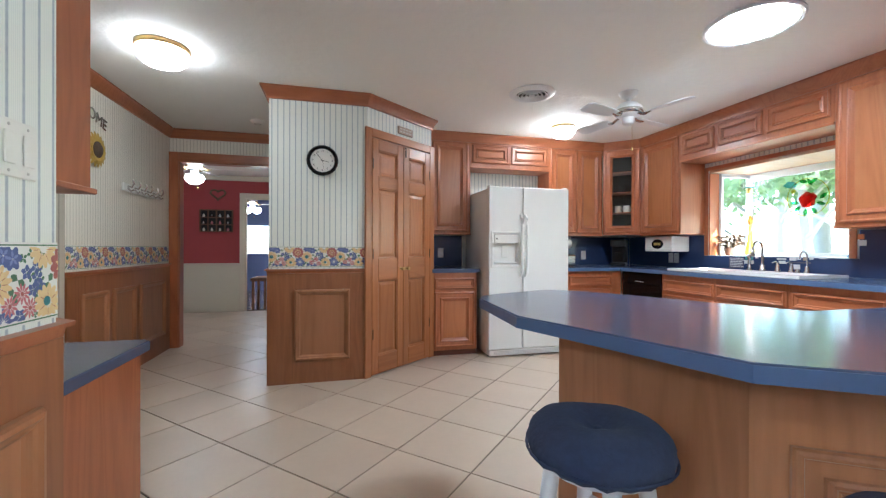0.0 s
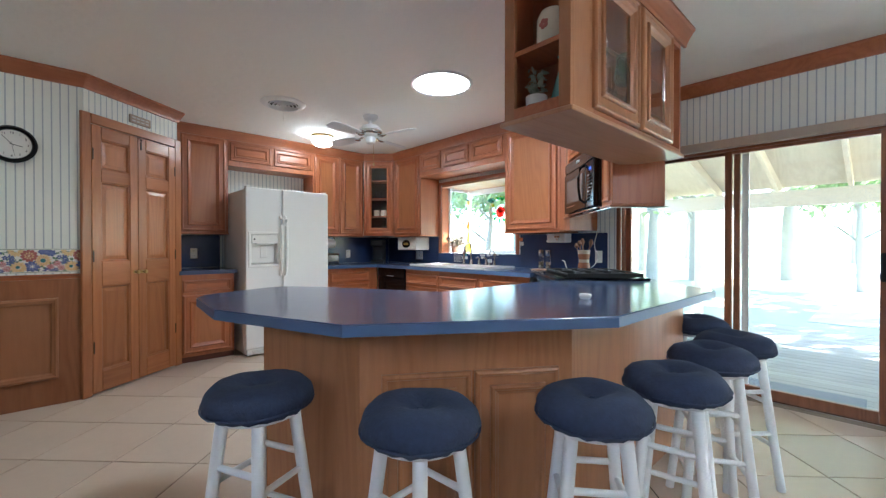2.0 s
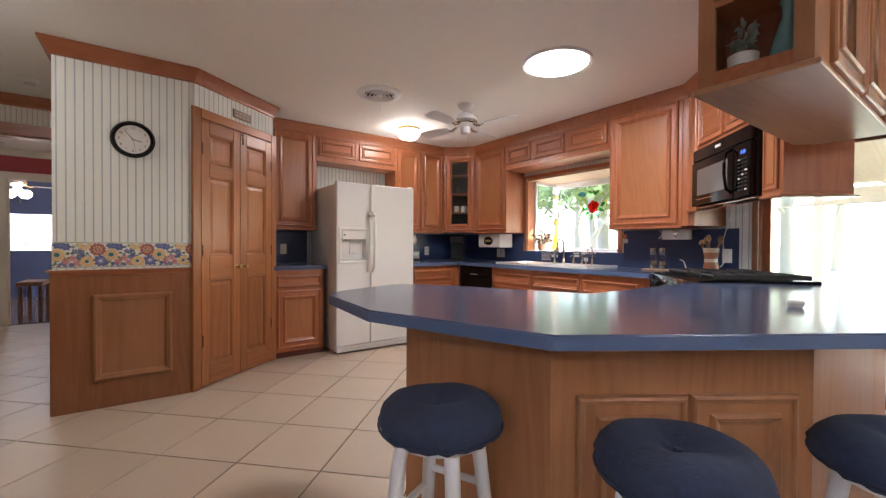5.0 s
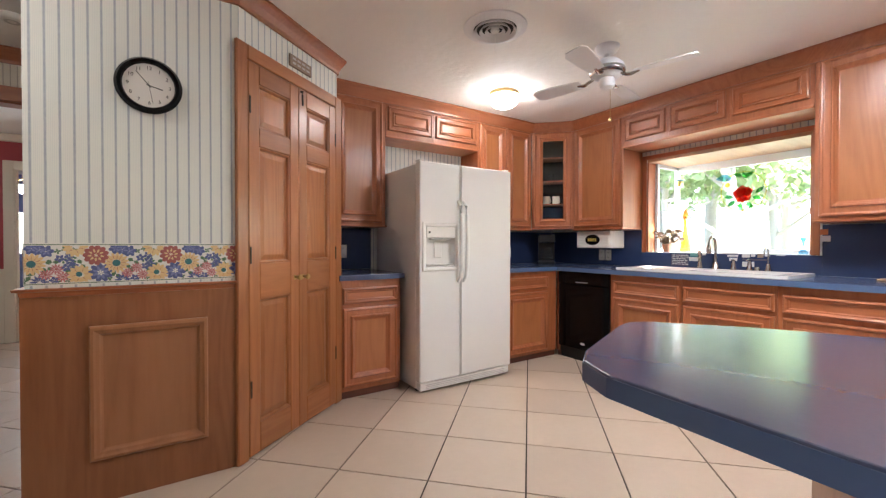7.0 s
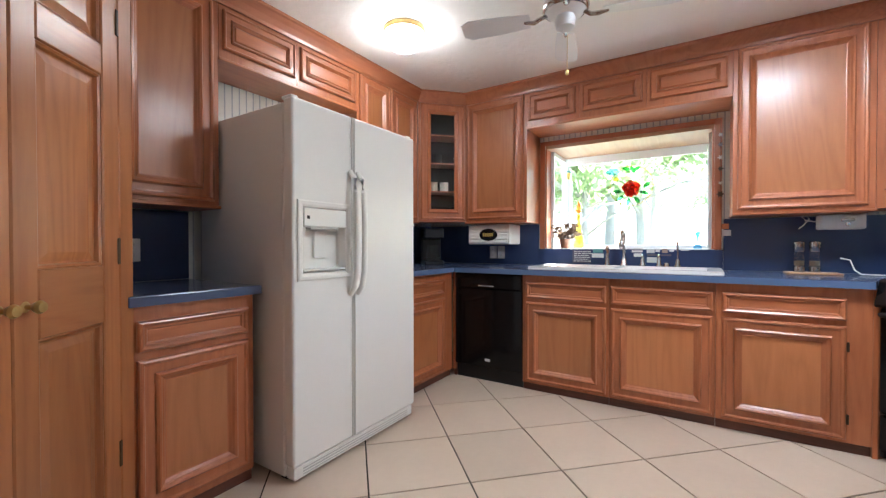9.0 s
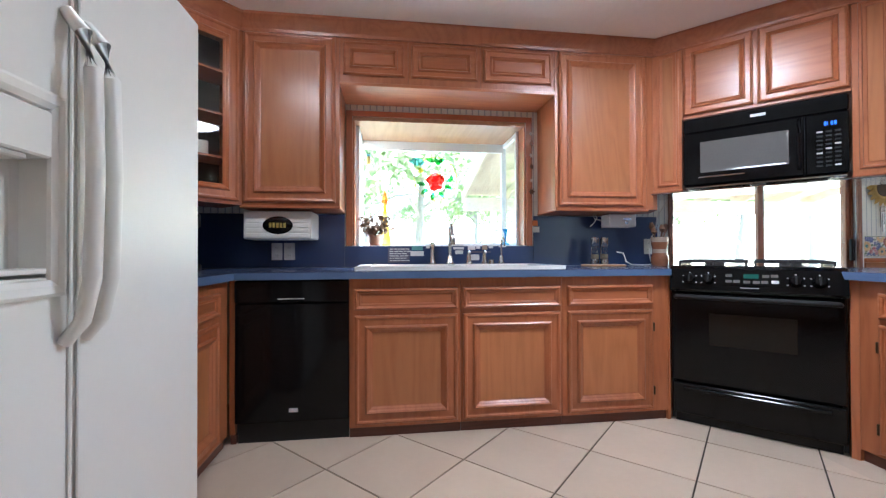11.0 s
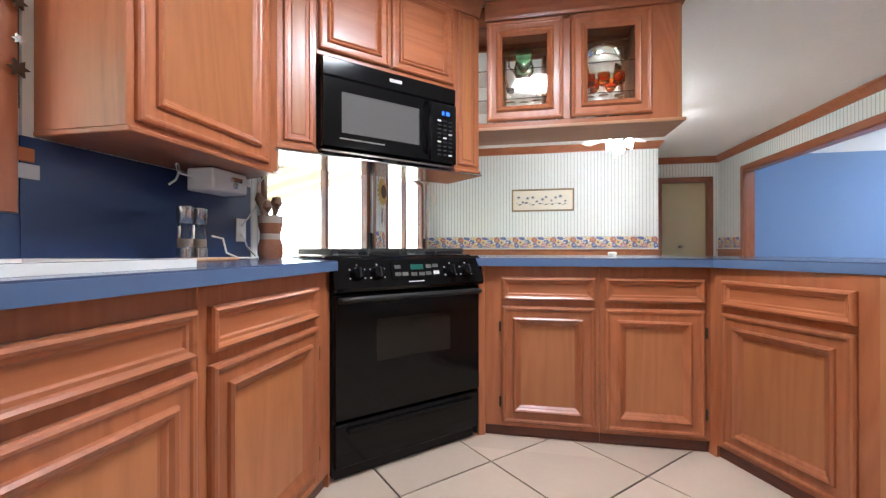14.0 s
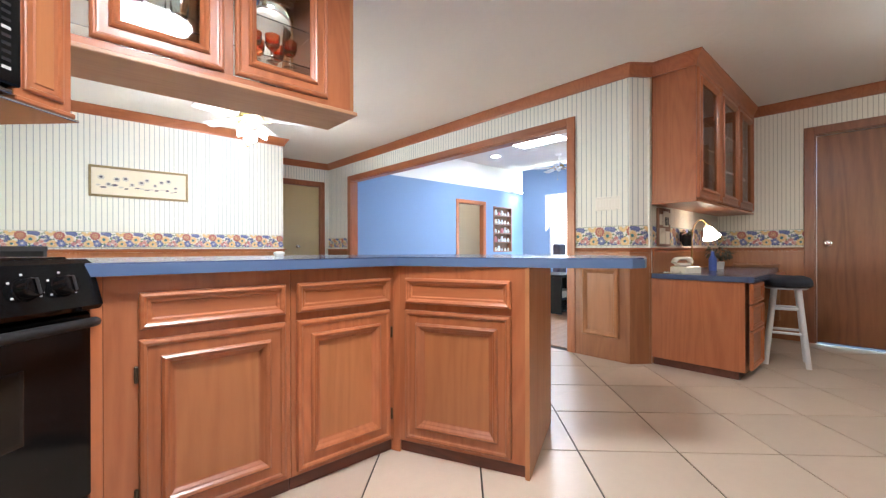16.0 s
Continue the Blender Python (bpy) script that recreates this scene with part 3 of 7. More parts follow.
def border(name, p, q, label="paper border of red, yellow and blue flowers"):
    p, q = Vector(p), Vector(q)
    length, u = (q - p).length, (q - p).normalized()
    b = box(0, length, -0.0006, 0.0, 0, BAND[1] - BAND[0])
    for z in (0.006, BAND[1] - BAND[0] - 0.006):
        c = len(b.faces)
        box(0, length, -0.0011, -0.0006, z - 0.0015, z + 0.0015, bm=b)
        b.faces.ensure_lookup_table()
        for f in b.faces[c:]:
            f.material_index = 4
    rnd = random.Random(7)
    x = -0.10
    while x < length + 0.02:
        items = [
            (0.055, 0.123, "red"), (0.123, 0.088, "sun"), (0.069, 0.047, "blue"), (0.005, 0.040, "half"), (-0.010, 0.158, "half"), (0.123, 0.152, "bell"), (0.168, 0.140, "bell"), (0.145, 0.147, "bell"),
            (0.207, 0.110, "bluesprig"), (0.237, 0.120, "bluesprig"), (0.250, 0.078, "bluesprig"), (0.240, 0.098, "bluesprig"), (0.228, 0.072, "bluesprig"), (0.147, 0.014, "fan"), (0.005, 0.086, "leaf"), (0.170, 0.062, "leaf"),
            (0.120, 0.040, "leaf"), (0.240, 0.060, "leaf"), (0.200, 0.140, "sprig"), (0.197, 0.066, "pink"), (0.163, 0.044, "pink"), (0.218, 0.034, "pink"), (0.235, 0.018, "sprig"), (0.100, 0.020, "sprig"), (0.185, 0.095, "leaf"),
            (0.222, 0.150, "sprig"), (0.252, 0.145, "sprig"), (0.190, 0.020, "bluesprig"),
        ]
        for du, v, kind in items:
            c = x + du + rnd.uniform(-0.002, 0.002)
            if not -0.03 < c < length + 0.03:
                continue
            if kind == "red":
                petals(b, c, v, 11, 0.010, 0.045, 0.0135, 1, rnd.random(), 0.0006)
                petals(b, c, v, 9, 0.006, 0.033, 0.0085, 1, rnd.random(), 0.0010)
                petals(b, c, v, 9, 0.008, 0.028, 0.0042, 2, rnd.random(), 0.0014)
                petals(b, c, v, 7, 0.002, 0.017, 0.0045, 1, rnd.random(), 0.0018)
                petals(b, c, v, 5, 0.001, 0.008, 0.0022, 2, rnd.random(), 0.0021)
            elif kind == "sun":
                petals(b, c, v, 15, 0.010, 0.046, 0.0078, 2, rnd.random(), 0.0004)
                petals(b, c, v, 13, 0.012, 0.034, 0.0008, 1, rnd.random(), 0.0008)
                dot(b, c, v, 0.0145, 5, 0.0012, 13)
            elif kind == "half":
                petals(b, c, v, 13, 0.008, 0.043, 0.0095, 2, rnd.random(), 0.0004)
                petals(b, c, v, 6, 0.010, 0.030, 0.0008, 1, rnd.random(), 0.0008)
                if v < 0.14:
                    dot(b, c - 0.004, v + 0.003, 0.011, 5, 0.0012)
            elif kind == "blue":
                petals(b, c, v, 9, 0.003, 0.043, 0.0125, 3, rnd.random(), 0.0004)
                petals(b, c, v, 8, 0.003, 0.030, 0.0060, 7, rnd.random(), 0.0008)
                petals(b, c, v, 6, 0.002, 0.013, 0.0030, 0, rnd.random(), 0.0011)
            elif kind == "bell":
                petals(b, c, v, 6, 0.001, 0.026, 0.0095, 3, rnd.random(), 0.0003)
                petals(b, c, v, 5, 0.001, 0.016, 0.0035, 7, rnd.random(), 0.0006)
            elif kind == "fan":
                petals(b, c, v, 12, 0.003, 0.030, 0.0045, 3, rnd.random(), 0.0002)
            elif kind == "pink":
                petals(b, c, v, 11, 0.003, 0.023, 0.0034, 6, rnd.random(), 0.0003)
                dot(b, c, v, 0.005, 1, 0.0007)
            elif kind == "bluesprig":
                petals(b, c, v, 5, 0.001, 0.017, 0.0062, 3, rnd.random(), 0.0002)
                petals(b, c + 0.011, v - 0.008, 3, 0.0, 0.014, 0.0045, 4, rnd.random(), 0.0001)
            elif kind == "leaf":
                petals(b, c, v, 2, 0.0, 0.021, 0.0085, 4, rnd.random() * 3, 0.0001)
                petals(b, c, v, 1, 0.0, 0.019, 0.0070, 4, 4 * rnd.random(), 0.0002)
            else:
                petals(b, c, v, 4, 0.0, 0.012, 0.0040, 4, rnd.random(), 0.0001)
        x += 0.269
    for v in b.verts:
        v.co.x = min(max(v.co.x, 0.0), length)
    n = Vector((u.y, -u.x))
    at = Matrix.Translation((p.x + n.x * 0.002, p.y + n.y * 0.002, BAND[0])) @ Matrix.Rotation(math.atan2(u.y, u.x), 4, "Z")
    me = bpy.data.meshes.new(name)
    b.to_mesh(me)
    b.free()
    for m in (B_PAPER, B_RED, B_YEL, B_BLU, B_GRN, B_TEAL, B_PNK, B_LBLU):
        me.materials.append(m)
    o = new(name, me)
    o.matrix_basis = at
    return tagged(o, label, "wallpaper border", kind="structure")


border("trim_border_pantry", (-0.455, 4.68), (0.312, 4.68))
border("trim_border_pantry_side", (-0.455, 6.25), (-0.455, 4.68))
border("trim_border_column", (WX, 1.826), (WX, 2.30))
border("trim_border_column_corner", (WX, 2.30), (-0.69, 2.41))
border("trim_border_hooks", (HX, 4.48), (HX, 6.25))
border("trim_border_entry", (DX, 2.41), (DX, 3.145))
border("trim_border_desk", (-0.72, 2.41), (DX, 2.41))
border("trim_border_dining", (EX, SY), (0.69, SY))
border("trim_border_alcove", (WX, -2.95), (WX, -2.27))
border("trim_border_doors", (EX, SL1[0] - 0.07), (EX, SL2[1] + 0.07))
border("trim_border_corner", (EX, SL2[0] - 0.08), (EX, SY))


def casing(name, p, q, top, label, wide=0.075, deep=0.02, thick=T, m=OAK, mh=OAK_H):
    """Wood trim round an opening from p to q whose room side is to the right of p to q, with a lining through the wall."""
    p, q = Vector(p), Vector(q)
    u, n = (q - p).normalized(), Vector(((q - p).normalized().y, -(q - p).normalized().x))
    length = (q - p).length
    o = thing(name, label, "door casing", Matrix.Translation((p.x, p.y, 0)) @ Matrix.Rotation(math.atan2(u.y, u.x), 4, "Z"), kind="structure")
    for x in (-wide + 0.01, length - 0.01):
        part("side_casing", box(x, x + wide, -deep, 0, 0.0, top + wide - 0.01, 0.004), m, o)
    part("head_casing", box(0.01, length - 0.01, -deep, 0, top - 0.01, top + wide - 0.01, 0.004), mh, o)
    for x in (0.0, length - 0.02):
        part("side_lining", box(x, x + 0.02, 0.001, thick, 0, top), m, o)
    part("head_lining", box(0.02, length - 0.02, 0.001, thick, top - 0.02, top), mh, o)
    return o


casing("door_casing_opening", (WX, -2.18), (WX, 1.755), 2.05, "stained oak casing of the wide living-room opening", 0.08)
casing("door_casing_hall", (HX + 0.08, 6.25), (-0.47, 6.25), 2.08, "stained oak casing of the hall opening", 0.10)
casing("door_casing_entry", (DX, 3.215), (DX, 4.115), 2.05, "stained wood casing of the brown door", 0.08, m=FRAMEWOOD, mh=FRAMEWOOD)
casing("door_casing_alcove", (0.30, -2.95), (-0.40, -2.95), 2.03, "stained wood casing of the tan door", 0.08, m=FRAMEWOOD, mh=FRAMEWOOD)


def slab_door(name, at, w, h, m, label, knob=CHROME, side=0.07):
    o = thing(name, label, "door", at, kind="structure")
    part("door_leaf", box(0.022, w - 0.022, 0.03, 0.07, 0.012, h - 0.022, 0.003), m, o)
    x = side
    k = part("door_knob", lathe([(0, -0.065), (0.018, -0.063), (0.027, -0.05), (0.024, -0.036), (0.011, -0.03), (0.011, -0.008), (0.03, -0.006), (0.031, 0)], 20), knob, o, "metal door knob", at=pose(x, 0.03, 0.98, -90), smooth=True)
    return o


slab_door("door_entry", Matrix.Translation((DX, 3.215, 0)) @ Matrix.Rotation(radians(90), 4, "Z"), 0.90, 2.05, DOORWOOD, "closed dark brown slab door with a round knob", side=0.10)
slab_door("door_alcove", Matrix.Translation((0.30, -2.95, 0)) @ Matrix.Rotation(radians(180), 4, "Z"), 0.70, 2.03, TANDOOR, "closed flat tan door with a small knob", side=0.30)


# ---- kitchen cabinets ----
DOOR_P = [(0, 0), (0, 0.012), (0.004, 0.018), (0.011, 0.021), (0.018, 0.019), (0.022, 0.013), (0.028, 0.012), (0.055, 0.012), (0.057, 0.021), (0.064, 0.027), (0.072, 0.023), (0.079, 0.015), (0.083, 0.013), (0.092, 0.005), (0.097, 0.004)]
SMALL_P = [(0, 0), (0, 0.012), (0.004, 0.018), (0.010, 0.020), (0.016, 0.013), (0.040, 0.012), (0.042, 0.020), (0.048, 0.023), (0.056, 0.012), (0.062, 0.005), (0.070, 0.011)]
DRAWER_P = [(0, 0), (0, 0.013), (0.004, 0.020), (0.011, 0.023), (0.018, 0.018), (0.022, 0.012), (0.030, 0.011), (0.034, 0.006), (0.036, 0.005)]
FILL_P = [(0, 0), (0, 0.010), (0.004, 0.013), (0.012, 0.013), (0.016, 0.006), (0.030, 0.005), (0.034, 0.009)]


def front(kind, x, z, w, h, parent, hinge=0):
    """One moulded door or drawer front; its flat field is a piece of its own."""
    prof = {"door": DOOR_P, "small": SMALL_P, "drawer": DRAWER_P, "fill": FILL_P, "glass": DOOR_P}[kind]
    if kind == "glass":
        o = part("door", rings(x, z, w, h, prof[:-1] + [(0.082, -0.012)], cap=False), OAK, parent)
        i = 0.080
        g = part("glass_pane", box(x + i, x + w - i, -0.002, 0.002, z + i, z + h - i), GLASS, o, "clear glass pane")
        g.visible_shadow = False
        return o
    level = kind in ("drawer", "small")
    name = "drawer" if kind == "drawer" else ("filler" if kind == "fill" else "door")
    o = part(name, rings(x, z, w, h, prof, cap=False), OAK_H if level else OAK, parent)
    i, out = prof[-1]
    b = bmesh.new()
    b.faces.new([b.verts.new((px, -out, pz)) for px, pz in ((x + i, z + i), (x + w - i, z + i), (x + w - i, z + h - i), (x + i, z + h - i))])
    part("panel", b, OAK_H if level else OAK_PANEL, o)
    if hinge:
        hx = x - 0.012 if hinge < 0 else x + w + 0.002
        for hz in (z + 0.08, z + h - 0.13):
            part("hinge", box(hx, hx + 0.010, -0.014, -0.001, hz, hz + 0.05, 0.002), HINGE, o, "dark metal hinge")
    return o


def at(x, y, turn):
    return Matrix.Translation((x, y, 0)) @ Matrix.Rotation(radians(turn), 4, "Z")


def base_unit(label, m, w, deep, fronts, group="base cabinets"):
    o = thing("base_cabinet", label, "cabinet", m, group)
    part("body", box(0, w, 0, deep, 0.055, 0.86, 0.002), OAK, o)
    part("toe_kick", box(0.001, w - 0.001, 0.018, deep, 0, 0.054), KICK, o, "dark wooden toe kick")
    for f in fronts:
        front(*f[:5], o, *f[5:])
    return o


def wall_unit(label, m, w, deep, z0, z1, fronts, group="wall cabinets", lip=True):
    o = thing("wall_cabinet", label, "cabinet", m, group)
    part("body", box(0, w, 0, deep, z0, z1, 0.002), OAK, o)
    if lip:
        part("bottom_trim", box(-0.004, w + 0.004, -0.014, deep - 0.002, z0 - 0.016, z0 - 0.0005, 0.003), OAK_H, o)
    for f in fronts:
        front(*f[:5], o, *f[5:])
    return o


U0, U1 = 1.285, 2.345
FX = 3.29
# sink run, facing west
east = lambda y: at(FX, y, -90)
base_unit("oak corner filler beside the dishwasher", east(5.215), 0.03, 0.6, [])
base_unit("oak sink base cabinet with one drawer front", east(4.605), 0.608, 0.62, [("drawer", 0.03, 0.69, 0.56, 0.115), ("door", 0.03, 0.075, 0.56, 0.585)])
base_unit("oak base cabinet with drawer under the sink", east(3.996), 0.593, 0.62, [("drawer", 0.014, 0.69, 0.565, 0.115), ("door", 0.014, 0.075, 0.565, 0.585)])
base_unit("oak base cabinet with drawer next to the range", east(3.402), 0.66, 0.35, [("drawer", 0.03, 0.69, 0.53, 0.115), ("door", 0.03, 0.075, 0.53, 0.585, 1)])
# beside the refrigerator, facing south
base_unit("oak base cabinet with drawer between pantry and refrigerator", at(1.02, 5.22, 0), 0.49, 0.63, [("drawer", 0.03, 0.69, 0.43, 0.115), ("door", 0.03, 0.09, 0.43, 0.57)])
base_unit("oak base cabinet in the corner past the refrigerator", at(2.50, 5.22, 0), 0.78, 0.63, [("drawer", 0.10, 0.69, 0.55, 0.115), ("door", 0.10, 0.075, 0.55, 0.585)])
# peninsula, facing north, and its angled end
base_unit("oak peninsula cabinet with drawer and hinged door", at(2.72, 2.165, 180), 0.555, 0.45, [("drawer", 0.085, 0.69, 0.448, 0.115), ("door", 0.085, 0.075, 0.448, 0.585, -1)])
base_unit("oak peninsula cabinet with drawer at the bend", at(2.164, 2.165, 180), 0.484, 0.45, [("drawer", 0.021, 0.69, 0.435, 0.115), ("door", 0.021, 0.075, 0.435, 0.585, 1)])
solid("corner_post", prism([(1.684, 2.158), (1.668, 2.196), (1.640, 2.175), (1.580, 2.02), (1.679, 1.97)], 0.0, 0.86), OAK, "oak corner post at the bend of the bar", "post")
solid("corner_filler", prism([(2.7205, 2.165), (2.748, 2.179), (2.95, 1.977), (2.95, 1.72), (2.7205, 1.72)], 0.0, 0.86), OAK, "narrow oak filler between range and peninsula cabinet", "filler")
solid("corner_filler", prism([(3.291, 2.7415), (3.293, 2.722), (3.46, 2.555), (3.46, 2.7415)], 0.0, 0.86), OAK, "narrow oak filler between range and sink cabinets", "filler")
TA = math.degrees(math.atan2(2.737 - 2.18, 1.427 - 1.675))
base_unit("oak cabinet with drawer on the angled bar end", at(1.672, 2.185, TA), 0.60, 0.40, [("drawer", 0.045, 0.69, 0.49, 0.115), ("door", 0.045, 0.075, 0.49, 0.585)])

# wall cabinets
eastu = lambda y: at(3.597, y, -90)
wall_unit("oak wall cabinet beside the garden window", eastu(5.265), 0.575, 0.32, U0, U1, [("door", 0.02, U0 + 0.02, 0.53, U1 - U0 - 0.045)])
wall_unit("tall oak wall cabinet with arched grain panel", eastu(3.31), 0.65, 0.32, U0, U1, [("door", 0.025, U0 + 0.02, 0.595, U1 - U0 - 0.045)])
for y, w in ((4.689, 0.418), (4.27, 0.463), (3.806, 0.495)):
    wall_unit("small oak cabinet door above the garden window", eastu(y), w, 0.32, 2.05, U1, [("small", 0.02, 2.095, w - 0.045, 0.205)], "cabinets over the window", lip=False)
solid("window_valance_board", box(3.582, EX - 0.001, 3.312, 4.689, 2.028, 2.048, 0.003), OAK_Y, "oak board under the cabinets above the window", "valance")
northu = lambda x: at(x, 5.57, 0)
wall_unit("tall oak wall cabinet beside the pantry", northu(1.05), 0.50, 0.285, U0, U1, [("door", 0.05, U0 + 0.02, 0.42, U1 - U0 - 0.045)])
wall_unit("small oak cabinet above the refrigerator", northu(1.551), 0.479, 0.285, 2.05, U1, [("small", 0.02, 2.095, 0.44, 0.205)], "cabinets over the refrigerator")
wall_unit("small oak cabinet above the refrigerator", northu(2.031), 0.509, 0.285, 2.05, U1, [("small", 0.02, 2.095, 0.465, 0.205)], "cabinets over the refrigerator")
wall_unit("double-door oak wall cabinet past the refrigerator", northu(2.541), 0.740, 0.285, U0, U1, [("door", 0.02, U0 + 0.02, 0.345, U1 - U0 - 0.045), ("door", 0.375, U0 + 0.02, 0.345, U1 - U0 - 0.045)])

# glazed corner cabinet
CA = math.degrees(math.atan2(5.265 - 5.57, 3.597 - 3.285))
o = thing("corner_cabinet", "oak corner wall cabinet with a narrow glass door", "cabinet", at(3.285, 5.565, CA))
w = math.hypot(5.265 - 5.57, 3.597 - 3.285)
for x in (0.0, w - 0.02):
    part("side", box(x, x + 0.02, 0, 0.25, U0, U1), OAK, o)
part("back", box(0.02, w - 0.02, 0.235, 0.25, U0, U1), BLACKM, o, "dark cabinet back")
part("top", box(0.02, w - 0.02, 0, 0.235, U1 - 0.02, U1), OAK_H, o)
part("bottom", box(0.02, w - 0.02, 0, 0.235, U0, U0 + 0.02), OAK_H, o)
for z in (1.55, 1.80, 2.05):
    part("shelf", box(0.02, w - 0.02, 0.03, 0.235, z, z + 0.012), OAK_H, o)
front("glass", 0.02, U0 + 0.02, w - 0.04, U1 - U0 - 0.045, o)


def mug(x, y, z, m, label):
    b = lathe([(0, 0), (0.034, 0), (0.038, 0.01), (0.038, 0.085), (0.034, 0.085), (0.033, 0.012), (0, 0.012)], 18)
    c = thing("mug", label, "mug", pose(x, y, z), "mugs in the corner cabinet")
    part("cup", b, m, c, smooth=True)
    part("handle", tube([(0.036, 0, 0.018), (0.058, 0, 0.025), (0.062, 0, 0.045), (0.055, 0, 0.065), (0.036, 0, 0.07)], 0.005, 8), m, c, smooth=True)


co = at(3.285, 5.565, CA)
for dx, z, m, lab in ((0.15, 1.297, BLACKM, "black mug in the corner cabinet"), (0.27, 1.297, BLACKM, "black mug in the corner cabinet"), (0.16, 1.564, CERAMIC, "cream mug on a glass-fronted shelf"), (0.26, 1.564, PLASTIC, "white mug on a glass-fronted shelf"), (0.2, 1.814, BLACKM, "dark mug with pale picture")):
    p = co @ Vector((dx, 0.12, z))
    mug(p.x, p.y, p.z, m, lab)

# over the range, set across the corner
solid("corner_post", prism([(3.598, 2.658), (3.596, 2.613), (3.615, 2.57), (3.90, 2.45), (3.90, 2.658)], U0, U1), OAK, "oak filler post between the corner wall cabinets", "post")
RC = at(3.60, 2.61, -135)
wall_unit("oak cabinet over the microwave with two doors", RC @ Matrix.Translation((0.176, 0, 0)), 0.788, 0.33, 1.86, U1, [("small", 0.008, 1.882, 0.362, 0.448), ("small", 0.388, 1.882, 0.392, 0.448)], "cabinets over the range", lip=False)
wall_unit("narrow fluted oak filler cabinet beside the microwave", RC, 0.175, 0.33, 1.41, U1, [("fill", 0.030, 1.435, 0.125, 0.885)], "fillers beside the microwave")
wall_unit("narrow fluted oak filler cabinet beside the microwave", RC @ Matrix.Translation((0.965, 0, 0)), 0.185, 0.33, 1.41, U1, [("fill", 0.025, 1.435, 0.125, 0.885)], "fillers beside the microwave")

# cabinet hung over the peninsula, glazed both ways, open shelves at its end
HX0, HX1, HY0, HY1, HZ = 1.655, 2.745, 1.440, 1.758, 1.68
o = thing("hanging_cabinet", "oak cabinet hung over the bar with glass doors", "cabinet", pose(0, 0, 0))
part("bottom", box(HX0 - 0.02, HX1 + 0.16, HY0 - 0.02, HY1 + 0.012, HZ - 0.02, HZ, 0.004), BARWOOD_X, o, "plain plywood underside")
part("top", box(HX0, HX1 + 0.15, HY0, HY1, U1 - 0.02, U1), OAK_H, o)
part("partition", box(HX0 + 0.19, HX0 + 0.205, HY0 + 0.01, HY1 - 0.01, HZ + 0.0005, U1 - 0.0205), FRAMEWOOD, o, "dark inner partition")
part("end_panel", box(HX1 + 0.13, HX1 + 0.15, HY0, HY1 - 0.02, HZ + 0.0005, U1 - 0.0205), OAK, o)
# open end in the paler wood: daylight from the patio doors put into its colour
for y in (HY0, HY1 - 0.05):
    part("end_stile", box(HX0, HX0 + 0.02, y, y + 0.05, HZ + 0.0005, U1 - 0.0205), BARWOOD, o)
for z in (HZ + 0.001, U1 - 0.075):
    part("end_rail", box(HX0, HX0 + 0.02, HY0 + 0.0505, HY1 - 0.0505, z, z + 0.05), OAK_H, o)
part("end_shelf", box(HX0 + 0.005, HX0 + 0.189, HY0 + 0.02, HY1 - 0.02, 1.955, 1.975), OAK_H, o)
part("end_bay_floor", box(HX0 + 0.0205, HX0 + 0.189, HY0 + 0.02, HY1 - 0.02, HZ + 0.03, HZ + 0.045), OAK_H, o)
for y, s in ((HY0, 0), (HY1 - 0.02, 1)):
    # same oak both sides; the dining face is paler to stand in for daylight
    part("face_side", box(HX0 + 0.021, HX0 + 0.185, y, y + 0.02, HZ + 0.0005, U1 - 0.0205), OAK if s else BARWOOD, o)
    part("face_mullion", box(2.255, 2.30, y, y + 0.02, HZ + 0.03, U1 - 0.03), OAK, o)
    part("face_rail", box(HX0 + 0.186, HX1 + 0.129, y, y + 0.02, HZ + 0.0005, HZ + 0.029), OAK_H, o)
    part("face_rail", box(HX0 + 0.186, HX1 + 0.129, y, y + 0.02, U1 - 0.05, U1 - 0.0205), OAK_H, o)
for z in (1.86, 2.04):
    g = part("glass_shelf", box(HX0 + 0.21, HX1 + 0.125, HY0 + 0.04, HY1 - 0.04, z, z + 0.005), CUPGLASS, o, "clear glass shelf")
    g.visible_shadow = False
inner = thing("cabinet_doors", "oak glass doors facing the kitchen", "cabinet door", at(2.740, HY1, 180), "glass doors of the hanging cabinet")
front("glass", 0.0, HZ + 0.032, 0.446, 0.60, inner)
front("glass", 0.490, HZ + 0.032, 0.440, 0.60, inner)
outer = thing("cabinet_doors", "oak glass doors facing the dining side", "cabinet door", at(1.826, HY0, 0), "glass doors of the hanging cabinet")
front("glass", 0.0, HZ + 0.032, 0.448, 0.60, outer)
front("glass", 0.484, HZ + 0.032, 0.415, 0.60, outer)
# dining-side doors recoloured paler, as if lit from the patio doors
for d in outer.children:
    d.data.materials[0] = BARWOOD

# crown over the wall cabinets, one run
CC = [(o_, z_) for o_, z_ in CROWNP]
structure("trim_crown_cabinets", sweep([(1.05, 5.57), (3.285, 5.57), (3.597, 5.265), (3.597, 2.64), (3.60, 2.61), (2.790, 1.80)], CC), OAK_H, "oak crown moulding above the wall cabinets", "trim")
structure("trim_crown_hanging", sweep([(2.75, HY1), (HX0, HY1), (HX0, HY0), (2.95, HY0)], CC), OAK_H, "oak crown moulding above the hanging cabinet", "trim")
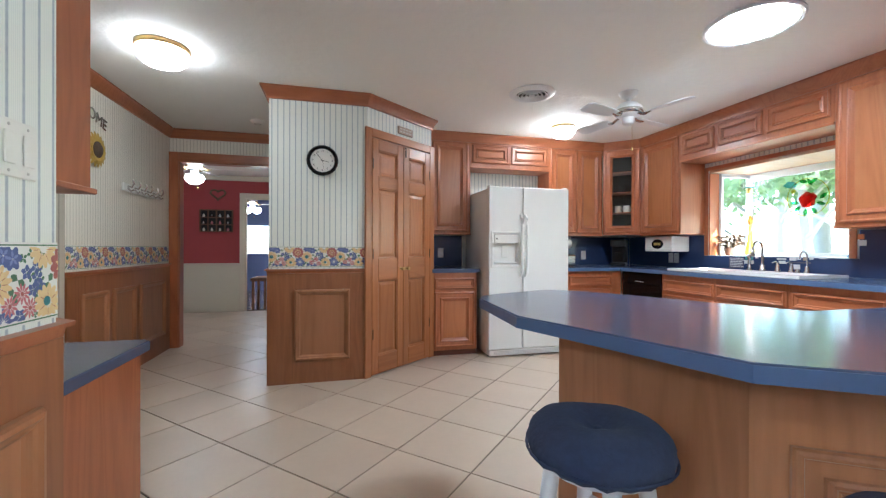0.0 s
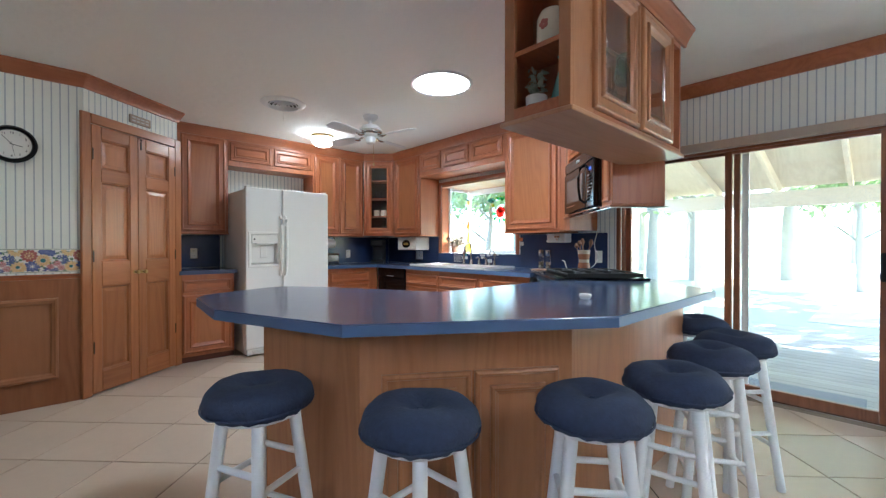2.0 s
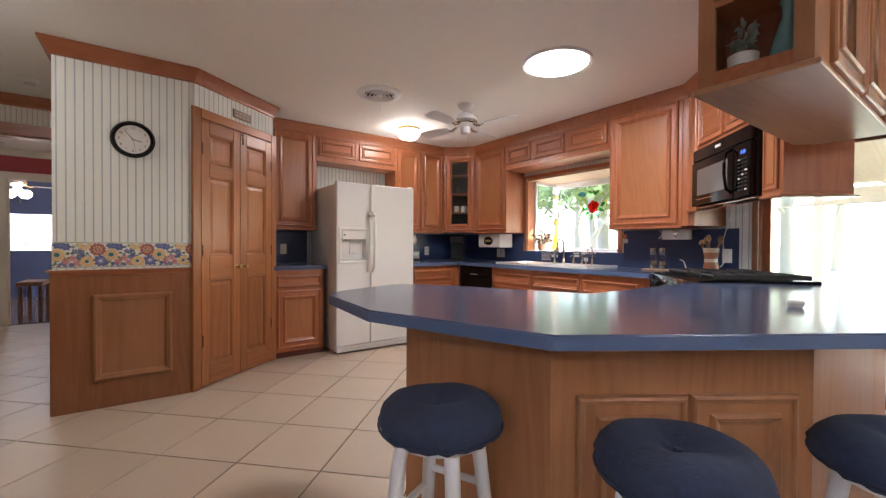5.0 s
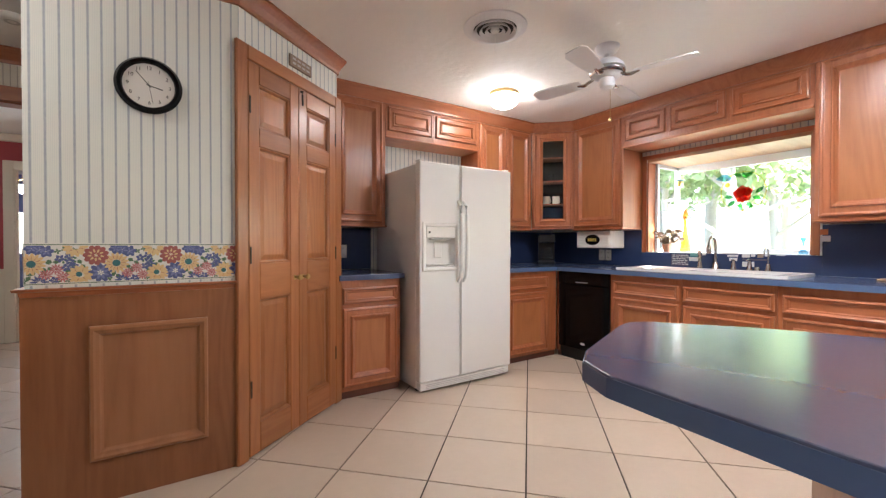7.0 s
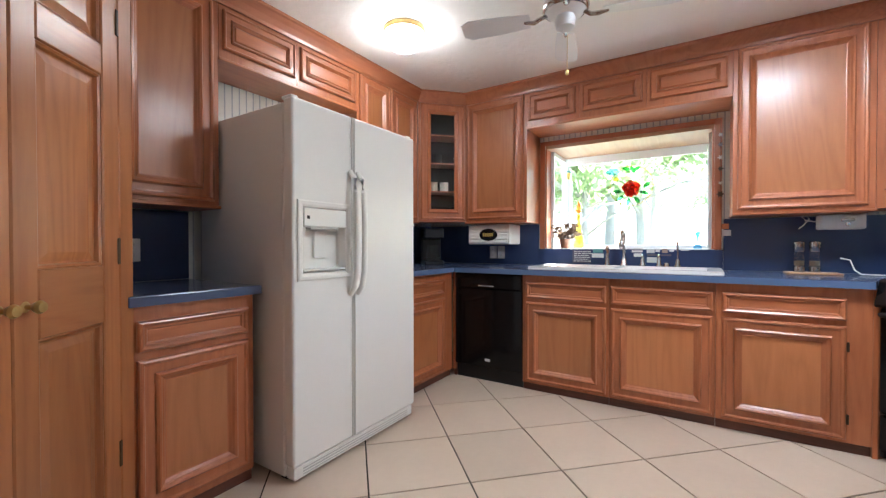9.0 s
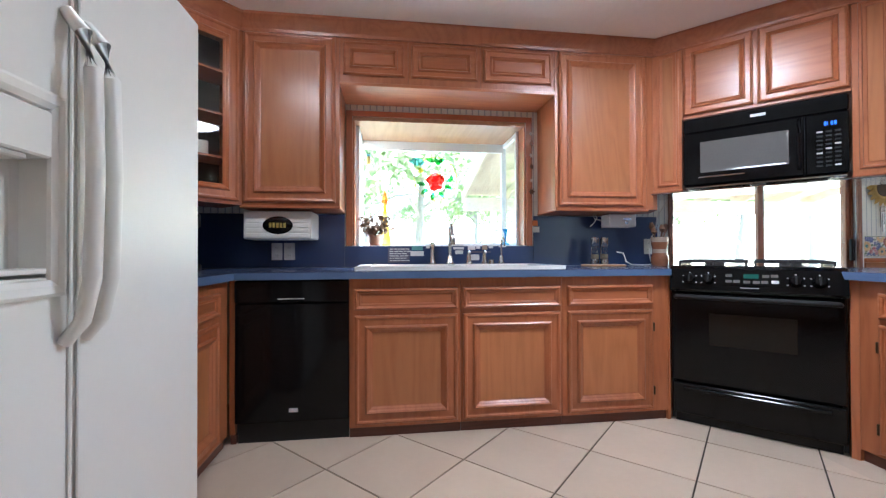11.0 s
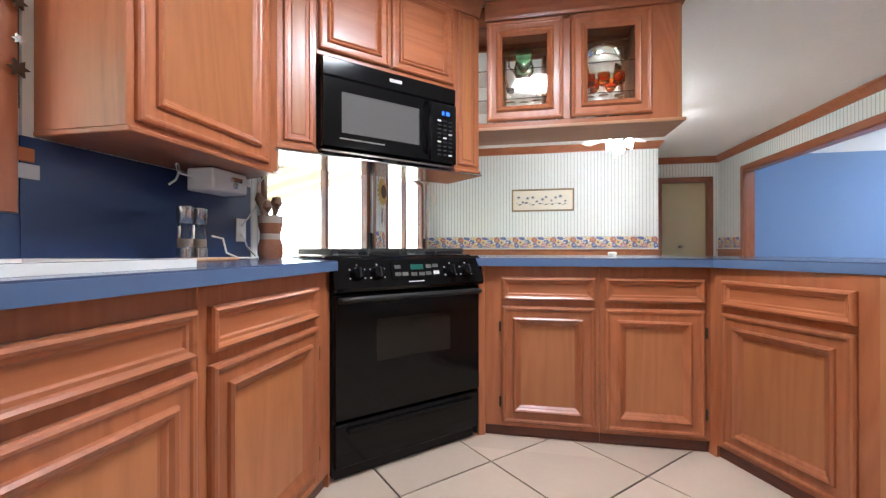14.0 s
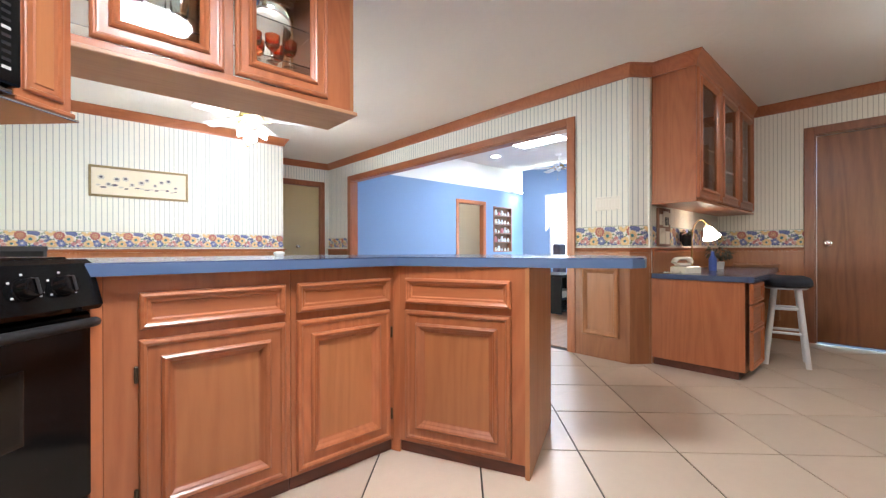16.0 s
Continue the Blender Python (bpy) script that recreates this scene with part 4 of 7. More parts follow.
structure("trim_soffit_cabinets", prism([(1.05, 5.572), (3.286, 5.572), (3.599, 5.267), (3.599, 2.612), (2.794, 1.802), (3.03, 1.57), (3.92, 2.45), (EX, 2.46), (EX, NY), (1.05, NY)], U1 + 0.001, CH - 0.002), OAK_H, "oak frieze between wall cabinets and ceiling", "trim")
structure("trim_soffit_hanging", box(HX0 + 0.002, 2.95, HY0 + 0.002, HY1 - 0.002, U1 + 0.001, CH - 0.002), OAK_H, "oak frieze above the hanging cabinet", "trim")

# the bar's outside: panelled back and plain end
BB = [(1.425, 2.742), (0.875, 2.485), (0.985, 1.862), (1.652, 1.430), (2.925, 1.430), (3.765, 2.258), (3.915, 2.262)]
o = thing("breakfast_bar", "oak-panelled back of the breakfast bar", "bar", pose(0, 0, 0))
for (x0, y0), (x1, y1) in zip(BB, BB[1:]):
    u = Vector((x1 - x0, y1 - y0))
    L = u.length
    m = at(x0, y0, math.degrees(math.atan2(u.y, u.x)))
    part("back_panel", box(0.0, L, 0.0, 0.018, 0.0, 0.858), BARWOOD, o, at=m)
u = Vector((1.652 - 0.985, 1.430 - 1.862))
m = at(0.985, 1.862, math.degrees(math.atan2(u.y, u.x)))
for x, w in ((0.075, 0.325), (0.412, 0.325)):
    b = rings(x, 0.09, w, 0.60, DOOR_P, cap=True)
    part("door", b, BARWOOD_P, o, "oak raised-panel door", at=m)

# worktops
BAR = [(2.765, 2.207), (1.688, 2.207), (1.375, 2.85), (1.21, 3.06), (1.15, 3.08), (1.08, 3.06), (0.80, 2.95), (0.725, 2.90), (0.685, 2.82), (0.65, 2.36), (0.86, 1.755), (1.64, 1.245), (2.83, 1.245), (3.905, 2.27), (3.757, 2.268), (3.218, 1.722)]
o = thing("bar_counter", "glossy blue laminate bar counter with angled ends", "counter")
part("surface", prism(BAR, 0.861, 0.90, 0.004), LAMINATE, o)
part("edge_band", sweep(BAR, [(-0.004, 0.8605), (-0.004, 0.8955), (0.002, 0.8955), (0.002, 0.8605)], closed=True), EDGE, o, "lighter blue edge band")
b = prism([(3.25, 5.18), (3.25, 4.62), (EX - 0.002, 4.62), (EX - 0.002, NY - 0.002), (2.50, NY - 0.002), (2.50, 5.18)], 0.861, 0.90, 0.006)
prism([(3.25, 4.62), (3.25, 3.40), (3.38, 3.40), (3.38, 4.62)], 0.861, 0.90, bm=b)
prism([(3.78, 3.40), (EX - 0.002, 3.40), (EX - 0.002, 4.62), (3.78, 4.62)], 0.861, 0.90, bm=b)
prism([(3.25, 3.40), (3.25, 2.745), (3.293, 2.727), (3.742, 2.282), (EX - 0.002, 2.282), (EX - 0.002, 3.40)], 0.861, 0.90, bm=b)
o = thing("sink_counter", "blue laminate worktop along the window wall", "counter", pose(0, 0, 0))
part("surface", b, LAMINATE, o)
b = box(3.2455, 3.2495, 2.745, 5.1755, 0.8605, 0.8955)
box(2.50, 3.2495, 5.1755, 5.1795, 0.8605, 0.8955, bm=b)
part("edge_band", b, EDGE, o, "lighter blue edge band")
solid("side_counter", prism([(1.02, 5.19), (1.535, 5.19), (1.535, NY - 0.002), (1.02, NY - 0.002)], 0.861, 0.90, 0.006), LAMINATE, "short blue laminate worktop beside the refrigerator", "counter")
for n_, (a_, c_, h_) in zip(("a", "b", "c"), ((2.36, 3.344, U0 - 0.02), (3.345, 4.695, 1.045), (4.696, NY - 0.01, U0 - 0.02))):
    structure("backsplash_east_" + n_, box(EX - 0.008, EX - 0.001, a_, c_, 0.901, h_), SPLASH, "dark blue laminate backsplash on the window wall", "backsplash")
structure("backsplash_north", box(2.50, EX - 0.009, NY - 0.008, NY - 0.001, 0.901, U0 - 0.02), SPLASH, "dark blue laminate backsplash in the corner", "backsplash")
b = box(1.025, 1.535, NY - 0.008, NY - 0.001, 0.901, U0 - 0.02)
box(1.012, 1.018, 5.24, NY - 0.009, 0.901, U0 - 0.02, bm=b)
structure("backsplash_pantry", b, SPLASH, "dark blue laminate backsplash beside the pantry", "backsplash")

# pantry door pair in the angled wall
PA = math.degrees(math.atan2(5.22 - 4.68, 1.01 - 0.325))
PL = math.hypot(5.22 - 4.68, 1.01 - 0.325)
pm = at(0.325, 4.68, PA)
o = thing("door_casing_pantry", "stained pine casing of the pantry doors", "door casing", pm, kind="structure")
for x in (-0.03, PL - 0.045):
    part("side_casing", box(x, x + 0.072, -0.022, 0.0, 0, 2.15, 0.005), PINE, o)
part("head_casing", box(0.043, PL - 0.046, -0.022, 0.0, 2.075, 2.15, 0.005), PINE_H, o)
part("side_lining", box(0.0, 0.03, 0.001, 0.10, 0, 2.08), PINE, o)
part("side_lining", box(PL - 0.03, PL, 0.001, 0.10, 0, 2.08), PINE, o)
half = (PL - 0.09) / 2
for i in range(2):
    d = thing("pantry_door", "stained pine six-panel closet door, closed", "door", pm @ Matrix.Translation((0.044 + i * (half + 0.002), -0.004, 0)), "pantry door pair")
    part("leaf", box(0, half, 0.004, 0.035, 0.012, 2.07), PINE, d)
    stile = 0.075
    for x in (0.0, half - stile):
        part("stile", box(x, x + stile, -0.017, 0.0035, 0.012, 2.07, 0.004), PINE, d)
    for z0, z1 in ((0.012, 0.17), (0.83, 1.02), (1.64, 1.74), (1.97, 2.07)):
        part("rail", box(stile, half - stile, -0.017, 0.0035, z0, z1, 0.004), PINE_H, d)
    for z0, z1 in ((0.17, 0.83), (1.02, 1.64), (1.74, 1.97)):
        part("panel", rings(stile, z0, half - 2 * stile, z1 - z0, [(0, 0.010), (0.004, 0.012), (0.010, 0.008), (0.014, -0.003), (0.020, -0.0035), (0.045, 0.003), (0.05, 0.003)]), PINE, d)
    kx = half - 0.035 if i == 0 else 0.035
    part("knob", lathe([(0, -0.045), (0.014, -0.043), (0.018, -0.034), (0.012, -0.022), (0.007, -0.018), (0.007, -0.003), (0.014, -0.001), (0.015, 0)], 18), BRASS, d, "small brass knob", at=pose(kx, -0.017, 0.925, -90), smooth=True)
    hx = 0.002 if i == 0 else half - 0.014
    for z in (0.32, 1.02, 1.80):
        part("hinge", box(hx, hx + 0.012, -0.023, -0.0175, z, z + 0.09, 0.002), HINGE, d, "dark metal hinge")
    if i == 1:
        part("latch", tube([(0.02, -0.018, 2.05), (0.012, -0.036, 2.045), (0.004, -0.042, 2.02), (0.006, -0.042, 1.96)], 0.006, 8), HINGE, d, "dark hook latch", smooth=True)

# ---- appliances ----
o = thing("refrigerator", "white side-by-side refrigerator with ice dispenser", "refrigerator", pose(1.56, 5.0, 0))
part("case", box(0.004, 0.896, 0.072, 0.78, 0.025, 1.73, 0.006), FRIDGE, o)
b = box(0.0, 0.366, 0.0, 0.066, 0.085, 1.745, 0.012, seg=3)
for co, no in (((0.050, 0, 0), (1, 0, 0)), ((0.326, 0, 0), (1, 0, 0)), ((0, 0, 0.950), (0, 0, 1)), ((0, 0, 1.262), (0, 0, 1))):
    bmesh.ops.bisect_plane(b, geom=b.verts[:] + b.edges[:] + b.faces[:], plane_co=co, plane_no=no)
hole = [f for f in b.faces if f.calc_center_median().y < 0.001 and 0.051 < f.calc_center_median().x < 0.325 and 0.951 < f.calc_center_median().z < 1.261]
bmesh.ops.delete(b, geom=hole, context="FACES_ONLY")
part("freezer_door", b, FRIDGE, o, "white freezer door with a cut-out")
part("fridge_door", box(0.374, 0.90, 0.0, 0.066, 0.085, 1.745, 0.012, seg=3), FRIDGE, o)
part("gasket", box(0.012, 0.888, 0.0665, 0.0715, 0.09, 1.72), GREYPL, o, "grey door seal")
g = part("grille", box(0.012, 0.888, 0.012, 0.07, 0.02, 0.078, 0.004), FRIDGE, o, "white base grille")
for i in range(3):
    part("slot", box(0.06, 0.84, 0.0095, 0.0118, 0.032 + 0.013 * i, 0.037 + 0.013 * i), GREYPL, g)
for x, s in ((0.345, -1), (0.397, 1)):
    z = (0.83, 0.87, 0.95, 1.15, 1.35, 1.42, 1.46)
    y = (-0.004, -0.035, -0.052, -0.057, -0.052, -0.035, -0.004)
    part("handle", tube([(x, yy, zz) for yy, zz in zip(y, z)], [0.012, 0.014, 0.015, 0.015, 0.015, 0.014, 0.012], 12), FRIDGE, o, "bowed white door handle", smooth=True)
    part("edge_trim", box(x + (0.012 if s < 0 else -0.02), x + (0.02 if s < 0 else -0.012), -0.006, -0.0005, 0.09, 1.74, 0.002), FRIDGE, o)
d = part("dispenser", rings(0.022, 0.92, 0.322, 0.37, [(0, 0), (0, 0.007), (0.006, 0.010), (0.020, 0.009), (0.030, 0.004), (0.032, -0.002)], cap=False), PLASTIC, o, "white ice and water dispenser frame")
part("recess", rings(0.050, 0.950, 0.276, 0.312, [(0, -0.001), (0.004, -0.004), (0.010, -0.050), (0.020, -0.058)]), PLASTIC, d, "white moulded dispenser recess")
part("control_band", box(0.058, 0.320, -0.004, 0.045, 1.170, 1.256, 0.004), PLASTIC, d)
part("badge", box(0.075, 0.090, -0.006, -0.0042, 1.205, 1.220), BLACKM, d)
part("chute", box(0.10, 0.27, 0.0, 0.040, 1.158, 1.1695, 0.003), GREYPL, d, "grey chute lip")
part("paddle", box(0.155, 0.225, 0.046, 0.054, 1.02, 1.150, 0.004), PLASTIC, d)
part("drip_shelf", box(0.060, 0.316, 0.002, 0.052, 0.962, 0.972, 0.002), PLASTIC, d)
for x in (0.03, 0.87):
    part("hinge_cap", box(x - 0.02, x + 0.02, 0.02, 0.09, 1.7455, 1.76, 0.004), PLASTIC, o)
for x in (0.05, 0.85):
    part("foot", box(x - 0.02, x + 0.02, 0.09, 0.13, 0.0, 0.0245), BLACKM, o)
    part("foot", box(x - 0.02, x + 0.02, 0.70, 0.74, 0.0, 0.0245), BLACKM, o)

o = thing("dishwasher", "black built-in dishwasher with pocket handle", "dishwasher", at(3.275, 5.183, -90))
part("tub", box(0.002, 0.576, 0.03, 0.6, 0.05, 0.858), BLACKM, o)
part("door", box(0.0, 0.578, 0.0, 0.029, 0.115, 0.735, 0.004), BLACKG, o, "black enamel door")
part("control_panel", box(0.0, 0.578, -0.008, 0.029, 0.738, 0.856, 0.006), BLACKG, o)
part("pull", box(0.215, 0.35, -0.0100, -0.0085, 0.757, 0.762, 0.0005), GREYPL, o, "narrow metal pull edge")
part("toe_panel", box(0.004, 0.574, 0.04, 0.06, 0.0, 0.113), BLACKM, o)
part("badge", box(0.27, 0.315, -0.002, -0.0003, 0.165, 0.185), PRINT, o, "small pale maker's badge")

o = thing("range", "black slide-in gas range with oven drawer", "range", at(3.288, 2.718, -135))
W = 0.758
part("side", box(0.003, 0.02, 0.0, 0.64, 0.02, 0.895), BLACKM, o)
part("side", box(W - 0.02, W - 0.003, 0.0, 0.64, 0.02, 0.895), BLACKM, o)
part("back", box(0.021, W - 0.021, 0.62, 0.64, 0.02, 0.895), BLACKM, o)
part("inner_case", box(0.021, W - 0.021, 0.03, 0.60, 0.03, 0.80), BLACKM, o)
d = part("oven_door", box(0.006, W - 0.006, -0.02, 0.028, 0.245, 0.765, 0.008), BLACKG, o, "black glass oven door")
part("window", rings(0.19, 0.47, 0.38, 0.18, [(0, 0.0205), (0.004, 0.0215), (0.01, 0.0208)]), OVENGLASS, d, "smoked oven window")
b = tube([(0.03, -0.02, 0.735), (0.035, -0.055, 0.74), (0.07, -0.065, 0.742), (W - 0.07, -0.065, 0.742), (W - 0.035, -0.055, 0.74), (W - 0.03, -0.02, 0.735)], 0.013, 10)
part("handle", b, BLACKM, d, "black bar handle", smooth=True)
d = part("storage_drawer", box(0.006, W - 0.006, -0.018, 0.028, 0.055, 0.235, 0.008), BLACKG, o, "black storage drawer")
part("pull_lip", box(0.06, W - 0.06, -0.034, -0.0185, 0.195, 0.215, 0.005), BLACKG, d)
part("plinth", box(0.02, W - 0.02, 0.02, 0.05, 0.0, 0.05), BLACKM, o)
b = bmesh.new()
prof = [(0.03, 0.772), (-0.035, 0.772), (-0.045, 0.785), (-0.012, 0.900), (0.005, 0.912), (0.06, 0.912), (0.06, 0.772)]
lo = [b.verts.new((0.0, y, z)) for y, z in prof]
hi = [b.verts.new((W, y, z)) for y, z in prof]
b.faces.new(lo), b.faces.new(hi[::-1])
for i in range(len(prof)):
    j = (i + 1) % len(prof)
    b.faces.new((lo[i], hi[i], hi[j], lo[j]))
cp = part("control_panel", b, BLACKG, o, "sloped black control panel")
tilt = math.degrees(math.atan2(0.033, 0.115))
face = lambda x, f: pose(x, -0.045 + 0.033 * f, 0.785 + 0.115 * f, -90 - tilt + 0)
for x in (0.10, 0.19, 0.565, 0.655):
    k = part("knob", lathe([(0, 0.034), (0.019, 0.033), (0.024, 0.028), (0.026, 0.004), (0.029, 0.0)], 20), BLACKG, cp, "black burner knob", at=pose(x, -0.045 + 0.033 * 0.5, 0.785 + 0.115 * 0.5, 90 - tilt), smooth=True)
    part("pointer", box(-0.004, 0.004, -0.02, 0.02, 0.0345, 0.040, 0.002), BLACKM, k)
    for a in range(-120, 121, 60):
        c, s = math.cos(radians(a + 90)), math.sin(radians(a + 90))
        part("mark", box(0.037 * c - 0.003, 0.037 * c + 0.003, 0.037 * s - 0.0025, 0.037 * s + 0.0025, 0.0006, 0.0014), PRINT, k)
cl = part("clock_panel", box(-0.13, 0.13, -0.036, 0.036, 0.0008, 0.004), BLACKG, cp, at=pose(0.385, -0.045 + 0.033 * 0.55, 0.785 + 0.115 * 0.55, 90 - tilt))
part("display", box(-0.035, 0.03, 0.004, 0.028, 0.0042, 0.005), DISP_GREEN, cl, "lit green clock digits")
for i, (x, y) in enumerate(((-0.10, 0.018), (-0.10, -0.014), (-0.065, -0.014), (-0.02, -0.016), (0.02, -0.016), (0.055, -0.014), (0.06, 0.018), (0.098, -0.012), (0.095, 0.02))):
    part("button", box(x - 0.015, x + 0.015, y - 0.008, y + 0.008, 0.0042, 0.0056), PRINT if i in (7,) else MWGLASS, cl)
part("brand_bar", box(-0.05, 0.03, -0.05, -0.046, 0.0008, 0.0014), PRINT, cl)
ct = part("cooktop", box(-0.004, W + 0.004, 0.061, 0.655, 0.897, 0.917, 0.006), BLACKG, o, "black enamel cooktop")
for gx in (0.03, 0.395):
    g = part("grate", box(gx, gx + 0.335, 0.09, 0.102, 0.934, 0.946), IRON, ct, "cast-iron burner grate")
    for y in (0.22, 0.355, 0.49, 0.61):
        part("bar", box(gx, gx + 0.335, y, y + 0.012, 0.936, 0.948, 0.002), IRON, g)
    for x in (0.0, 0.16, 0.323):
        part("bar", box(gx + x, gx + x + 0.012, 0.09, 0.622, 0.9181, 0.9355 if x == 0.16 else 0.9479, 0.002), IRON, g)
    for y in (0.22, 0.49):
        part("burner", lathe([(0, 0.03), (0.035, 0.03), (0.04, 0.022), (0.045, 0.004), (0.06, 0.0)], 20), IRON, ct, "black burner cap", at=pose(gx + 0.167, y + 0.006, 0.9172), smooth=True)

o = thing("microwave", "black over-range microwave with blue clock", "microwave", at(3.434, 2.512, -135) @ Matrix.Translation((0, 0, -0.08)) @ Matrix.Diagonal((1.01, 1, 1.10, 1)))
W = 0.752
part("case", box(0.0, W, 0.035, 0.42, 1.36, 1.745, 0.004), BLACKM, o)
part("top_vent", box(0.0, W, 0.0, 0.034, 1.665, 1.747, 0.006), BLACKG, o)
lg = part("badge", box(0.34, 0.41, -0.003, -0.0003, 1.702, 1.718, 0.001), PRINT, o, "silver maker's badge as plain bars")
d = part("door", box(0.0, 0.575, -0.006, 0.034, 1.362, 1.662, 0.006), BLACKG, o, "glossy black microwave door")
part("window", rings(0.09, 1.43, 0.42, 0.175, [(0, 0.0065), (0.003, 0.0085), (0.008, 0.0068)]), MWGLASS, d, "grey screened window")
part("chrome_line", box(0.08, 0.31, -0.008, -0.0062, 1.402, 1.408), CHROME, d)
part("handle", tube([(0.553, -0.004, 1.40), (0.553, -0.035, 1.42), (0.553, -0.048, 1.50), (0.553, -0.048, 1.57), (0.553, -0.035, 1.63), (0.553, -0.004, 1.65)], 0.009, 10), BLACKG, d, "bowed black handle", smooth=True)
kp = part("keypad", box(0.58, W, -0.004, 0.034, 1.362, 1.662, 0.005), BLACKG, o)
for i, w_ in enumerate((0.010, 0.003, 0.010, 0.010)):
    x = 0.655 + 0.013 * i
    part("digit", box(x, x + w_, -0.0062, -0.0045, 1.60, 1.62), DISP_BLUE, kp, "lit blue clock digit")
for r in range(9):
    for c in range(3):
        x, z = 0.625 + c * 0.036, 1.575 - r * 0.021
        part("key", box(x, x + 0.024, -0.0055, -0.0042, z - 0.008, z), GREYPL if (r + c) % 5 == 0 else BLACKM, kp)
un = part("underside", box(0.004, W - 0.004, 0.02, 0.43, 1.345, 1.359, 0.003), STEEL, o, "bright metal underside with filters")
for x in (0.08, 0.42):
    part("grease_filter", box(x, x + 0.26, 0.10, 0.36, 1.340, 1.3445, 0.002), CHROME, un)
part("hood_light", box(0.345, 0.41, 0.05, 0.10, 1.341, 1.3445), PLASTIC, un)
solid("range_hood_board", box(-0.015, 1.165, -0.016, 0.345, 1.383, 1.391, 0.002), CHROME, "polished metal board under the microwave", "hood board", at=RC)


# ---- windows and sliding doors ----
def pane(b, parent, m=GLASS, label="clear glass pane"):
    g = part("pane", b, m, parent, label)
    g.visible_shadow = False
    return g


o = thing("window_1", "white-framed garden window that juts outward over the sink", "window", kind="structure")
y0, y1, z0, z1 = WIN
GX = 4.42
part("window_sill", box(EX + 0.001, GX + 0.04, y0 + 0.001, y1 - 0.001, z0 - 0.03, z0 - 0.001, 0.004), WHITEPAINT, o)
part("window_top", box(EX + 0.001, GX + 0.04, y0 + 0.001, y1 - 0.001, z1 - 0.03, z1 - 0.001), MAPLE, o, "pale yellow board over the window")
for y in (y0 + 0.002, y1 - 0.037):
    part("window_frame", box(GX, GX + 0.035, y, y + 0.035, z0, z1 - 0.031), WHITEPAINT, o)
    part("window_frame", box(EX + T, EX + T + 0.03, y, y + 0.03, z0, z1 - 0.031), WHITEPAINT, o)
    part("window_frame", box(EX + T + 0.031, GX - 0.001, y, y + 0.025, z0, z0 + 0.03), WHITEPAINT, o)
    part("window_frame", box(EX + T + 0.031, GX - 0.001, y, y + 0.025, z1 - 0.065, z1 - 0.032), WHITEPAINT, o)
    pane(box(EX + T + 0.031, GX - 0.001, y + 0.010, y + 0.014, z0 + 0.031, z1 - 0.066), o)
for z, h in ((z0, 0.03), (z1 - 0.10, 0.069)):
    part("window_frame", box(GX, GX + 0.03, y0 + 0.038, y1 - 0.038, z, z + h), WHITEPAINT, o)
pane(box(GX + 0.012, GX + 0.016, y0 + 0.038, y1 - 0.038, z0 + 0.031, z1 - 0.101), o)
j = thing("trim_window", "stained oak jambs of the garden window", "window trim", kind="structure")
for y in (y0 - 0.045, y1):
    part("jamb", box(EX - 0.018, EX - 0.009, y, y + 0.045, z0 - 0.004, z1 + 0.034, 0.002), OAK, j)
part("head", box(EX - 0.018, EX - 0.009, y0, y1, z1 - 0.004, z1 + 0.034, 0.002), OAK_Y, j)
for y in (y0 + 0.0005, y1 - 0.0135):
    part("reveal", box(EX - 0.006, EX + T - 0.002, y, y + 0.013, z0, z1 - 0.032, 0.001), OAK, j, "oak lining in the thickness of the wall")


def slider(name, ya, yb, top, label):
    o = thing(name, label, "sliding door", kind="structure")
    x = EX + 0.02
    f = 0.018
    part("side_post", box(x, x + 0.09, yb - f, yb - 0.001, 0, top, 0.004), FRAMEWOOD, o)
    part("side_post", box(x, x + 0.09, ya + 0.001, ya + f, 0, top, 0.004), FRAMEWOOD, o)
    part("head", box(x, x + 0.09, ya + f, yb - f, top - 0.02, top - 0.001, 0.004), FRAMEWOOD, o)
    part("track", box(x - 0.015, x + 0.10, ya + 0.002, yb - 0.002, -0.005, 0.03, 0.004), STEEL, o, "metal floor track")
    mid = (ya + yb) / 2
    for a, c, dx in ((ya + f, mid + 0.045, 0.012), (mid - 0.045, yb - f, 0.052)):
        s = part("door_sash", box(x + dx, x + dx + 0.032, a, a + 0.04, 0.031, top - 0.021, 0.003), FRAMEWOOD, o)
        box_ = ((c - 0.045, c, 0.031, top - 0.021), (a + 0.0405, c - 0.0455, 0.031, 0.105), (a + 0.0405, c - 0.0455, top - 0.045, top - 0.021))
        for q in box_:
            part("sash_rail", box(x + dx, x + dx + 0.032, q[0], q[1], q[2], q[3], 0.003), FRAMEWOOD, s)
        pane(box(x + dx + 0.013, x + dx + 0.017, a + 0.0405, c - 0.0455, 0.1055, top - 0.0455), s)
    part("screen_stile", box(x + 0.088, x + 0.105, mid - 0.095, mid - 0.05, 0.032, top - 0.04, 0.003), WHITEPAINT, o, "white screen-door stile")
    part("handle", box(x - 0.03, x - 0.001, ya + 0.02, ya + 0.055, 0.92, 1.10, 0.008), BLACKM, o, "black pull handle")
    v = part("blind_rail", box(EX - 0.05, EX - 0.001, ya - 0.06, yb + 0.02, top - 0.005, top + 0.06, 0.006), TANPAINT, o, "tan boxed head rail")
    for y in (ya - 0.03, yb - 0.005):
        part("casing", box(EX - 0.022, EX - 0.001, y, y + 0.035, 0, top - 0.006, 0.004), FRAMEWOOD, o)
    return o


slider("door_patio_1", *SL1, "glazed patio sliding door in a dark wood frame")
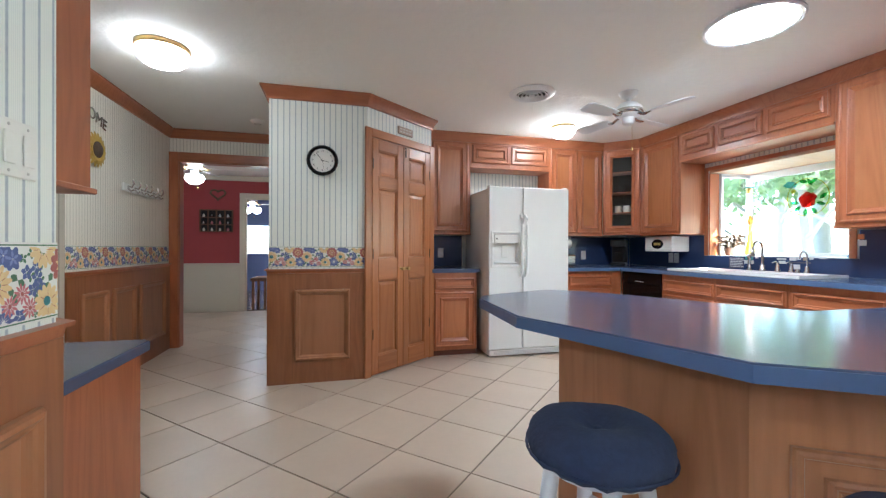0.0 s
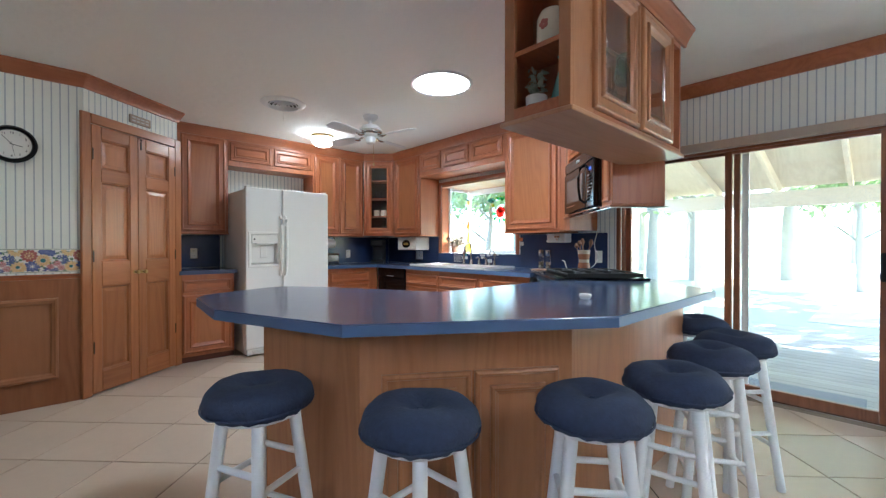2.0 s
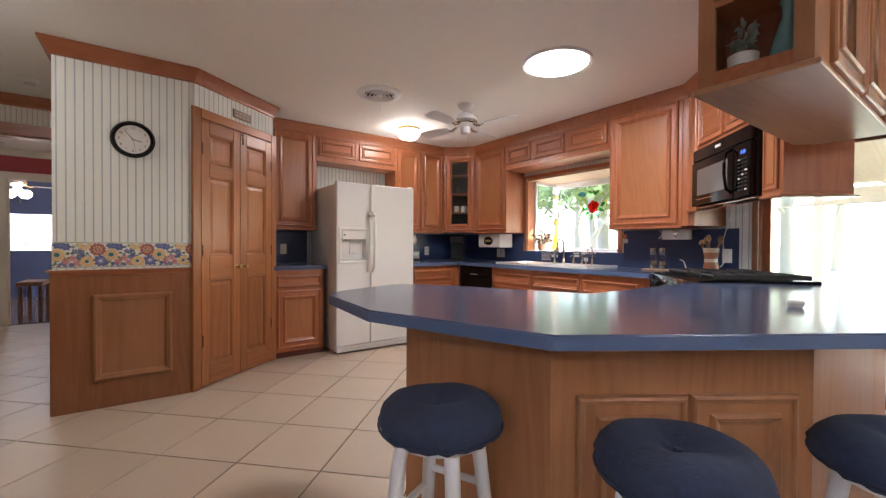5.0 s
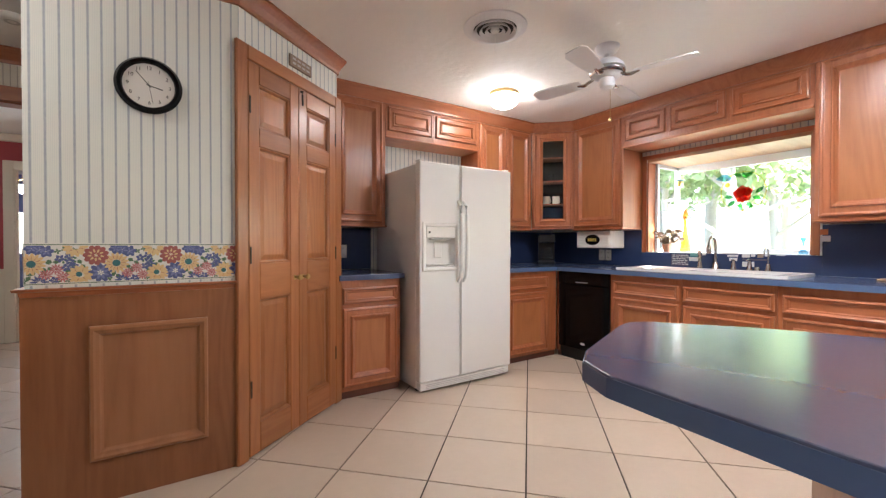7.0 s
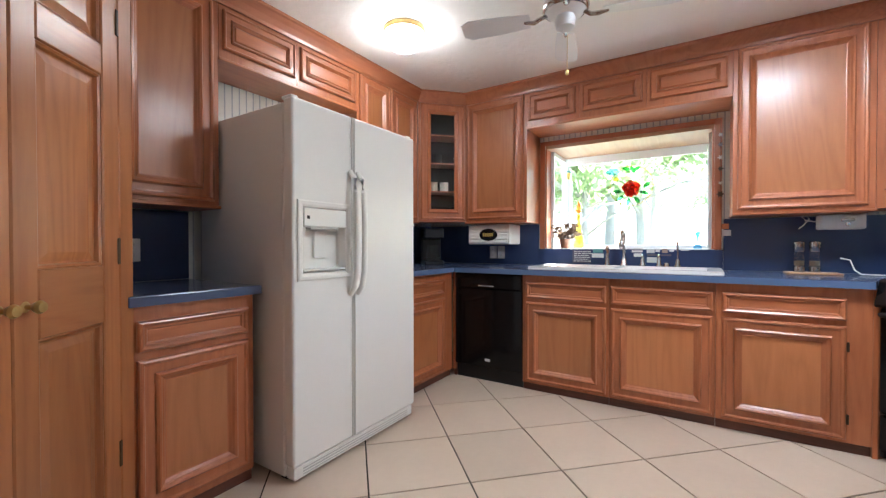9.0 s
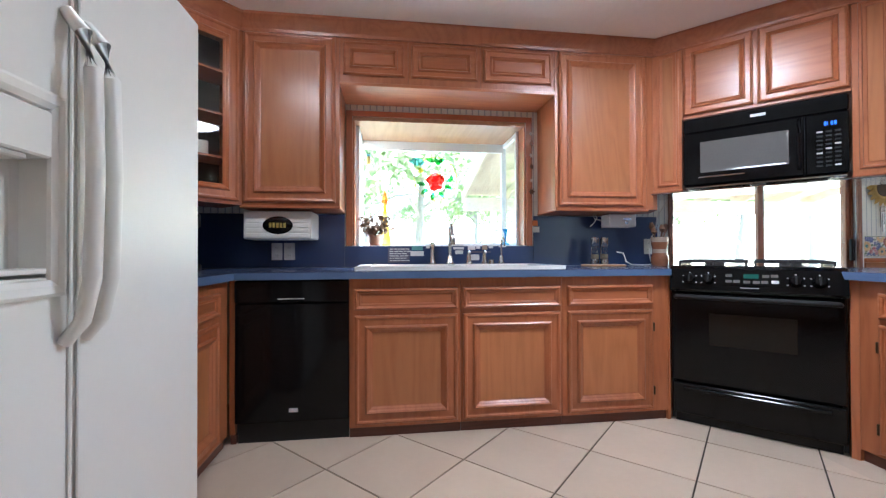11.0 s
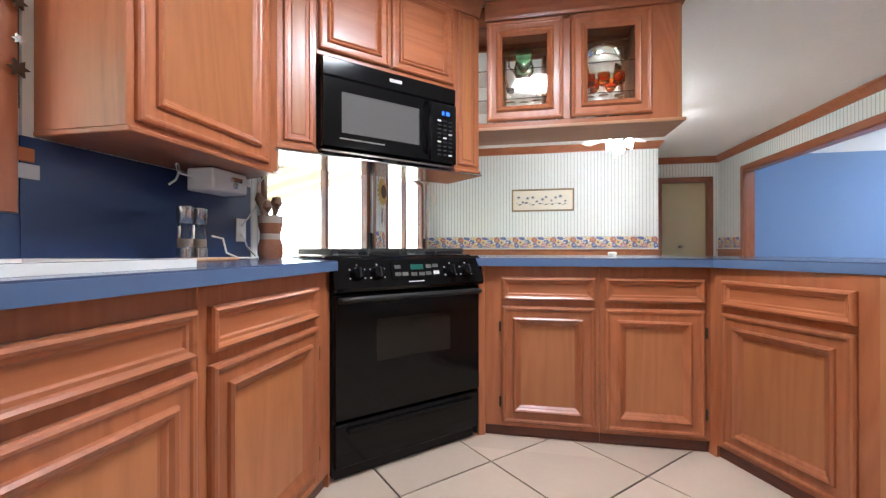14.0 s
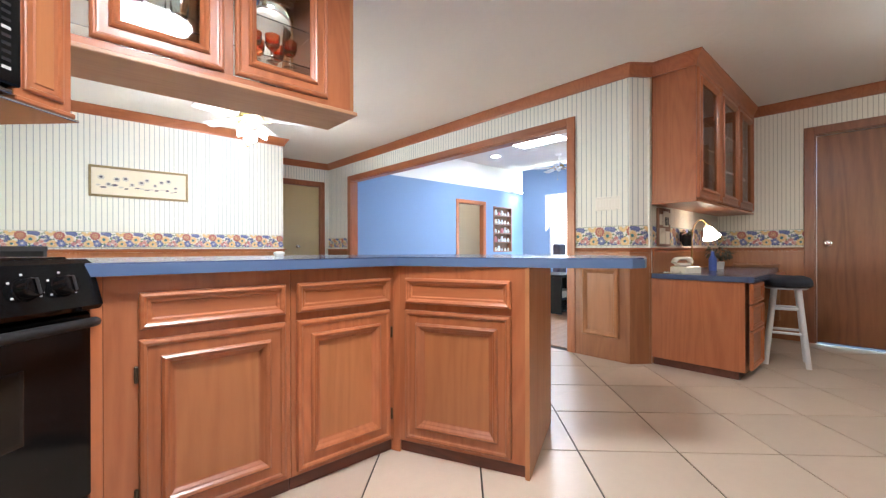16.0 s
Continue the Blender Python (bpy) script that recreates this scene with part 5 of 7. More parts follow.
slider("door_patio_2", *SL2, "glazed patio sliding door beside the dining wall")


# ---- ceiling fittings ----
def dome(name, x, y, r, label, m=LAMP_WARM):
    o = thing(name, label, "ceiling light", pose(x, y, CH), "flush ceiling lights")
    part("rim", lathe([(0.0, -0.001), (r, -0.001), (r * 1.02, -0.018), (r * 0.98, -0.03), (r * 0.9, -0.031)], 32), BRASS, o, "brass rim", smooth=True)
    part("shade", lathe([(r * 0.95, -0.03), (r * 0.99, -0.05), (r * 0.93, -0.08), (r * 0.7, -0.112), (r * 0.35, -0.128), (0, -0.131)], 32), m, o, "glowing milk-glass bowl", smooth=True)
    return o


dome("ceiling_light", 2.41, 5.035, 0.125, "lit flush ceiling light with brass rim in the kitchen")
dome("ceiling_light", -1.02, 4.17, 0.155, "lit flush ceiling light with brass rim in the hall", LAMP_HALL)
o = thing("tubular_skylight", "round bright skylight diffuser set in the ceiling", "skylight", pose(2.40, 2.985, CH))
part("ring", lathe([(0.215, -0.001), (0.245, -0.001), (0.245, -0.012), (0.235, -0.018), (0.215, -0.014)], 40), WHITEPAINT, o, smooth=True)
part("diffuser", lathe([(0.0, -0.022), (0.12, -0.020), (0.214, -0.010), (0.214, -0.002)], 40), LAMP_WHITE, o, "glowing white diffuser", smooth=True)
o = thing("ceiling_vent", "round white ceiling air vent with concentric rings", "vent", pose(1.66, 4.27, CH))
part("flange", lathe([(0.13, -0.001), (0.19, -0.001), (0.188, -0.010), (0.165, -0.022), (0.14, -0.026), (0.13, -0.02)], 36), WHITEPAINT, o, smooth=True)
part("throat", lathe([(0.0, -0.0012), (0.129, -0.0012), (0.129, -0.004), (0, -0.004)], 36), BLACKM, o, "dark duct opening")
for r in (0.115, 0.082, 0.05):
    part("ring", lathe([(r, -0.012), (r + 0.012, -0.03), (r + 0.009, -0.034), (r - 0.006, -0.016)], 36), WHITEPAINT, o, smooth=True)
part("hub", lathe([(0, -0.028), (0.024, -0.028), (0.028, -0.02), (0.02, -0.008), (0, -0.006)], 24), WHITEPAINT, o, smooth=True)
part("cord", tube([(0, 0, -0.028), (0.002, 0, -0.16)], 0.0015, 6), PLASTIC, o)
o = thing("smoke_detector", "round white smoke detector near the hall opening", "smoke detector", pose(-0.72, 5.68, CH))
part("body", lathe([(0, -0.034), (0.045, -0.033), (0.06, -0.022), (0.066, -0.004), (0.066, -0.001)], 28), PLASTIC, o, smooth=True)
part("grille", lathe([(0.02, -0.0345), (0.035, -0.0345), (0.035, -0.0355), (0.02, -0.0355)], 20), GREYPL, o)


def fan(x, y, drop, label, blades, turn, r=0.52, kit=None, arms=BRASS):
    o = thing("ceiling_fan", label, "ceiling fan", pose(x, y, CH), "ceiling fans")
    part("canopy", lathe([(0, -0.001), (0.075, -0.001), (0.075, -0.015), (0.06, -0.04), (0.03, -0.055), (0, -0.055)], 28), WHITEPAINT, o, smooth=True)
    part("downrod", lathe([(0.02, -0.05), (0.02, -drop)], 14), WHITEPAINT, o, smooth=True)
    part("motor", lathe([(0.02, -drop + 0.012), (0.07, -drop + 0.004), (0.105, -drop - 0.03), (0.108, -drop - 0.075), (0.085, -drop - 0.10), (0.04, -drop - 0.11), (0, -drop - 0.11)], 28), WHITEPAINT, o, smooth=True)
    part("band", lathe([(0.109, -drop - 0.05), (0.113, -drop - 0.06), (0.113, -drop - 0.075), (0.10, -drop - 0.09)], 28), arms, o, "metal trim band", smooth=True)
    part("switch_cup", lathe([(0.045, -drop - 0.11), (0.05, -drop - 0.13), (0.045, -drop - 0.165), (0.02, -drop - 0.18), (0, -drop - 0.18)], 22), WHITEPAINT, o, smooth=True)
    z = -drop - 0.105
    for i in range(blades):
        m = Matrix.Rotation(radians(turn + 360 * i / blades), 4, "Z")
        part("blade_arm", tube([(0.08, 0, z + 0.015), (0.12, 0.012, z - 0.004), (0.15, 0, z - 0.012), (0.20, 0, z - 0.004)], [0.009, 0.011, 0.012, 0.007], 8), arms, o, "curved metal blade arm", at=m, smooth=True)
        b = prism([(0.17, -0.045), (0.30, -0.060), (r - 0.04, -0.068), (r, -0.045), (r, 0.045), (r - 0.04, 0.068), (0.30, 0.060), (0.17, 0.045)], z - 0.003, z + 0.003, 0.002, seg=1)
        part("blade", b, WHITEPAINT, o, "white fan blade", at=m @ pose(0, 0, 0) @ Matrix.Translation((0, 0, z)) @ Matrix.Rotation(radians(11), 4, "X") @ Matrix.Translation((0, 0, -z)))
    part("pull_chain", tube([(0.035, 0, -drop - 0.17), (0.036, 0, -drop - 0.36)], 0.0015, 6), BRASS, o)
    part("chain_fob", lathe([(0, 0.015), (0.008, 0.01), (0.009, -0.01), (0, -0.016)], 12), BRASS, o, at=pose(0.036, 0, -drop - 0.37), smooth=True)
    for i in range(kit or 0):
        a = radians(20 + 360 * i / kit)
        c, s = math.cos(a), math.sin(a)
        part("lamp_arm", tube([(0.03 * c, 0.03 * s, -drop - 0.165), (0.10 * c, 0.10 * s, -drop - 0.17), (0.13 * c, 0.13 * s, -drop - 0.19)], 0.008, 8), BRASS, o, smooth=True)
        part("lamp_shade", lathe([(0.018, 0.0), (0.035, -0.02), (0.05, -0.055), (0.062, -0.10), (0.058, -0.10), (0.03, -0.03), (0.0, -0.012)], 20), LAMP_FAN, o, "lit frosted tulip shade", at=pose(0.13 * c, 0.13 * s, -drop - 0.185, 0, 0, 0) @ Matrix.Rotation(radians(28), 4, Vector((-s, c, 0))), smooth=True)
    return o


fan(2.43, 4.05, 0.10, "white ceiling fan with metal blade arms in the kitchen", 4, 15, arms=STEEL)
fan(1.47, -0.55, 0.09, "white dining-room ceiling fan with lit tulip shades", 5, 15, 0.55, 3)


# ---- bar stools ----
def stool(m, label, cush, group, name="bar_stool"):
    o = thing(name, label, "stool", m, group)
    up = 0.04
    part("seat", lathe([(0, 0.565 + up), (0.13, 0.565 + up), (0.138, 0.572 + up), (0.138, 0.585 + up), (0.13, 0.592 + up), (0, 0.592 + up)], 28), WHITEPAINT, o, smooth=True)
    b = bmesh.new()
    n = 40
    prof = [(0.13, 0.578), (0.148, 0.580), (0.161, 0.594), (0.166, 0.615), (0.161, 0.638), (0.142, 0.658), (0.108, 0.671), (0.072, 0.671), (0.044, 0.661), (0.02, 0.646), (0.0, 0.640)]
    rows = []
    for k, (r, z) in enumerate(prof):
        z += up
        if r == 0:
            rows.append([b.verts.new((0, 0, z))])
            continue
        row = []
        for i in range(n):
            a = 2 * math.pi * i / n
            pucker = (0.0045 * math.cos(a * 20) + 0.003 * math.cos(a * 13 + 1)) if k < 4 else 0.002 * math.cos(a * 5 + k)
            row.append(b.verts.new(((r + pucker) * math.cos(a), (r + pucker) * math.sin(a), z + (0.003 * math.cos(3 * a + 1) if k > 3 else 0))))
        rows.append(row)
    for a, c in zip(rows, rows[1:]):
        for i in range(n):
            if len(c) == 1:
                b.faces.new((a[i], a[(i + 1) % n], c[0]))
            else:
                b.faces.new((a[i], a[(i + 1) % n], c[(i + 1) % n], c[i]))
    cu = part("cushion", b, cush, o, "round tufted seat cushion", smooth=True)
    part("welt", tube([(0.168 * math.cos(q * math.pi / 18), 0.168 * math.sin(q * math.pi / 18), 0.600 + up + 0.002 * math.cos(q)) for q in range(37)], 0.0035, 6, cap=False), cush, cu, smooth=True)
    part("button", lathe([(0, 0.653 + up), (0.008, 0.652 + up), (0.011, 0.647 + up), (0.010, 0.642 + up)], 12), cush, cu, smooth=True)
    for a in (45, 135, 225, 315):
        c, s = math.cos(radians(a)), math.sin(radians(a))
        part("leg", tube([(0.105 * c, 0.105 * s, 0.566 + up), (0.185 * c, 0.185 * s, 0.0)], [0.020, 0.018], 12), WHITEPAINT, o, smooth=True)
    for z, dz in ((0.20, 0.06), (0.40, 0.05)):
        for i, a in enumerate((45, 135, 225, 315)):
            zz = z + (dz if i % 2 else 0)
            r = 0.105 + (0.185 - 0.105) * (0.566 + up - zz) / (0.566 + up)
            p = (r * math.cos(radians(a)), r * math.sin(radians(a)), zz)
            q = (r * math.cos(radians(a + 90)), r * math.sin(radians(a + 90)), zz)
            part("rung", tube([p, q], 0.0105, 10), WHITEPAINT, o, smooth=True)
    return o


first = stool(pose(0.695, 2.0, 0, 0, 0, 25), "white wooden bar stool with a blue tufted cushion", CUSHION, "bar stools")
for x, y, a in ((0.965, 1.505, 5), (1.40, 1.218, 40), (1.825, 1.128, 12), (2.29, 1.130, 30), (2.66, 1.125, 50), (3.07, 1.395, 20)):
    copy_thing(first, pose(x, y, 0, 0, 0, a))
stool(pose(-1.50, 3.15, 0, 0, 0, 10), "white wooden stool with a dark cushion at the desk", DARKCUSH, "", "desk_stool")

# ---- sink and what stands by it ----
o = thing("kitchen_sink", "white enamelled drop-in kitchen sink", "sink", pose(0, 0, 0))
x0, x1, y0, y1 = 3.33, 3.83, 3.36, 4.58
b = bmesh.new()
for q in ((x0, 3.40, y0, y1), (3.76, x1, y0, y1), (3.40, 3.76, y0, 3.44), (3.40, 3.76, 3.96, 4.00), (3.40, 3.76, 4.50, y1)):
    box(*q[:4], 0.9005, 0.921, bm=b)
part("rim", b, SINKW, o)
for ya, yb in ((3.44, 3.96), (4.00, 4.50)):
    bb = bmesh.new()
    v = [bb.verts.new(p) for p in ((3.40, ya, 0.915), (3.76, ya, 0.915), (3.76, yb, 0.915), (3.40, yb, 0.915), (3.43, ya + 0.03, 0.74), (3.73, ya + 0.03, 0.74), (3.73, yb - 0.03, 0.74), (3.43, yb - 0.03, 0.74))]
    for q in ((4, 5, 6, 7), (0, 1, 5, 4), (1, 2, 6, 5), (2, 3, 7, 6), (3, 0, 4, 7)):
        bb.faces.new([v[i] for i in q])
    part("basin", bb, SINKW, o, "deep white basin")


def tap(label, y, path, r, category="faucet", head=None, base_r=0.024):
    o = thing("faucet" if category == "faucet" else "soap_dispenser", label, category, pose(3.795, y, 0.9212))
    part("base", lathe([(0, 0), (base_r, 0), (base_r, 0.008), (base_r * 0.7, 0.02), (base_r * 0.6, 0.05), (base_r * 0.5, 0.055)], 20), STEEL, o, smooth=True)
    part("spout", tube(path, r, 12), STEEL, o, "curved metal spout", smooth=True)
    if head:
        part("sprayer", tube(head, [r * 1.1, r * 1.7, r * 1.7, r * 1.2], 12), STEEL, o, smooth=True)
    return o


arc = [(0, 0, 0.03), (0, 0, 0.20)] + [(-0.055 + 0.055 * math.cos(a), 0, 0.20 + 0.065 * math.sin(a)) for a in (0.4, 0.8, 1.2, 1.57, 2.0, 2.4, 2.8)] + [(-0.112, 0, 0.19)]
tap("tall brushed-steel gooseneck kitchen faucet", 3.98, arc, 0.012, head=[(-0.112, 0, 0.19), (-0.114, 0, 0.17), (-0.116, 0, 0.14), (-0.116, 0, 0.13)], base_r=0.03)
tap("slim filtered-water faucet with fine arched spout", 3.62, [(0, 0, 0.03), (0, 0, 0.13)] + [(-0.04 + 0.04 * math.cos(a), 0, 0.13 + 0.05 * math.sin(a)) for a in (0.5, 1.0, 1.57, 2.1, 2.7)] + [(-0.082, 0, 0.12)], 0.006)
tap("brushed-steel sprayer standing by the sink", 4.10, [(0, 0, 0.02), (0, 0, 0.10), (-0.006, 0, 0.13), (-0.015, 0, 0.145)], [0.014, 0.013, 0.017, 0.012])
for y in (3.85, 3.74):
    tap("short brushed-steel soap dispenser pump", y, [(0, 0, 0.02), (0, 0, 0.075), (-0.02, 0, 0.085), (-0.055, 0, 0.078)], [0.016, 0.012, 0.008, 0.006], "soap dispenser")
o = thing("single_lever", "small steel cap on the sink rim", "sink cap", pose(3.795, 3.69, 0.9212))
part("cap", lathe([(0, 0.03), (0.016, 0.028), (0.02, 0.01), (0.022, 0)], 18), STEEL, o, smooth=True)

# notes and stickers on the backsplash behind the sink
o = thing("backsplash_card", "dark card with rows of pale writing on the backsplash", "card", pose(EX - 0.0085, 4.40, 0.93))
part("sheet", box(-0.003, -0.0005, -0.15, 0.0, 0.0, 0.105), CARD, o)
rnd = random.Random(3)
for i in range(6):
    y = -0.012
    while y > -0.13:
        w = rnd.uniform(0.012, 0.035)
        part("writing", box(-0.0042, -0.0031, y - w, y, 0.012 + i * 0.016, 0.018 + i * 0.016), PRINT, o)
        y -= w + 0.006
for y, z, w, h, m, lab in (
    (4.235, 1.016, 0.079, 0.031, TEAL, "teal sticker on the backsplash"),
    (4.243, 0.976, 0.093, 0.034, PRINT, "pale sticker with a red corner on the backsplash"),
    (4.133, 1.03, 0.027, 0.023, PRINT, "small pale sticker on the backsplash"),
    (3.975, 1.045, 0.111, 0.011, PRINT, "pale word strip under the window sill"),
    (3.94, 1.022, 0.078, 0.016, PRINT, "pale word strip on the backsplash"),
    (3.925, 0.988, 0.057, 0.026, PRINT, "pale sticker on the backsplash"),
    (3.834, 1.018, 0.055, 0.031, PRINT, "pale sticker on the backsplash"),
    (3.773, 1.026, 0.03, 0.027, PRINT, "small pale sticker on the backsplash"),
    (3.729, 1.019, 0.038, 0.033, CLAYP, "brown sticker on the backsplash"),
    (3.68, 1.03, 0.031, 0.023, PRINT, "small pale sticker on the backsplash"),
    (3.832, 0.996, 0.165, 0.013, CARD, "dark word strip on the backsplash"),
    (3.832, 0.944, 0.082, 0.041, PRINT, "pale sticker on the backsplash"),
    (3.607, 1.038, 0.055, 0.015, PRINT, "pale word strip on the backsplash"),
    (3.371, 1.193, 0.058, 0.039, ORANGE_NOTE, "small orange note stuck beside the window"),
    (3.387, 1.145, 0.087, 0.042, PRINT, "grey note stuck below the orange one"),
):
    solid("sticker", box(EX - 0.0125, EX - 0.0085, y - w, y, z, z + h, 0.001), m, lab, "sticker", group="stickers on the backsplash")

# on the garden window's sill
SILL = 1.0505


def leaves(n, spread, height, size, seed, droop=0.4):
    r = random.Random(seed)
    b = bmesh.new()
    for _ in range(n):
        a, e, d = r.uniform(0, 6.28), r.uniform(0.1, 1.5), r.uniform(0.3, 1.0)
        c = Vector((spread * d * math.cos(a) * math.cos(e * 0.6), spread * d * math.sin(a) * math.cos(e * 0.6), height * (0.25 + 0.75 * math.sin(e)) * d))
        m = Matrix.Translation(c) @ Euler((r.uniform(-1, 1), r.uniform(-1, 1), a)).to_matrix().to_4x4()
        s = size * r.uniform(0.6, 1.3)
        pts = [(-s, 0, 0), (-s * 0.3, s * 0.45, 0.1 * s), (s * 0.5, s * 0.35, 0), (s, 0, -droop * s), (s * 0.5, -s * 0.35, 0), (-s * 0.3, -s * 0.45, 0.1 * s)]
        b.faces.new([b.verts.new(m @ Vector(p)) for p in pts])
    return b


o = thing("potted_plant", "drooping reddish plant in a brown pot on the sill", "plant", pose(4.03, 4.49, SILL))
part("pot", lathe([(0, 0), (0.045, 0), (0.06, 0.075), (0.066, 0.08), (0.058, 0.08), (0, 0.07)], 20), CLAY, o, smooth=True)
part("foliage", leaves(170, 0.13, 0.16, 0.026, 4), DRYLEAF, o, at=pose(0, 0, 0.06))
for i in range(7):
    a = i * 0.9
    part("stem", tube([(0, 0, 0.07), (0.05 * math.cos(a), 0.05 * math.sin(a), 0.15), (0.10 * math.cos(a), 0.10 * math.sin(a), 0.17)], 0.003, 6), DRYLEAF, o)
o = thing("glass_decanter", "tall yellow glass decanter with an orange stopper", "decanter", pose(4.21, 4.425, SILL))
part("bottle", lathe([(0, 0), (0.045, 0), (0.05, 0.02), (0.044, 0.07), (0.026, 0.15), (0.016, 0.24), (0.013, 0.30), (0.017, 0.305), (0.014, 0.31)], 24), YELGLASS, o, smooth=True)
part("stopper", lathe([(0.011, 0.31), (0.022, 0.33), (0.026, 0.355), (0.014, 0.40), (0.004, 0.425), (0, 0.43)], 16), AMBER, o, "orange glass stopper", smooth=True)
solid("blue_vase", lathe([(0, 0), (0.026, 0), (0.03, 0.012), (0.012, 0.04), (0.010, 0.09), (0.024, 0.13), (0.022, 0.13), (0.007, 0.09), (0, 0.05)], 18), ST_BLU, "small blue glass vase on the sill", "vase", at=pose(4.10, 3.50, SILL), smooth=True)
o = thing("candle_figure", "small pale figure hung at the window side", "ornament", pose(4.36, 4.57, 1.74))
part("body", box(-0.03, 0.03, -0.03, 0.0, -0.03, 0.03, 0.006), SUNYEL, o)
part("cap", box(-0.045, 0.045, -0.03, 0.0, 0.031, 0.045, 0.004), B_TEAL, o)

# stained-glass rose hung in front of the pane
o = thing("stained_glass_rose", "round stained-glass panel of a red rose with leaves", "stained glass", pose(4.38, 4.01, 1.61, 0, 0, 90))
R = 0.18
b = bmesh.new()
n = 36
for i in range(n):
    a0, a1 = 2 * math.pi * i / n, 2 * math.pi * (i + 1) / n
    box_ = [(R * math.cos(a0), R * math.sin(a0)), (R * math.cos(a1), R * math.sin(a1)), ((R - 0.006) * math.cos(a1), (R - 0.006) * math.sin(a1)), ((R - 0.006) * math.cos(a0), (R - 0.006) * math.sin(a0))]
    v = [b.verts.new((x, y, z)) for y in (-0.003, 0.003) for x, z in box_]
    for q in ((0, 1, 2, 3), (7, 6, 5, 4), (0, 1, 5, 4), (2, 3, 7, 6)):
        b.faces.new([v[k] for k in q])
part("lead_ring", b, ST_YEL, o, "amber glass rim")


def chip(pts, m, name, cx, cz, lift=0.0):
    v = bmesh.new()
    lo = [v.verts.new((cx + x, -0.002 - lift, cz + z)) for x, z in pts]
    hi = [v.verts.new((cx + x, 0.002 - lift, cz + z)) for x, z in pts]
    v.faces.new(lo), v.faces.new(hi[::-1])
    for i in range(len(pts)):
        k = (i + 1) % len(pts)
        v.faces.new((lo[i], hi[i], hi[k], lo[k]))
    v.transform(Matrix.Diagonal((grow, 1, grow, 1)))
    g = part(name, v, m, o)
    g.visible_shadow = False


grow = 1.24
disc = lambda r, k, ph=0.0, wob=0.0: [((r + wob * math.cos(5 * a)) * math.cos(a + ph), (r + wob * math.cos(5 * a)) * math.sin(a + ph)) for a in [2 * math.pi * i / k for i in range(k)]]
chip(disc(0.058, 22, 0.2, 0.006), ST_RED, "petal", 0.0, -0.02)
chip(disc(0.034, 14, 0.5, 0.005), ST_RED2, "petal", -0.026, -0.004, 0.005)
chip(disc(0.032, 14, 0.1, 0.005), ST_RED2, "petal", 0.030, -0.010, 0.005)
chip(disc(0.030, 14, 0.9, 0.005), ST_RED, "petal", 0.002, -0.052, 0.009)
chip(disc(0.022, 12, 0.9, 0.004), ST_RED, "petal", 0.0, 0.0, 0.009)
for cx, cz, a in ((-0.10, 0.0, 140), (-0.085, -0.055, 200), (-0.04, -0.105, 230), (0.02, -0.115, 280), (0.075, -0.085, 320), (0.095, -0.035, 10), (-0.01, 0.115, 60), (0.035, 0.125, 20), (-0.035, 0.12, 150)):
    c, s = math.cos(radians(a)), math.sin(radians(a))
    chip([(x * c - z * s, x * s + z * c) for x, z in ((-0.032, 0), (-0.012, 0.014), (0.012, 0.013), (0.034, 0), (0.012, -0.013), (-0.012, -0.014))], ST_GRN, "leaf", cx, cz, 0.009)
chip(disc(0.018, 10), ST_YEL, "bud", 0.10, 0.055)
part("hanging_wire", tube([(0, 0, R), (0.0, 0, 0.22), (0.30, 0, 0.235)], 0.0015, 6), HINGE, o)
o = thing("glass_bird", "small blue glass bird hung in the window", "ornament", pose(4.38, 4.16, 1.745, 0, 0, 90))
chip([(-0.05, 0.0), (-0.02, 0.025), (0.02, 0.028), (0.045, 0.01), (0.06, 0.0), (0.04, -0.012), (0.0, -0.028), (-0.035, -0.02)], ST_BLU, "body", 0, 0)
o = thing("charm_string", "string of small metal flowers and stars by the window", "hanging charms", pose(3.885, 3.365, 0))
part("cord", tube([(0, 0, 1.93), (0.002, 0, 1.5), (0, 0, 1.33)], 0.0015, 6), HINGE, o)
for z, m, r in ((1.86, PLASTIC, 0.017), (1.79, STEEL, 0.02), (1.70, PLASTIC, 0.018), (1.62, HINGE, 0.02), (1.52, PLASTIC, 0.014), (1.44, HINGE, 0.026)):
    b = bmesh.new()
    star = [(r * (1 if i % 2 == 0 else 0.5) * math.cos(i * math.pi / 6), r * (1 if i % 2 == 0 else 0.5) * math.sin(i * math.pi / 6)) for i in range(12)]
    lo = [b.verts.new((-0.004, y, q + z)) for y, q in star]
    hi = [b.verts.new((0.004, y, q + z)) for y, q in star]
    b.faces.new(lo), b.faces.new(hi[::-1])
    for i in range(12):
        b.faces.new((lo[i], hi[i], hi[(i + 1) % 12], lo[(i + 1) % 12]))
    part("charm", b, m, o)

# under and below the wall cabinets
o = thing("bread_box", "white slatted under-cabinet box with an oval label", "bread box", pose(3.655, 5.27, 1.085) @ Matrix.Diagonal((1, 0.81, 1, 1)))
part("case", box(0.0, 0.24, -0.50, 0.0, 0.0, 0.175, 0.008), PLASTIC, o)
for i in range(4):
    part("slat", box(-0.006, -0.0005, -0.48, -0.02, 0.012 + i * 0.03, 0.036 + i * 0.03, 0.003), PLASTIC, o)
b = lathe([(0, 0.004), (0.05, 0.004), (0.055, 0.0)], 24)
b.transform(Matrix.Diagonal((1, 2.0, 1, 1)) @ Matrix.Identity(4))
lb = part("label_plate", b, BLACKG, o, "black oval label", at=pose(-0.0065, -0.25, 0.085) @ Matrix.Rotation(radians(-90), 4, "Y") , smooth=True)
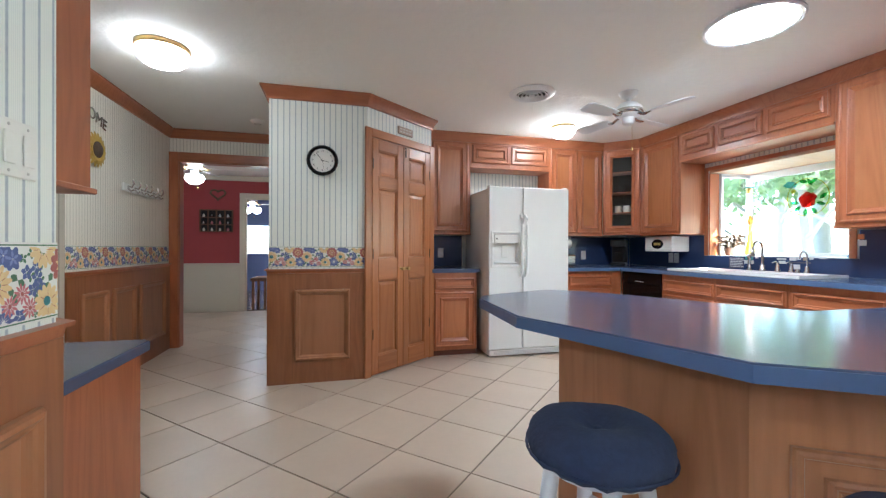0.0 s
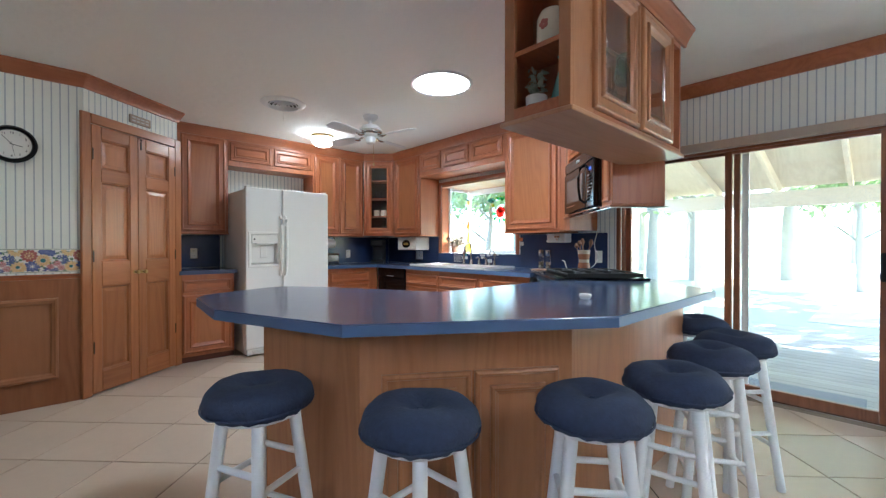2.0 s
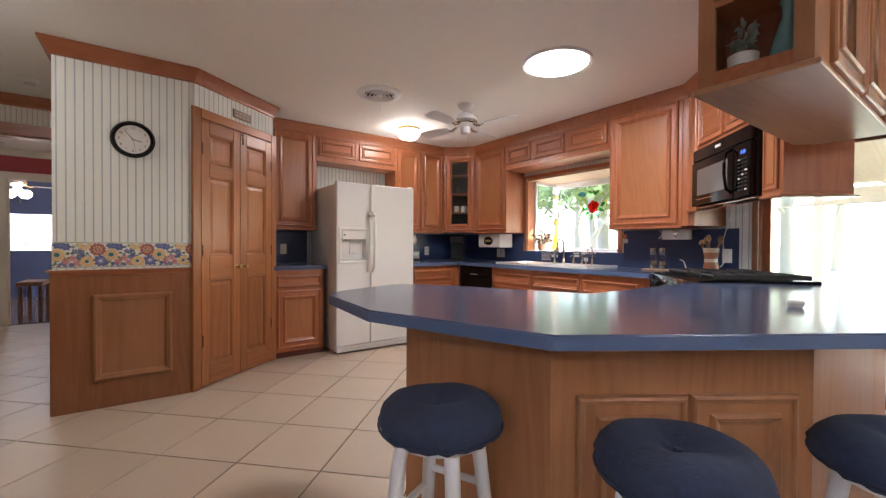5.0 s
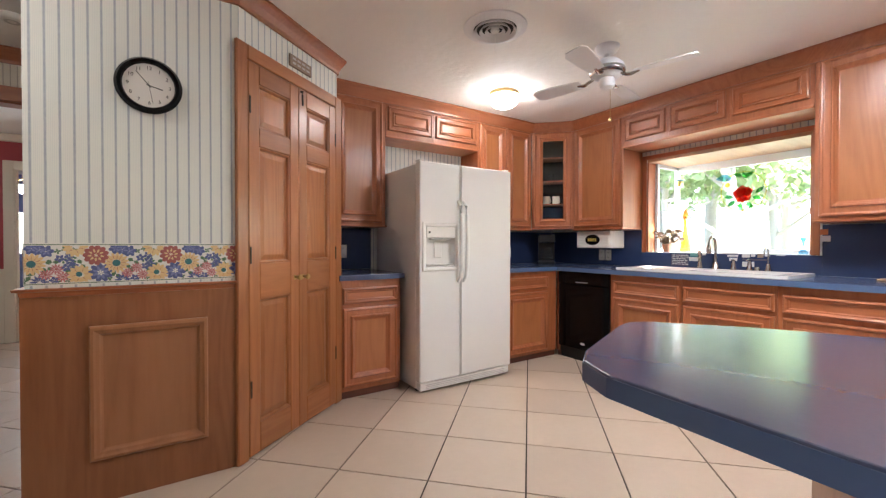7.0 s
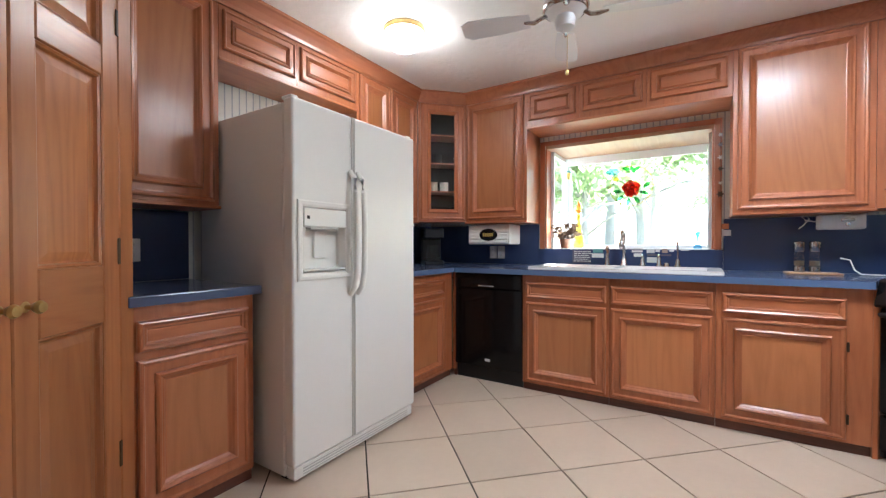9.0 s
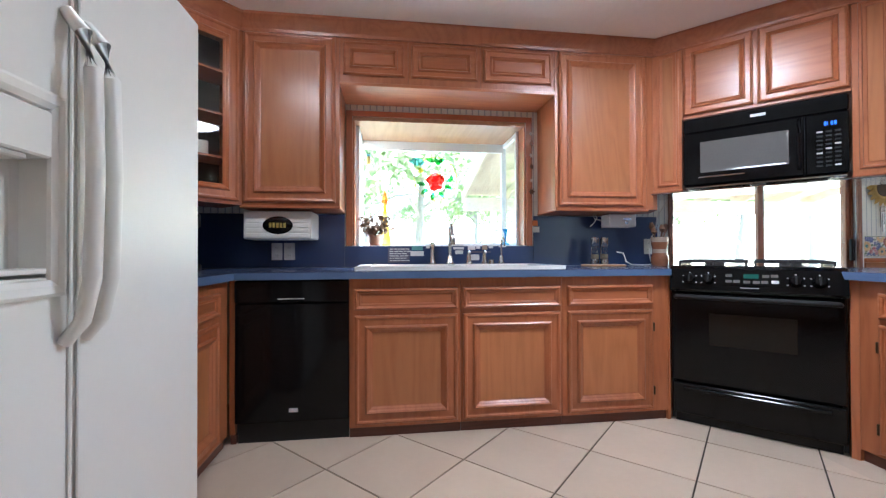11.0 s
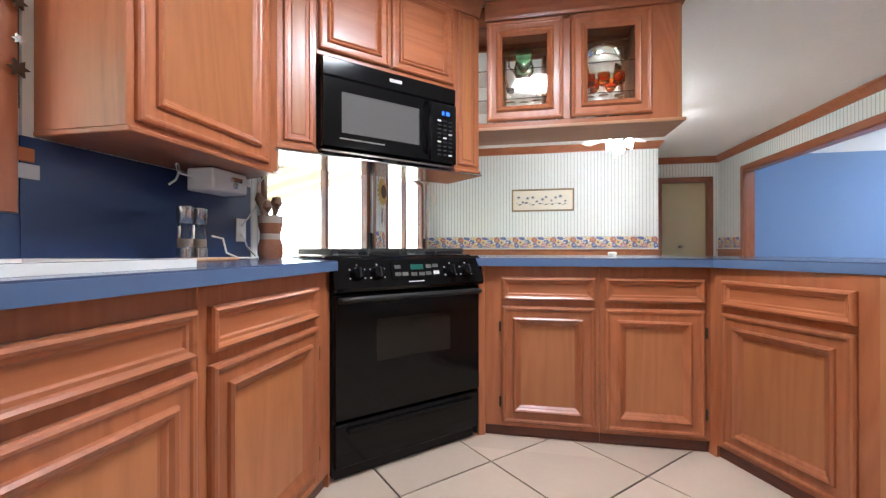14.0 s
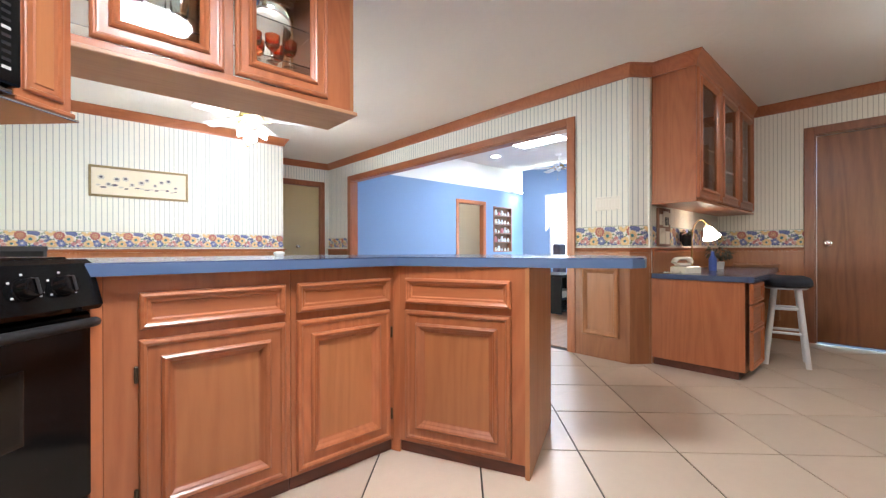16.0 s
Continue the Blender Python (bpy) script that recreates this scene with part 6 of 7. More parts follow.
for i in range(5):
    part("label_writing", box(-0.0118, -0.0106, -0.31 + i * 0.026, -0.292 + i * 0.026, 0.07, 0.10), SUNYEL, o)
o = thing("can_opener", "white under-cabinet can opener with coiled cord", "can opener", pose(3.70, 2.87, 1.175))
part("case", box(0.0, 0.12, -0.20, 0.0, 0.0, 0.088, 0.006), PLASTIC, o)
part("cutter", box(-0.016, -0.0005, -0.15, -0.09, 0.045, 0.062, 0.003), CHROME, o)
part("wheel", lathe([(0, 0.012), (0.012, 0.010), (0.013, 0)], 14), CHROME, o, at=pose(-0.0005, -0.12, 0.03) @ Matrix.Rotation(radians(-90), 4, "Y"), smooth=True)
part("bracket", box(0.02, 0.10, -0.18, -0.02, 0.0885, 0.0935), STEEL, o)
part("cord", tube([(0.09, 0.001, 0.05), (0.11, 0.05, 0.06), (0.10, 0.07, 0.085), (0.11, 0.05, 0.10), (0.12, 0.03, 0.07), (0.11, 0.06, 0.03), (0.12, 0.08, 0.01)], 0.004, 8), PLASTIC, o, "looped white cord", smooth=True)
o = thing("mill_board", "pale cutting board under the salt and pepper mills", "board", pose(3.66, 3.03, 0.9005))
part("board", box(0, 0.15, -0.26, 0.0, 0, 0.012, 0.004), MAPLE, o)
for y, x in ((2.96, 3.74), (2.885, 3.75)):
    o = thing("pepper_mill", "glass and steel salt and pepper mill", "mill", pose(x, y, 0.913), "mills on the board")
    part("foot", lathe([(0, 0), (0.029, 0), (0.029, 0.035), (0.026, 0.037), (0, 0.037)], 20), STEEL, o, smooth=True)
    part("glass_body", lathe([(0.025, 0.038), (0.026, 0.06), (0.022, 0.10), (0.024, 0.125)], 20), CUPGLASS, o, smooth=True)
    part("spice", lathe([(0, 0.039), (0.02, 0.039), (0.02, 0.07), (0, 0.072)], 14), CLAYP, o, smooth=True)
    part("head", lathe([(0.024, 0.126), (0.027, 0.13), (0.029, 0.185), (0.02, 0.19), (0, 0.19)], 20), STEEL, o, smooth=True)
solid("power_cord", tube([(3.80, 2.76, 1.0), (3.78, 2.72, 0.99), (3.78, 2.70, 0.93), (3.74, 2.68, 0.908), (3.72, 2.60, 0.906), (3.78, 2.50, 0.908), (3.86, 2.46, 0.96), (3.90, 2.44, 1.02)], 0.004, 8), PLASTIC, "white power cord along the worktop", "cord", smooth=True)
solid("hood_cord", tube([(3.905, 2.44, 1.06), (3.86, 2.45, 1.10), (3.82, 2.44, 1.16), (3.83, 2.42, 1.26), (3.80, 2.39, 1.33), (3.78, 2.37, 1.382)], 0.004, 8), PLASTIC, "white cord running up to the microwave", "cord", smooth=True)
o = thing("utensil_crock", "brown banded pottery crock of wooden spoons", "utensil crock", pose(3.715, 2.485, 0.9005))
part("crock", lathe([(0, 0), (0.05, 0), (0.057, 0.02), (0.057, 0.06), (0.046, 0.095), (0.046, 0.12), (0.054, 0.15), (0.056, 0.20), (0.052, 0.20), (0.046, 0.13), (0, 0.03)], 26), CLAY, o, smooth=True)
part("glaze_band", lathe([(0.0475, 0.09), (0.0475, 0.118)], 26), CLAYP, o, smooth=True)
part("glaze_band", lathe([(0.0545, 0.165), (0.0575, 0.203), (0.052, 0.204)], 26), CLAYP, o, smooth=True)
for i, (dx, dy, h) in enumerate(((0.02, 0.02, 0.31), (-0.03, 0.01, 0.29), (0.01, -0.035, 0.30), (-0.015, 0.035, 0.27))):
    part("spoon", tube([(dx * 0.3, dy * 0.3, 0.05), (dx, dy, 0.2), (dx * 1.5, dy * 1.5, h - 0.07), (dx * 1.7, dy * 1.7, h - 0.03), (dx * 1.8, dy * 1.8, h)], [0.006, 0.006, 0.007, 0.021, 0.010], 10), SPOON, o, "dark wooden spoon", smooth=True)

o = thing("coffee_maker", "black drip coffee maker in the corner", "coffee maker", pose(3.55, 5.60, 0.9005, 0, 0, -45))
part("base", box(-0.09, 0.09, -0.13, 0.11, 0, 0.04, 0.01), BLACKM, o)
part("tower", box(-0.09, 0.09, 0.02, 0.11, 0.041, 0.24, 0.01), BLACKM, o)
part("brewer", box(-0.09, 0.09, -0.12, 0.11, 0.241, 0.33, 0.012), BLACKM, o)
part("carafe", lathe([(0, 0), (0.06, 0.004), (0.068, 0.05), (0.05, 0.12), (0.052, 0.14)], 20), CUPGLASS, o, at=pose(0, -0.055, 0.042), smooth=True)
o = thing("paper_towel_holder", "white paper towel roll under the cabinet", "paper towel", pose(2.76, 5.68, 1.175))
part("roll", tube([(-0.13, 0, 0), (0.13, 0, 0)], 0.058, 22), CLOTH, o, smooth=True)
for x in (-0.14, 0.132):
    part("bracket", box(x, x + 0.008, -0.02, 0.02, -0.03, 0.084, 0.002), PLASTIC, o)
o = thing("toaster", "small steel toaster on the corner worktop", "toaster", pose(2.80, 5.66, 0.9005))
part("shell", box(-0.13, 0.13, -0.07, 0.07, 0.012, 0.14, 0.02, seg=3), STEEL, o)
part("foot_strip", box(-0.12, 0.12, -0.06, 0.06, 0, 0.0115), BLACKM, o)
for y in (-0.025, 0.025):
    part("slot", box(-0.10, 0.10, y - 0.01, y + 0.01, 0.1405, 0.142), BLACKM, o)


def outlet(m, label="white double wall outlet"):
    o = thing("wall_outlet", label, "outlet", m, "wall outlets")
    part("plate", box(-0.035, 0.035, -0.006, 0, -0.057, 0.057, 0.002), PLASTIC, o)
    for z in (-0.026, 0.026):
        s = part("socket", box(-0.017, 0.017, -0.008, -0.0062, z - 0.014, z + 0.014, 0.001), PLASTIC, o)
        for x in (-0.007, 0.005):
            part("slot", box(x, x + 0.002, -0.0086, -0.0081, z - 0.004, z + 0.006), BLACKM, s)


outlet(at(1.27, NY - 0.009, 0) @ Matrix.Translation((0, 0, 1.06)))
outlet(at(3.2, NY - 0.009, 0) @ Matrix.Translation((0, 0, 1.03)))
outlet(at(EX - 0.009, 5.06, -90) @ Matrix.Translation((0, 0, 1.01)))
outlet(at(EX - 0.009, 5.14, -90) @ Matrix.Translation((0, 0, 1.01)))
outlet(at(EX - 0.009, 2.44, -90) @ Matrix.Translation((0, 0, 1.04)))

# ---- glassware in the hanging cabinet ----
def goblet(x, y, z, m, label, group, s=1.0):
    o = thing("goblet", label, "glass", pose(x, y, z), group)
    part("bowl", lathe([(0, 0.06 * s), (0.02 * s, 0.062 * s), (0.033 * s, 0.08 * s), (0.036 * s, 0.13 * s), (0.033 * s, 0.13 * s), (0.03 * s, 0.082 * s), (0, 0.067 * s)], 16), m, o, smooth=True)
    part("stem", lathe([(0, 0), (0.03 * s, 0), (0.03 * s, 0.003), (0.006 * s, 0.008), (0.005 * s, 0.059 * s), (0, 0.0595 * s)], 16), CUPGLASS if m != CUPGLASS else m, o, smooth=True)
    return o


for i, (x, y) in enumerate(((2.13, 1.64), (2.05, 1.66), (1.96, 1.65), (2.09, 1.56), (1.99, 1.56))):
    goblet(x, y, 1.8655, AMBER, "amber glass goblet on a glass shelf", "amber goblets")
for i, (x, y) in enumerate(((2.60, 1.65), (2.52, 1.63), (2.44, 1.65))):
    goblet(x, y, 1.8655, CUPGLASS, "clear stemmed glass on a glass shelf", "clear glasses")
for x, m, lab in ((2.13, CUPGLASS, "clear tumbler on the cabinet floor"), (2.06, SMOKE, "smoky blue tumbler on the cabinet floor"), (1.98, SMOKE, "smoky blue tumbler on the cabinet floor"), (2.62, CUPGLASS, "clear tumbler on the cabinet floor"), (2.55, CUPGLASS, "clear tumbler on the cabinet floor"), (2.47, CUPGLASS, "clear tumbler on the cabinet floor")):
    solid("tumbler", lathe([(0, 0), (0.028, 0), (0.036, 0.09), (0.034, 0.09), (0.026, 0.006), (0, 0.006)], 18), m, lab, "glass", at=pose(x, 1.63, HZ + 0.0005), group="tumblers", smooth=True)
o = thing("glass_pitcher", "clear glass pitcher with a green base", "pitcher", pose(2.52, 1.60, 2.0455))
part("body", lathe([(0, 0), (0.05, 0), (0.065, 0.03), (0.05, 0.10), (0.052, 0.15), (0.049, 0.15), (0.047, 0.10), (0, 0.006)], 22), GREENGL, o, smooth=True)
part("handle", tube([(0.05, 0, 0.14), (0.09, 0, 0.13), (0.095, 0, 0.07), (0.064, 0, 0.035)], 0.006, 8), CUPGLASS, o, smooth=True)
solid("cake_dome", lathe([(0.11, 0), (0.11, 0.05), (0.09, 0.11), (0.04, 0.14), (0.012, 0.145), (0.016, 0.165), (0, 0.175)], 26), CUPGLASS, "clear glass cake dome on the top shelf", "glass dome", at=pose(2.05, 1.60, 2.0455), smooth=True)

o = thing("teapot_jar", "cream ceramic jar with a painted red flower", "jar", pose(1.755, 1.58, 1.9755))
part("body", lathe([(0, 0), (0.055, 0), (0.068, 0.02), (0.068, 0.12), (0.058, 0.145), (0.052, 0.15), (0.052, 0.156), (0, 0.16)], 24), CERAMIC, o, smooth=True)
part("handle", tube([(0, -0.066, 0.03), (0, -0.10, 0.05), (0, -0.10, 0.10), (0, -0.066, 0.12)], 0.007, 8), CERAMIC, o, smooth=True)
for i in range(5):
    a = i * 1.257
    part("painted_petal", lathe([(0, 0.002), (0.010, 0.001), (0.011, 0)], 10), B_RED, o, at=pose(-0.0685, 0.012 * math.cos(a), 0.085 + 0.012 * math.sin(a)) @ Matrix.Rotation(radians(-90), 4, "Y"))
o = thing("succulent_pot", "pale artificial succulent in a white and black pot", "plant", pose(1.73, 1.645, HZ + 0.0455))
part("pot", lathe([(0, 0), (0.042, 0), (0.046, 0.06), (0.042, 0.06), (0, 0.05)], 20), PLASTIC, o, smooth=True)
part("pot_foot", lathe([(0.0425, 0.001), (0.0445, 0.02)], 20), BLACKM, o)
part("foliage", leaves(90, 0.05, 0.12, 0.016, 9, 0.1), PALELEAF, o, at=pose(0, 0, 0.055))
solid("teal_vase", lathe([(0, 0), (0.045, 0), (0.052, 0.03), (0.035, 0.10), (0.018, 0.15), (0.02, 0.19), (0.026, 0.20), (0.022, 0.20), (0, 0.14)], 22), TEAL, "slim teal glazed vase on the open shelf", "vase", at=pose(1.75, 1.525, HZ + 0.0455), smooth=True)

# ---- on the walls ----
o = thing("wall_clock", "round black-rimmed white wall clock", "clock", pose(-0.04, 4.678, 1.84, 90, 0, 0))
part("rim", lathe([(0.098, 0.0), (0.125, 0.0), (0.127, 0.012), (0.115, 0.030), (0.102, 0.026), (0.097, 0.014)], 40), BLACKG, o, smooth=True)
part("face", lathe([(0, 0.012), (0.099, 0.012)], 40), PLASTIC, o, "white clock face")
for i in range(1, 13):
    a = radians(90 - 30 * i)
    lettering(str(i), 0.022, 0.0004, BLACKM, o, pose(0.078 * math.cos(a), 0.078 * math.sin(a), 0.0127), "numeral")
for a, r, w in ((-13, 0.052, 0.004), (130, 0.075, 0.003)):
    part("pointer_bar", box(-0.012, r, -w / 2, w / 2, 0.0135, 0.0145), BLACKM, o, "black pointer", at=Matrix.Rotation(radians(a), 4, "Z"))
part("second_pointer", box(-0.02, 0.08, -0.0008, 0.0008, 0.015, 0.0155), BLACKM, o, at=Matrix.Rotation(radians(-80), 4, "Z"))
o = thing("wall_sign", "small weathered sign above the pantry doors", "sign", pm @ Matrix.Translation((0.47, -0.002, 2.215)))
part("board", box(-0.10, 0.10, -0.014, 0, -0.035, 0.035, 0.003), CLAYP, o)
for z in (-0.013, 0.013):
    for i in range(4):
        part("writing", box(-0.08 + i * 0.042, -0.05 + i * 0.042, -0.0152, -0.0141, z - 0.006, z + 0.006), GREYPL, o)
o = thing("switch_plate", "white four-gang light switch plate on the wallpaper", "light switch", Matrix.Translation((WX + 0.001, 2.12, 1.315)) @ Matrix.Rotation(radians(90), 4, "Z"))
part("plate", box(-0.105, 0.105, -0.007, 0, -0.058, 0.058, 0.002), PLASTIC, o)
for i in range(4):
    x = -0.078 + i * 0.052
    part("rocker", box(x - 0.016, x + 0.016, -0.011, -0.0072, -0.033, 0.033, 0.002), PLASTIC, o)
    for z in (-0.046, 0.046):
        part("screw", lathe([(0, 0.0012), (0.003, 0.001), (0.0035, 0)], 8), GREYPL, o, at=pose(x, -0.0071, z, 90))
o = thing("hook_rack", "white wooden rack with a row of coat hooks", "hook rack", Matrix.Translation((HX + 0.001, 5.22, 1.64)) @ Matrix.Rotation(radians(90), 4, "Z"))
part("board", box(0, 0.76, -0.018, 0, -0.035, 0.035, 0.004), PLASTIC, o)
for i in range(6):
    x = 0.07 + i * 0.124
    part("hook", tube([(x, -0.018, 0.010), (x, -0.05, 0.000), (x, -0.065, 0.03), (x, -0.058, 0.065)], 0.007, 8), STEEL, o, smooth=True)
    part("hook", tube([(x, -0.018, -0.005), (x, -0.045, -0.035), (x, -0.062, -0.020)], 0.007, 8), STEEL, o, smooth=True)


def sunflower(m, name, label, category, r=0.155):
    o = thing(name, label, category, m)
    b = bmesh.new()
    for ring, (n, r0, r1, w, y) in enumerate(((18, 0.4 * r, r, 0.16 * r, 0.012), (16, 0.38 * r, 0.8 * r, 0.13 * r, 0.022))):
        for i in range(n):
            a = 2 * math.pi * (i + 0.5 * ring) / n
            c, s = math.cos(a), math.sin(a)
            pts = [(r0, -w * 0.6, 0), (r0, w * 0.6, 0), ((r0 + r1) / 2, w, 0.008), (r1 * 0.93, w * 0.4, 0.002), (r1, 0, 0), (r1 * 0.93, -w * 0.4, 0.002), ((r0 + r1) / 2, -w, 0.008)]
            b.faces.new([b.verts.new((x * c - z * s, -y - d, x * s + z * c)) for x, z, d in pts])
    part("petals", b, SUNYEL, o, "yellow metal petals")
    part("seed_head", lathe([(0, 0.045), (0.28 * r, 0.042), (0.44 * r, 0.028), (0.48 * r, 0.0)], 24), SEEDS, o, "dark seed head", at=pose(0, 0, 0, 90), smooth=True)
    return o


o = sunflower(Matrix.Translation((EX - 0.002, 0.345, 1.52)) @ Matrix.Rotation(radians(-90), 4, "Z"), "sunflower_plaque", "yellow metal sunflower plaque with a small chime", "wall ornament")
part("wire", tube([(-0.10, -0.006, 0.10), (-0.07, -0.006, 0.20), (0, -0.006, 0.245), (0.07, -0.006, 0.20), (0.10, -0.006, 0.10)], 0.003, 8), HINGE, o, smooth=True)
part("bow", box(-0.025, 0.025, -0.02, -0.004, -0.20, -0.15, 0.008), STEEL, o)
for x, l in ((-0.018, 0.32), (0.0, 0.36), (0.016, 0.30)):
    part("chime", tube([(x, -0.012, -0.2), (x, -0.012, -l)], 0.004, 8), STEEL, o)
o = sunflower(Matrix.Translation((HX + 0.002, 4.82, 1.86)) @ Matrix.Rotation(radians(90), 4, "Z"), "welcome_wreath", "brown and yellow sunflower wreath with metal letters", "wreath", 0.14)
lettering("OME", 0.12, 0.003, STEEL, o, pose(0.02, -0.012, 0.24, 90, 0, 0) @ Matrix.Rotation(radians(-14), 4, "Z"), "metal_letters")
o = thing("framed_picture", "long framed print of pale flowers on cream paper", "picture", Matrix.Translation((2.672, SY + 0.002, 1.488)) @ Matrix.Rotation(radians(180), 4, "Z") @ Matrix.Diagonal((1, 1, 1.07, 1)))
part("sheet", box(0.015, 0.86, -0.008, -0.001, 0.012, 0.29), MATPAPER, o)
for q in ((0, 0.875, 0, 0.022), (0, 0.875, 0.28, 0.302)):
    part("frame_bar", box(q[0], q[1], -0.02, -0.0005, q[2], q[3], 0.004), GOLD, o)
for x in (0.0, 0.853):
    part("frame_bar", box(x, x + 0.022, -0.02, -0.0005, 0.0225, 0.2795, 0.004), GOLD, o)
rnd = random.Random(12)
def printed_flower(x, z, r, turn, lift):
    b = bmesh.new()
    pts = []
    for k in range(28):
        a = 2 * math.pi * k / 28
        q = r * (0.86 + 0.14 * math.cos(7 * a + turn))
        pts.append((x + q * math.cos(a), z + 0.82 * q * math.sin(a)))
    f = b.faces.new([b.verts.new((u, -0.0084 - lift, v)) for u, v in pts])
    part("printed_flower", b, GREYPL, o)
    b = bmesh.new()
    b.faces.new([b.verts.new((x + 0.45 * r * math.cos(k * math.pi / 6), -0.0087 - lift, z + 0.1 * r + 0.32 * r * math.sin(k * math.pi / 6))) for k in range(12)])
    part("printed_heart", b, CARD, o)


for i in range(11):
    x = 0.10 + 0.066 * i + rnd.uniform(-0.01, 0.01)
    printed_flower(x, (0.185, 0.135, 0.17)[i % 3] + rnd.uniform(-0.012, 0.012), rnd.uniform(0.024, 0.036), i, 0.0006 * (i % 2))
for i in range(16):
    x, z = 0.08 + 0.045 * i + rnd.uniform(-0.01, 0.01), rnd.uniform(0.085, 0.13)
    l, h = rnd.uniform(0.018, 0.035), rnd.uniform(0.006, 0.012)
    b = bmesh.new()
    b.faces.new([b.verts.new((x + u * l, -0.0082, z + v * h)) for u, v in ((-1, -0.3), (-0.3, -1), (0.5, -0.7), (1, 0.4), (0.3, 1), (-0.5, 0.8))])
    part("printed_leaf", b, CARD if i % 2 else GREYPL, o)
solid("thermostat", box(3.80, 3.875, SY + 0.001, SY + 0.02, 1.645, 1.755, 0.004), PLASTIC, "beige wall thermostat on the dining wall near the corner", "thermostat")
solid("bar_saucer", lathe([(0, 0), (0.02, 0), (0.028, 0.014), (0.026, 0.022), (0.015, 0.025), (0, 0.02)], 16), PLASTIC, "small white dish on the bar counter", "dish", at=pose(1.98, 1.55, 0.9005), smooth=True)

# ---- the desk corner ----
o = thing("desk_cabinet", "oak wall cabinet with three glass doors over the desk", "cabinet", at(-0.70, 2.735, 180))
DW = 1.86
part("side", box(0.0, 0.02, 0.0, 0.318, 1.31, 2.345), OAK, o)
part("side", box(DW - 0.02, DW, 0.0, 0.318, 1.31, 2.345), OAK, o)
part("bottom", box(-0.014, DW, -0.014, 0.318, 1.29, 1.309, 0.003), OAK_H, o)
part("top", box(0.021, DW - 0.021, 0.0, 0.318, 2.325, 2.345), OAK_H, o)
part("back", box(0.021, DW - 0.021, 0.305, 0.318, 1.31, 2.324), OAK, o)
for z in (1.65, 1.98):
    part("shelf", box(0.021, DW - 0.021, 0.05, 0.304, z, z + 0.018), OAK_H, o)
for i in range(3):
    front("glass", 0.012 + i * 0.616, 1.32, 0.604, 0.99, o)
structure("trim_crown_desk", sweep([(-0.70, 2.42), (-0.70, 2.73), (DX, 2.73)], CC), OAK_H, "oak crown moulding above the desk cabinet", "trim")
structure("trim_soffit_desk", box(DX + 0.001, -0.722, 2.411, 2.728, 2.346, CH - 0.002), OAK_H, "oak frieze above the desk cabinet", "trim")
o = thing("desk", "oak desk pedestal with drawers", "desk", at(-0.68, 3.06, 180))
part("pedestal", box(0.0, 0.42, 0.02, 0.64, 0.06, 0.695, 0.002), OAK, o)
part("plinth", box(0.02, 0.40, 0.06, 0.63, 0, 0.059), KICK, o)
for z, h in ((0.08, 0.27), (0.36, 0.17), (0.545, 0.14)):
    front("drawer", 0.02, z, 0.38, h, o)
part("apron", box(0.421, 1.86, 0.05, 0.07, 0.60, 0.695), OAK_H, o)
solid("desk_counter", prism([(-0.655, 2.43), (-0.69, 2.412), (DX + 0.02, 2.412), (DX + 0.02, 2.95), (-1.18, 3.09), (-0.685, 3.09), (-0.655, 3.06)], 0.696, 0.735, 0.005), LAMINATE, "blue laminate desk top", "counter")
o = thing("desk_lamp", "small lit brass desk lamp with a flower glass shade", "lamp", pose(-1.27, 2.54, 0.7355))
part("foot", lathe([(0, 0.018), (0.05, 0.015), (0.07, 0.006), (0.072, 0)], 22), BRASS, o, smooth=True)
part("neck", tube([(0, 0, 0.015), (0, 0, 0.30), (-0.02, 0.005, 0.37), (-0.05, 0.015, 0.42), (-0.09, 0.03, 0.45), (-0.14, 0.042, 0.455), (-0.18, 0.05, 0.44), (-0.22, 0.065, 0.405)], 0.006, 10), BRASS, o, smooth=True)
part("lamp_shade", lathe([(0.016, 0.05), (0.034, 0.035), (0.05, 0.0), (0.066, -0.05), (0.085, -0.08), (0.081, -0.08), (0.045, 0.0), (0, 0.035)], 22), LAMP_DESK, o, "glowing frosted tulip shade", at=pose(-0.235, 0.07, 0.36, 10, 32, 0) @ Matrix.Scale(0.88, 4), smooth=True)
o = thing("desk_telephone", "cream corded telephone with its receiver on the desk", "telephone", pose(-0.90, 2.60, 0.7355, 0, 0, 160))
part("body", prism([(-0.085, -0.07), (0.085, -0.07), (0.085, 0.07), (-0.085, 0.07)], 0.0, 0.055, 0.012), CERAMIC, o, smooth=False)
part("cradle", box(-0.07, 0.07, 0.0, 0.05, 0.0555, 0.082, 0.008, seg=2), CERAMIC, o)
part("receiver", tube([(-0.10, 0.025, 0.082), (-0.085, 0.025, 0.105), (-0.04, 0.025, 0.118), (0.04, 0.025, 0.118), (0.085, 0.025, 0.105), (0.10, 0.025, 0.082)], [0.024, 0.022, 0.014, 0.014, 0.022, 0.024], 12), CERAMIC, o, smooth=True)
part("cord", tube([(-0.09 - 0.006 * k, -0.02 - 0.035 * math.sin(k * 0.22) + 0.006 * math.cos(k * 1.9), 0.010 + 0.006 * math.sin(k * 1.9)) for k in range(24)], 0.004, 6), CERAMIC, o, "coiled cream cord", smooth=True)
o = thing("hanging_planter", "small dark planter hung on the wall over the desk", "planter", pose(-1.38, 2.470, 0.955))
part("pot", lathe([(0, 0), (0.035, 0), (0.046, 0.03), (0.050, 0.10), (0.045, 0.10), (0.04, 0.02), (0, 0.015)], 18), BLACKM, o, smooth=True)
